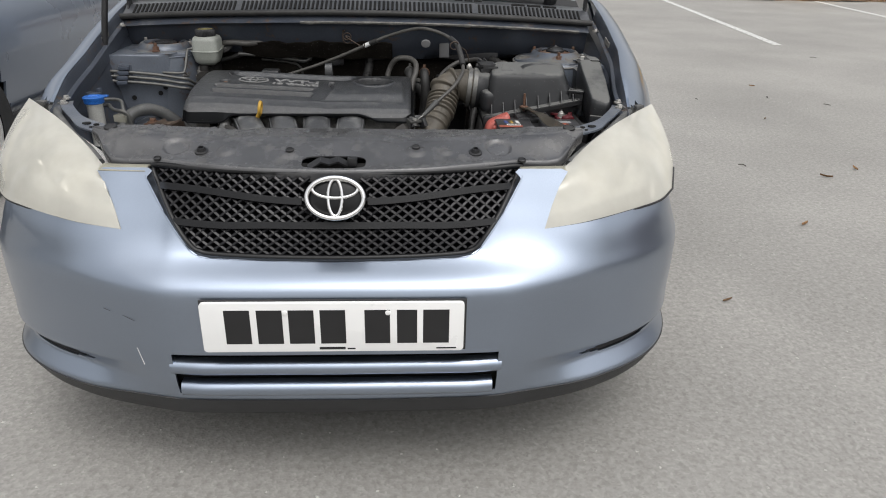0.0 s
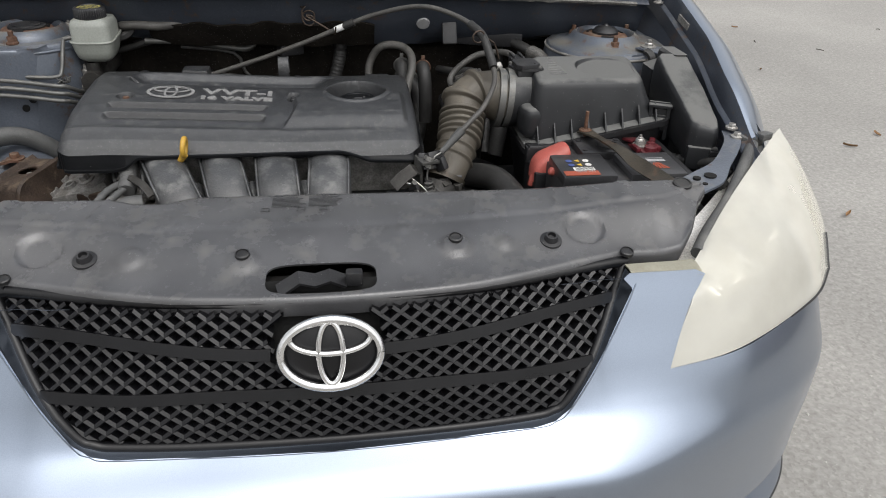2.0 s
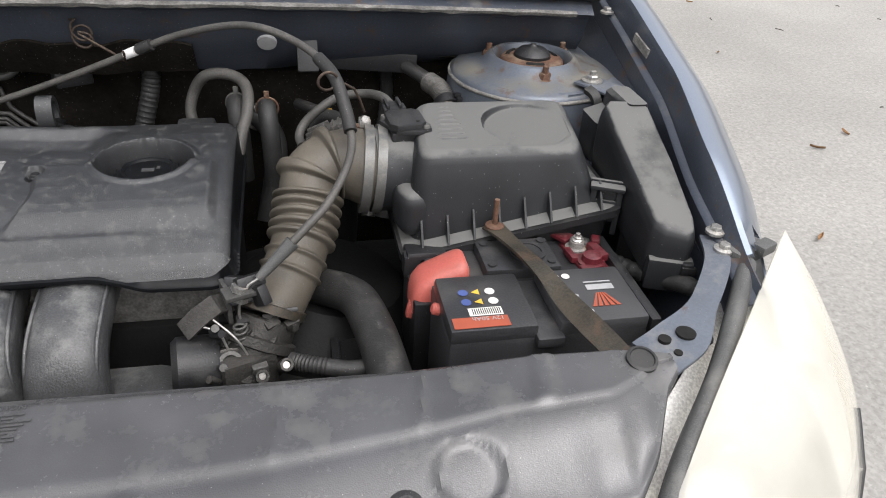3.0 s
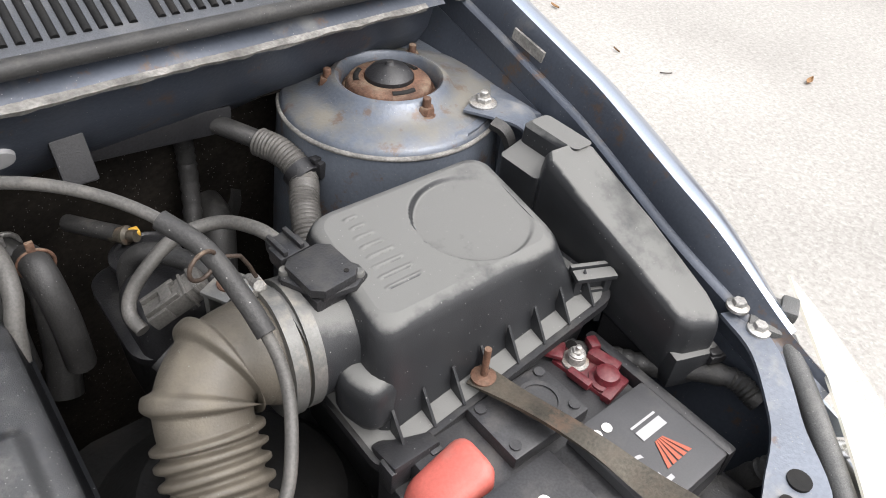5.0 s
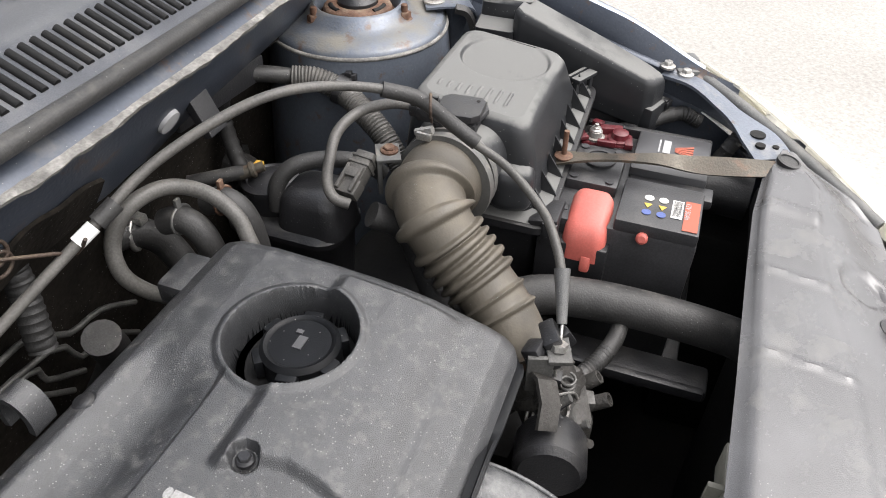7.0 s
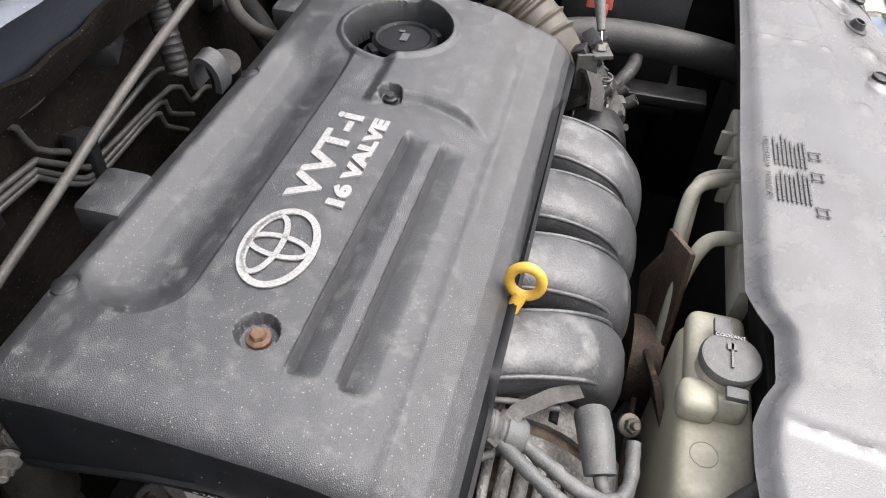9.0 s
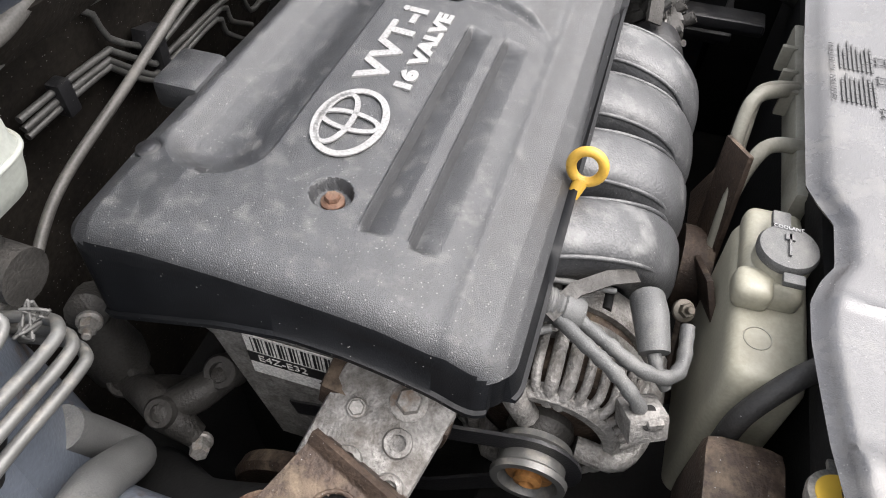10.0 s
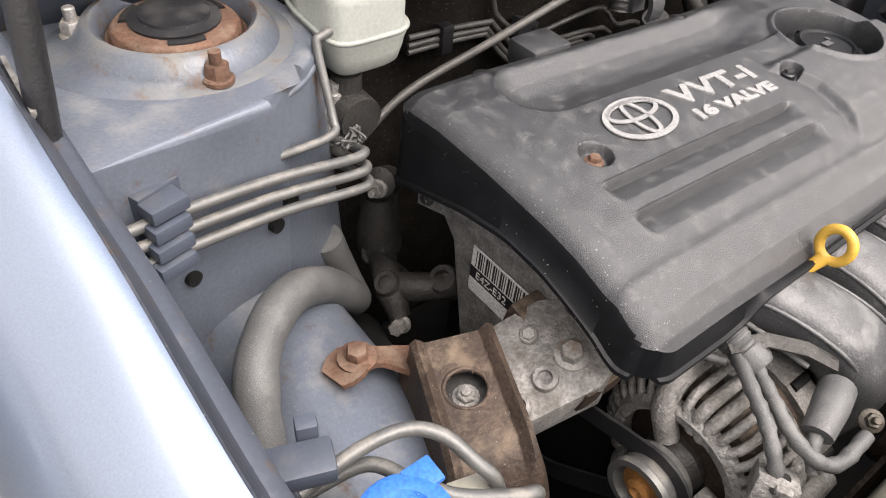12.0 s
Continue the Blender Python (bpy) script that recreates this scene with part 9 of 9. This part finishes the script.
def parked_car(base, turn, paint, label, alloys):
    """A plain hatchback, 4.2 m long; turn in degrees, its nose towards its own -y."""
    ob = thing("parked_car", (0, 0, 0), label, "car", "parked cars")
    bm = bmesh.new()
    prof = [(0.0, 0.30, 0.62), (0.06, 0.28, 0.72), (0.5, 0.27, 0.82), (0.95, 0.27, 0.92), (1.55, 0.26, 1.28), (1.95, 0.26, 1.44), (2.9, 0.26, 1.44), (3.6, 0.27, 1.26), (4.0, 0.30, 0.98), (4.15, 0.36, 0.72)]

    def body(k, j):
        y, low, top = prof[int(j)]
        waist = min(top, 0.94)
        rows = [(0.74, low), (0.82, low + 0.06), (0.85, 0.48), (0.87, 0.62), (0.85, min(0.80, top - 0.02)), (0.80, waist), (0.80 - 0.24 * (top - waist) / 0.5, waist + (top - waist) * 0.9), (0.45, top), (0.0, top + 0.01)]
        x, z = rows[int(k)] if int(k) < 9 else rows[16 - int(k)]
        pinch = 0.72 if int(j) in (0, 9) else (0.86 if int(j) in (1, 8) else 1.0)
        return Vector((x * pinch * (1 if int(k) < 9 else -1), y - 2.07, z))


    def skin_of(k, j):
        a, b = int(j), min(int(j) + 1, 9)
        return body(k, a).lerp(body(k, b), j - a)

    rows = []
    for (ya, *_), (yb, *_), j in zip(prof, prof[1:], range(9)):
        n = max(1, round((yb - ya) / 0.04))
        rows += [j + q / n for q in range(n)]
    fine_k = [0, 0.25, 0.5, 0.75, 1, 1.25, 1.5, 1.75, 2, 2.25, 2.5, 2.75, 3, 3.5, 4, 5, 6, 7, 8]
    ks = fine_k + [16 - q for q in fine_k[::-1][1:]]

    def blend(k, j):
        a, b = int(k), min(int(k) + 1, 16)
        return skin_of(a, j).lerp(skin_of(b, j), k - a)
    sheet(bm, blend, ks, rows + [9], lambda k, j: abs(blend(k, j).x) < 0.6 or min(math.hypot(blend(k, j).y + 1.30, blend(k, j).z - 0.32), math.hypot(blend(k, j).y - 1.30, blend(k, j).z - 0.32)) > 0.365, 0.012)
    part("body", bm, paint, ob, "", 60)
    bm = bmesh.new()
    rbox(bm, (0, 0, 0.26), (1.45, 3.3, 0.10), 0.02)
    part("floor_pan", bm, DARK, ob)
    for sgn in (1, -1):
        bm = bmesh.new()
        rbox(bm, (sgn * 0.865, 0.05, 0.30), (0.03, 2.2, 0.05), 0.01)
        part("sill", bm, TRIM, ob)
        for y0, y1 in ((-0.62, 0.32), (0.36, 1.25)):
            bm = bmesh.new()
            slab(bm, [(y0 + 0.14, 0.955), (y1, 0.955), (y1 - 0.10, 1.36), (y0 + 0.36, 1.33)] if y0 < 0 else [(y0, 0.955), (y1 - 0.05, 0.955), (y1 - 0.30, 1.34), (y0, 1.36)], -0.004, 0.0, Matrix(((0, 0, sgn * 1.0, sgn * 0.802), (1, 0, 0, 0), (0, 1, 0, 0), (0, 0, 0, 1))) @ Matrix(((1, 0, 0, 0), (0, 1, 0, 0), (0, -0.53, 1, 0.53 * 0.94), (0, 0, 0, 1))))
            part("side_window", bm, GRILLE, ob)
        for y in (-1.30, 1.30):
            # near-black disc paints the shade inside the arch
            bm = bmesh.new()
            lathe(bm, [(0.36, -0.2), (0.36, 0.0), (0.0001, 0.0)], (sgn * 0.66, y, 0.325), (sgn, 0, 0), 40)
            part("wheel_arch", bm, DARK, ob)
            if alloys:
                alloy_wheel(ob, (sgn * 0.79, y, 0.322), (sgn, 0, 0))
            else:
                bm = bmesh.new()
                lathe(bm, [(0.20, 0.09), (0.29, 0.095), (0.31, 0.06), (0.31, -0.06), (0.29, -0.09), (0.2, -0.09)], (sgn * 0.79, y, 0.31), (sgn, 0, 0), 40, caps=False)
                tyre = part("wheel", bm, TYRE, ob)
                bm = bmesh.new()
                lathe(bm, [(0.20, 0.0), (0.20, 0.085), (0.05, 0.07), (0.0001, 0.075)], (sgn * 0.79, y, 0.31), (sgn, 0, 0), 32)
                part("rim", bm, ALLOY, tyre)
    ob.matrix_basis = Matrix.Translation(base) @ Matrix.Rotation(radians(turn), 4, "Z")
    return ob


parked_car((5.48, -0.45, 0), 0, FARPAINT, "dark maroon hatchback on silver alloy wheels", True)
parked_car((-2.62, 3.2, 0), 0, GREYPAINT, "blue-grey hatchback parked alongside", False)
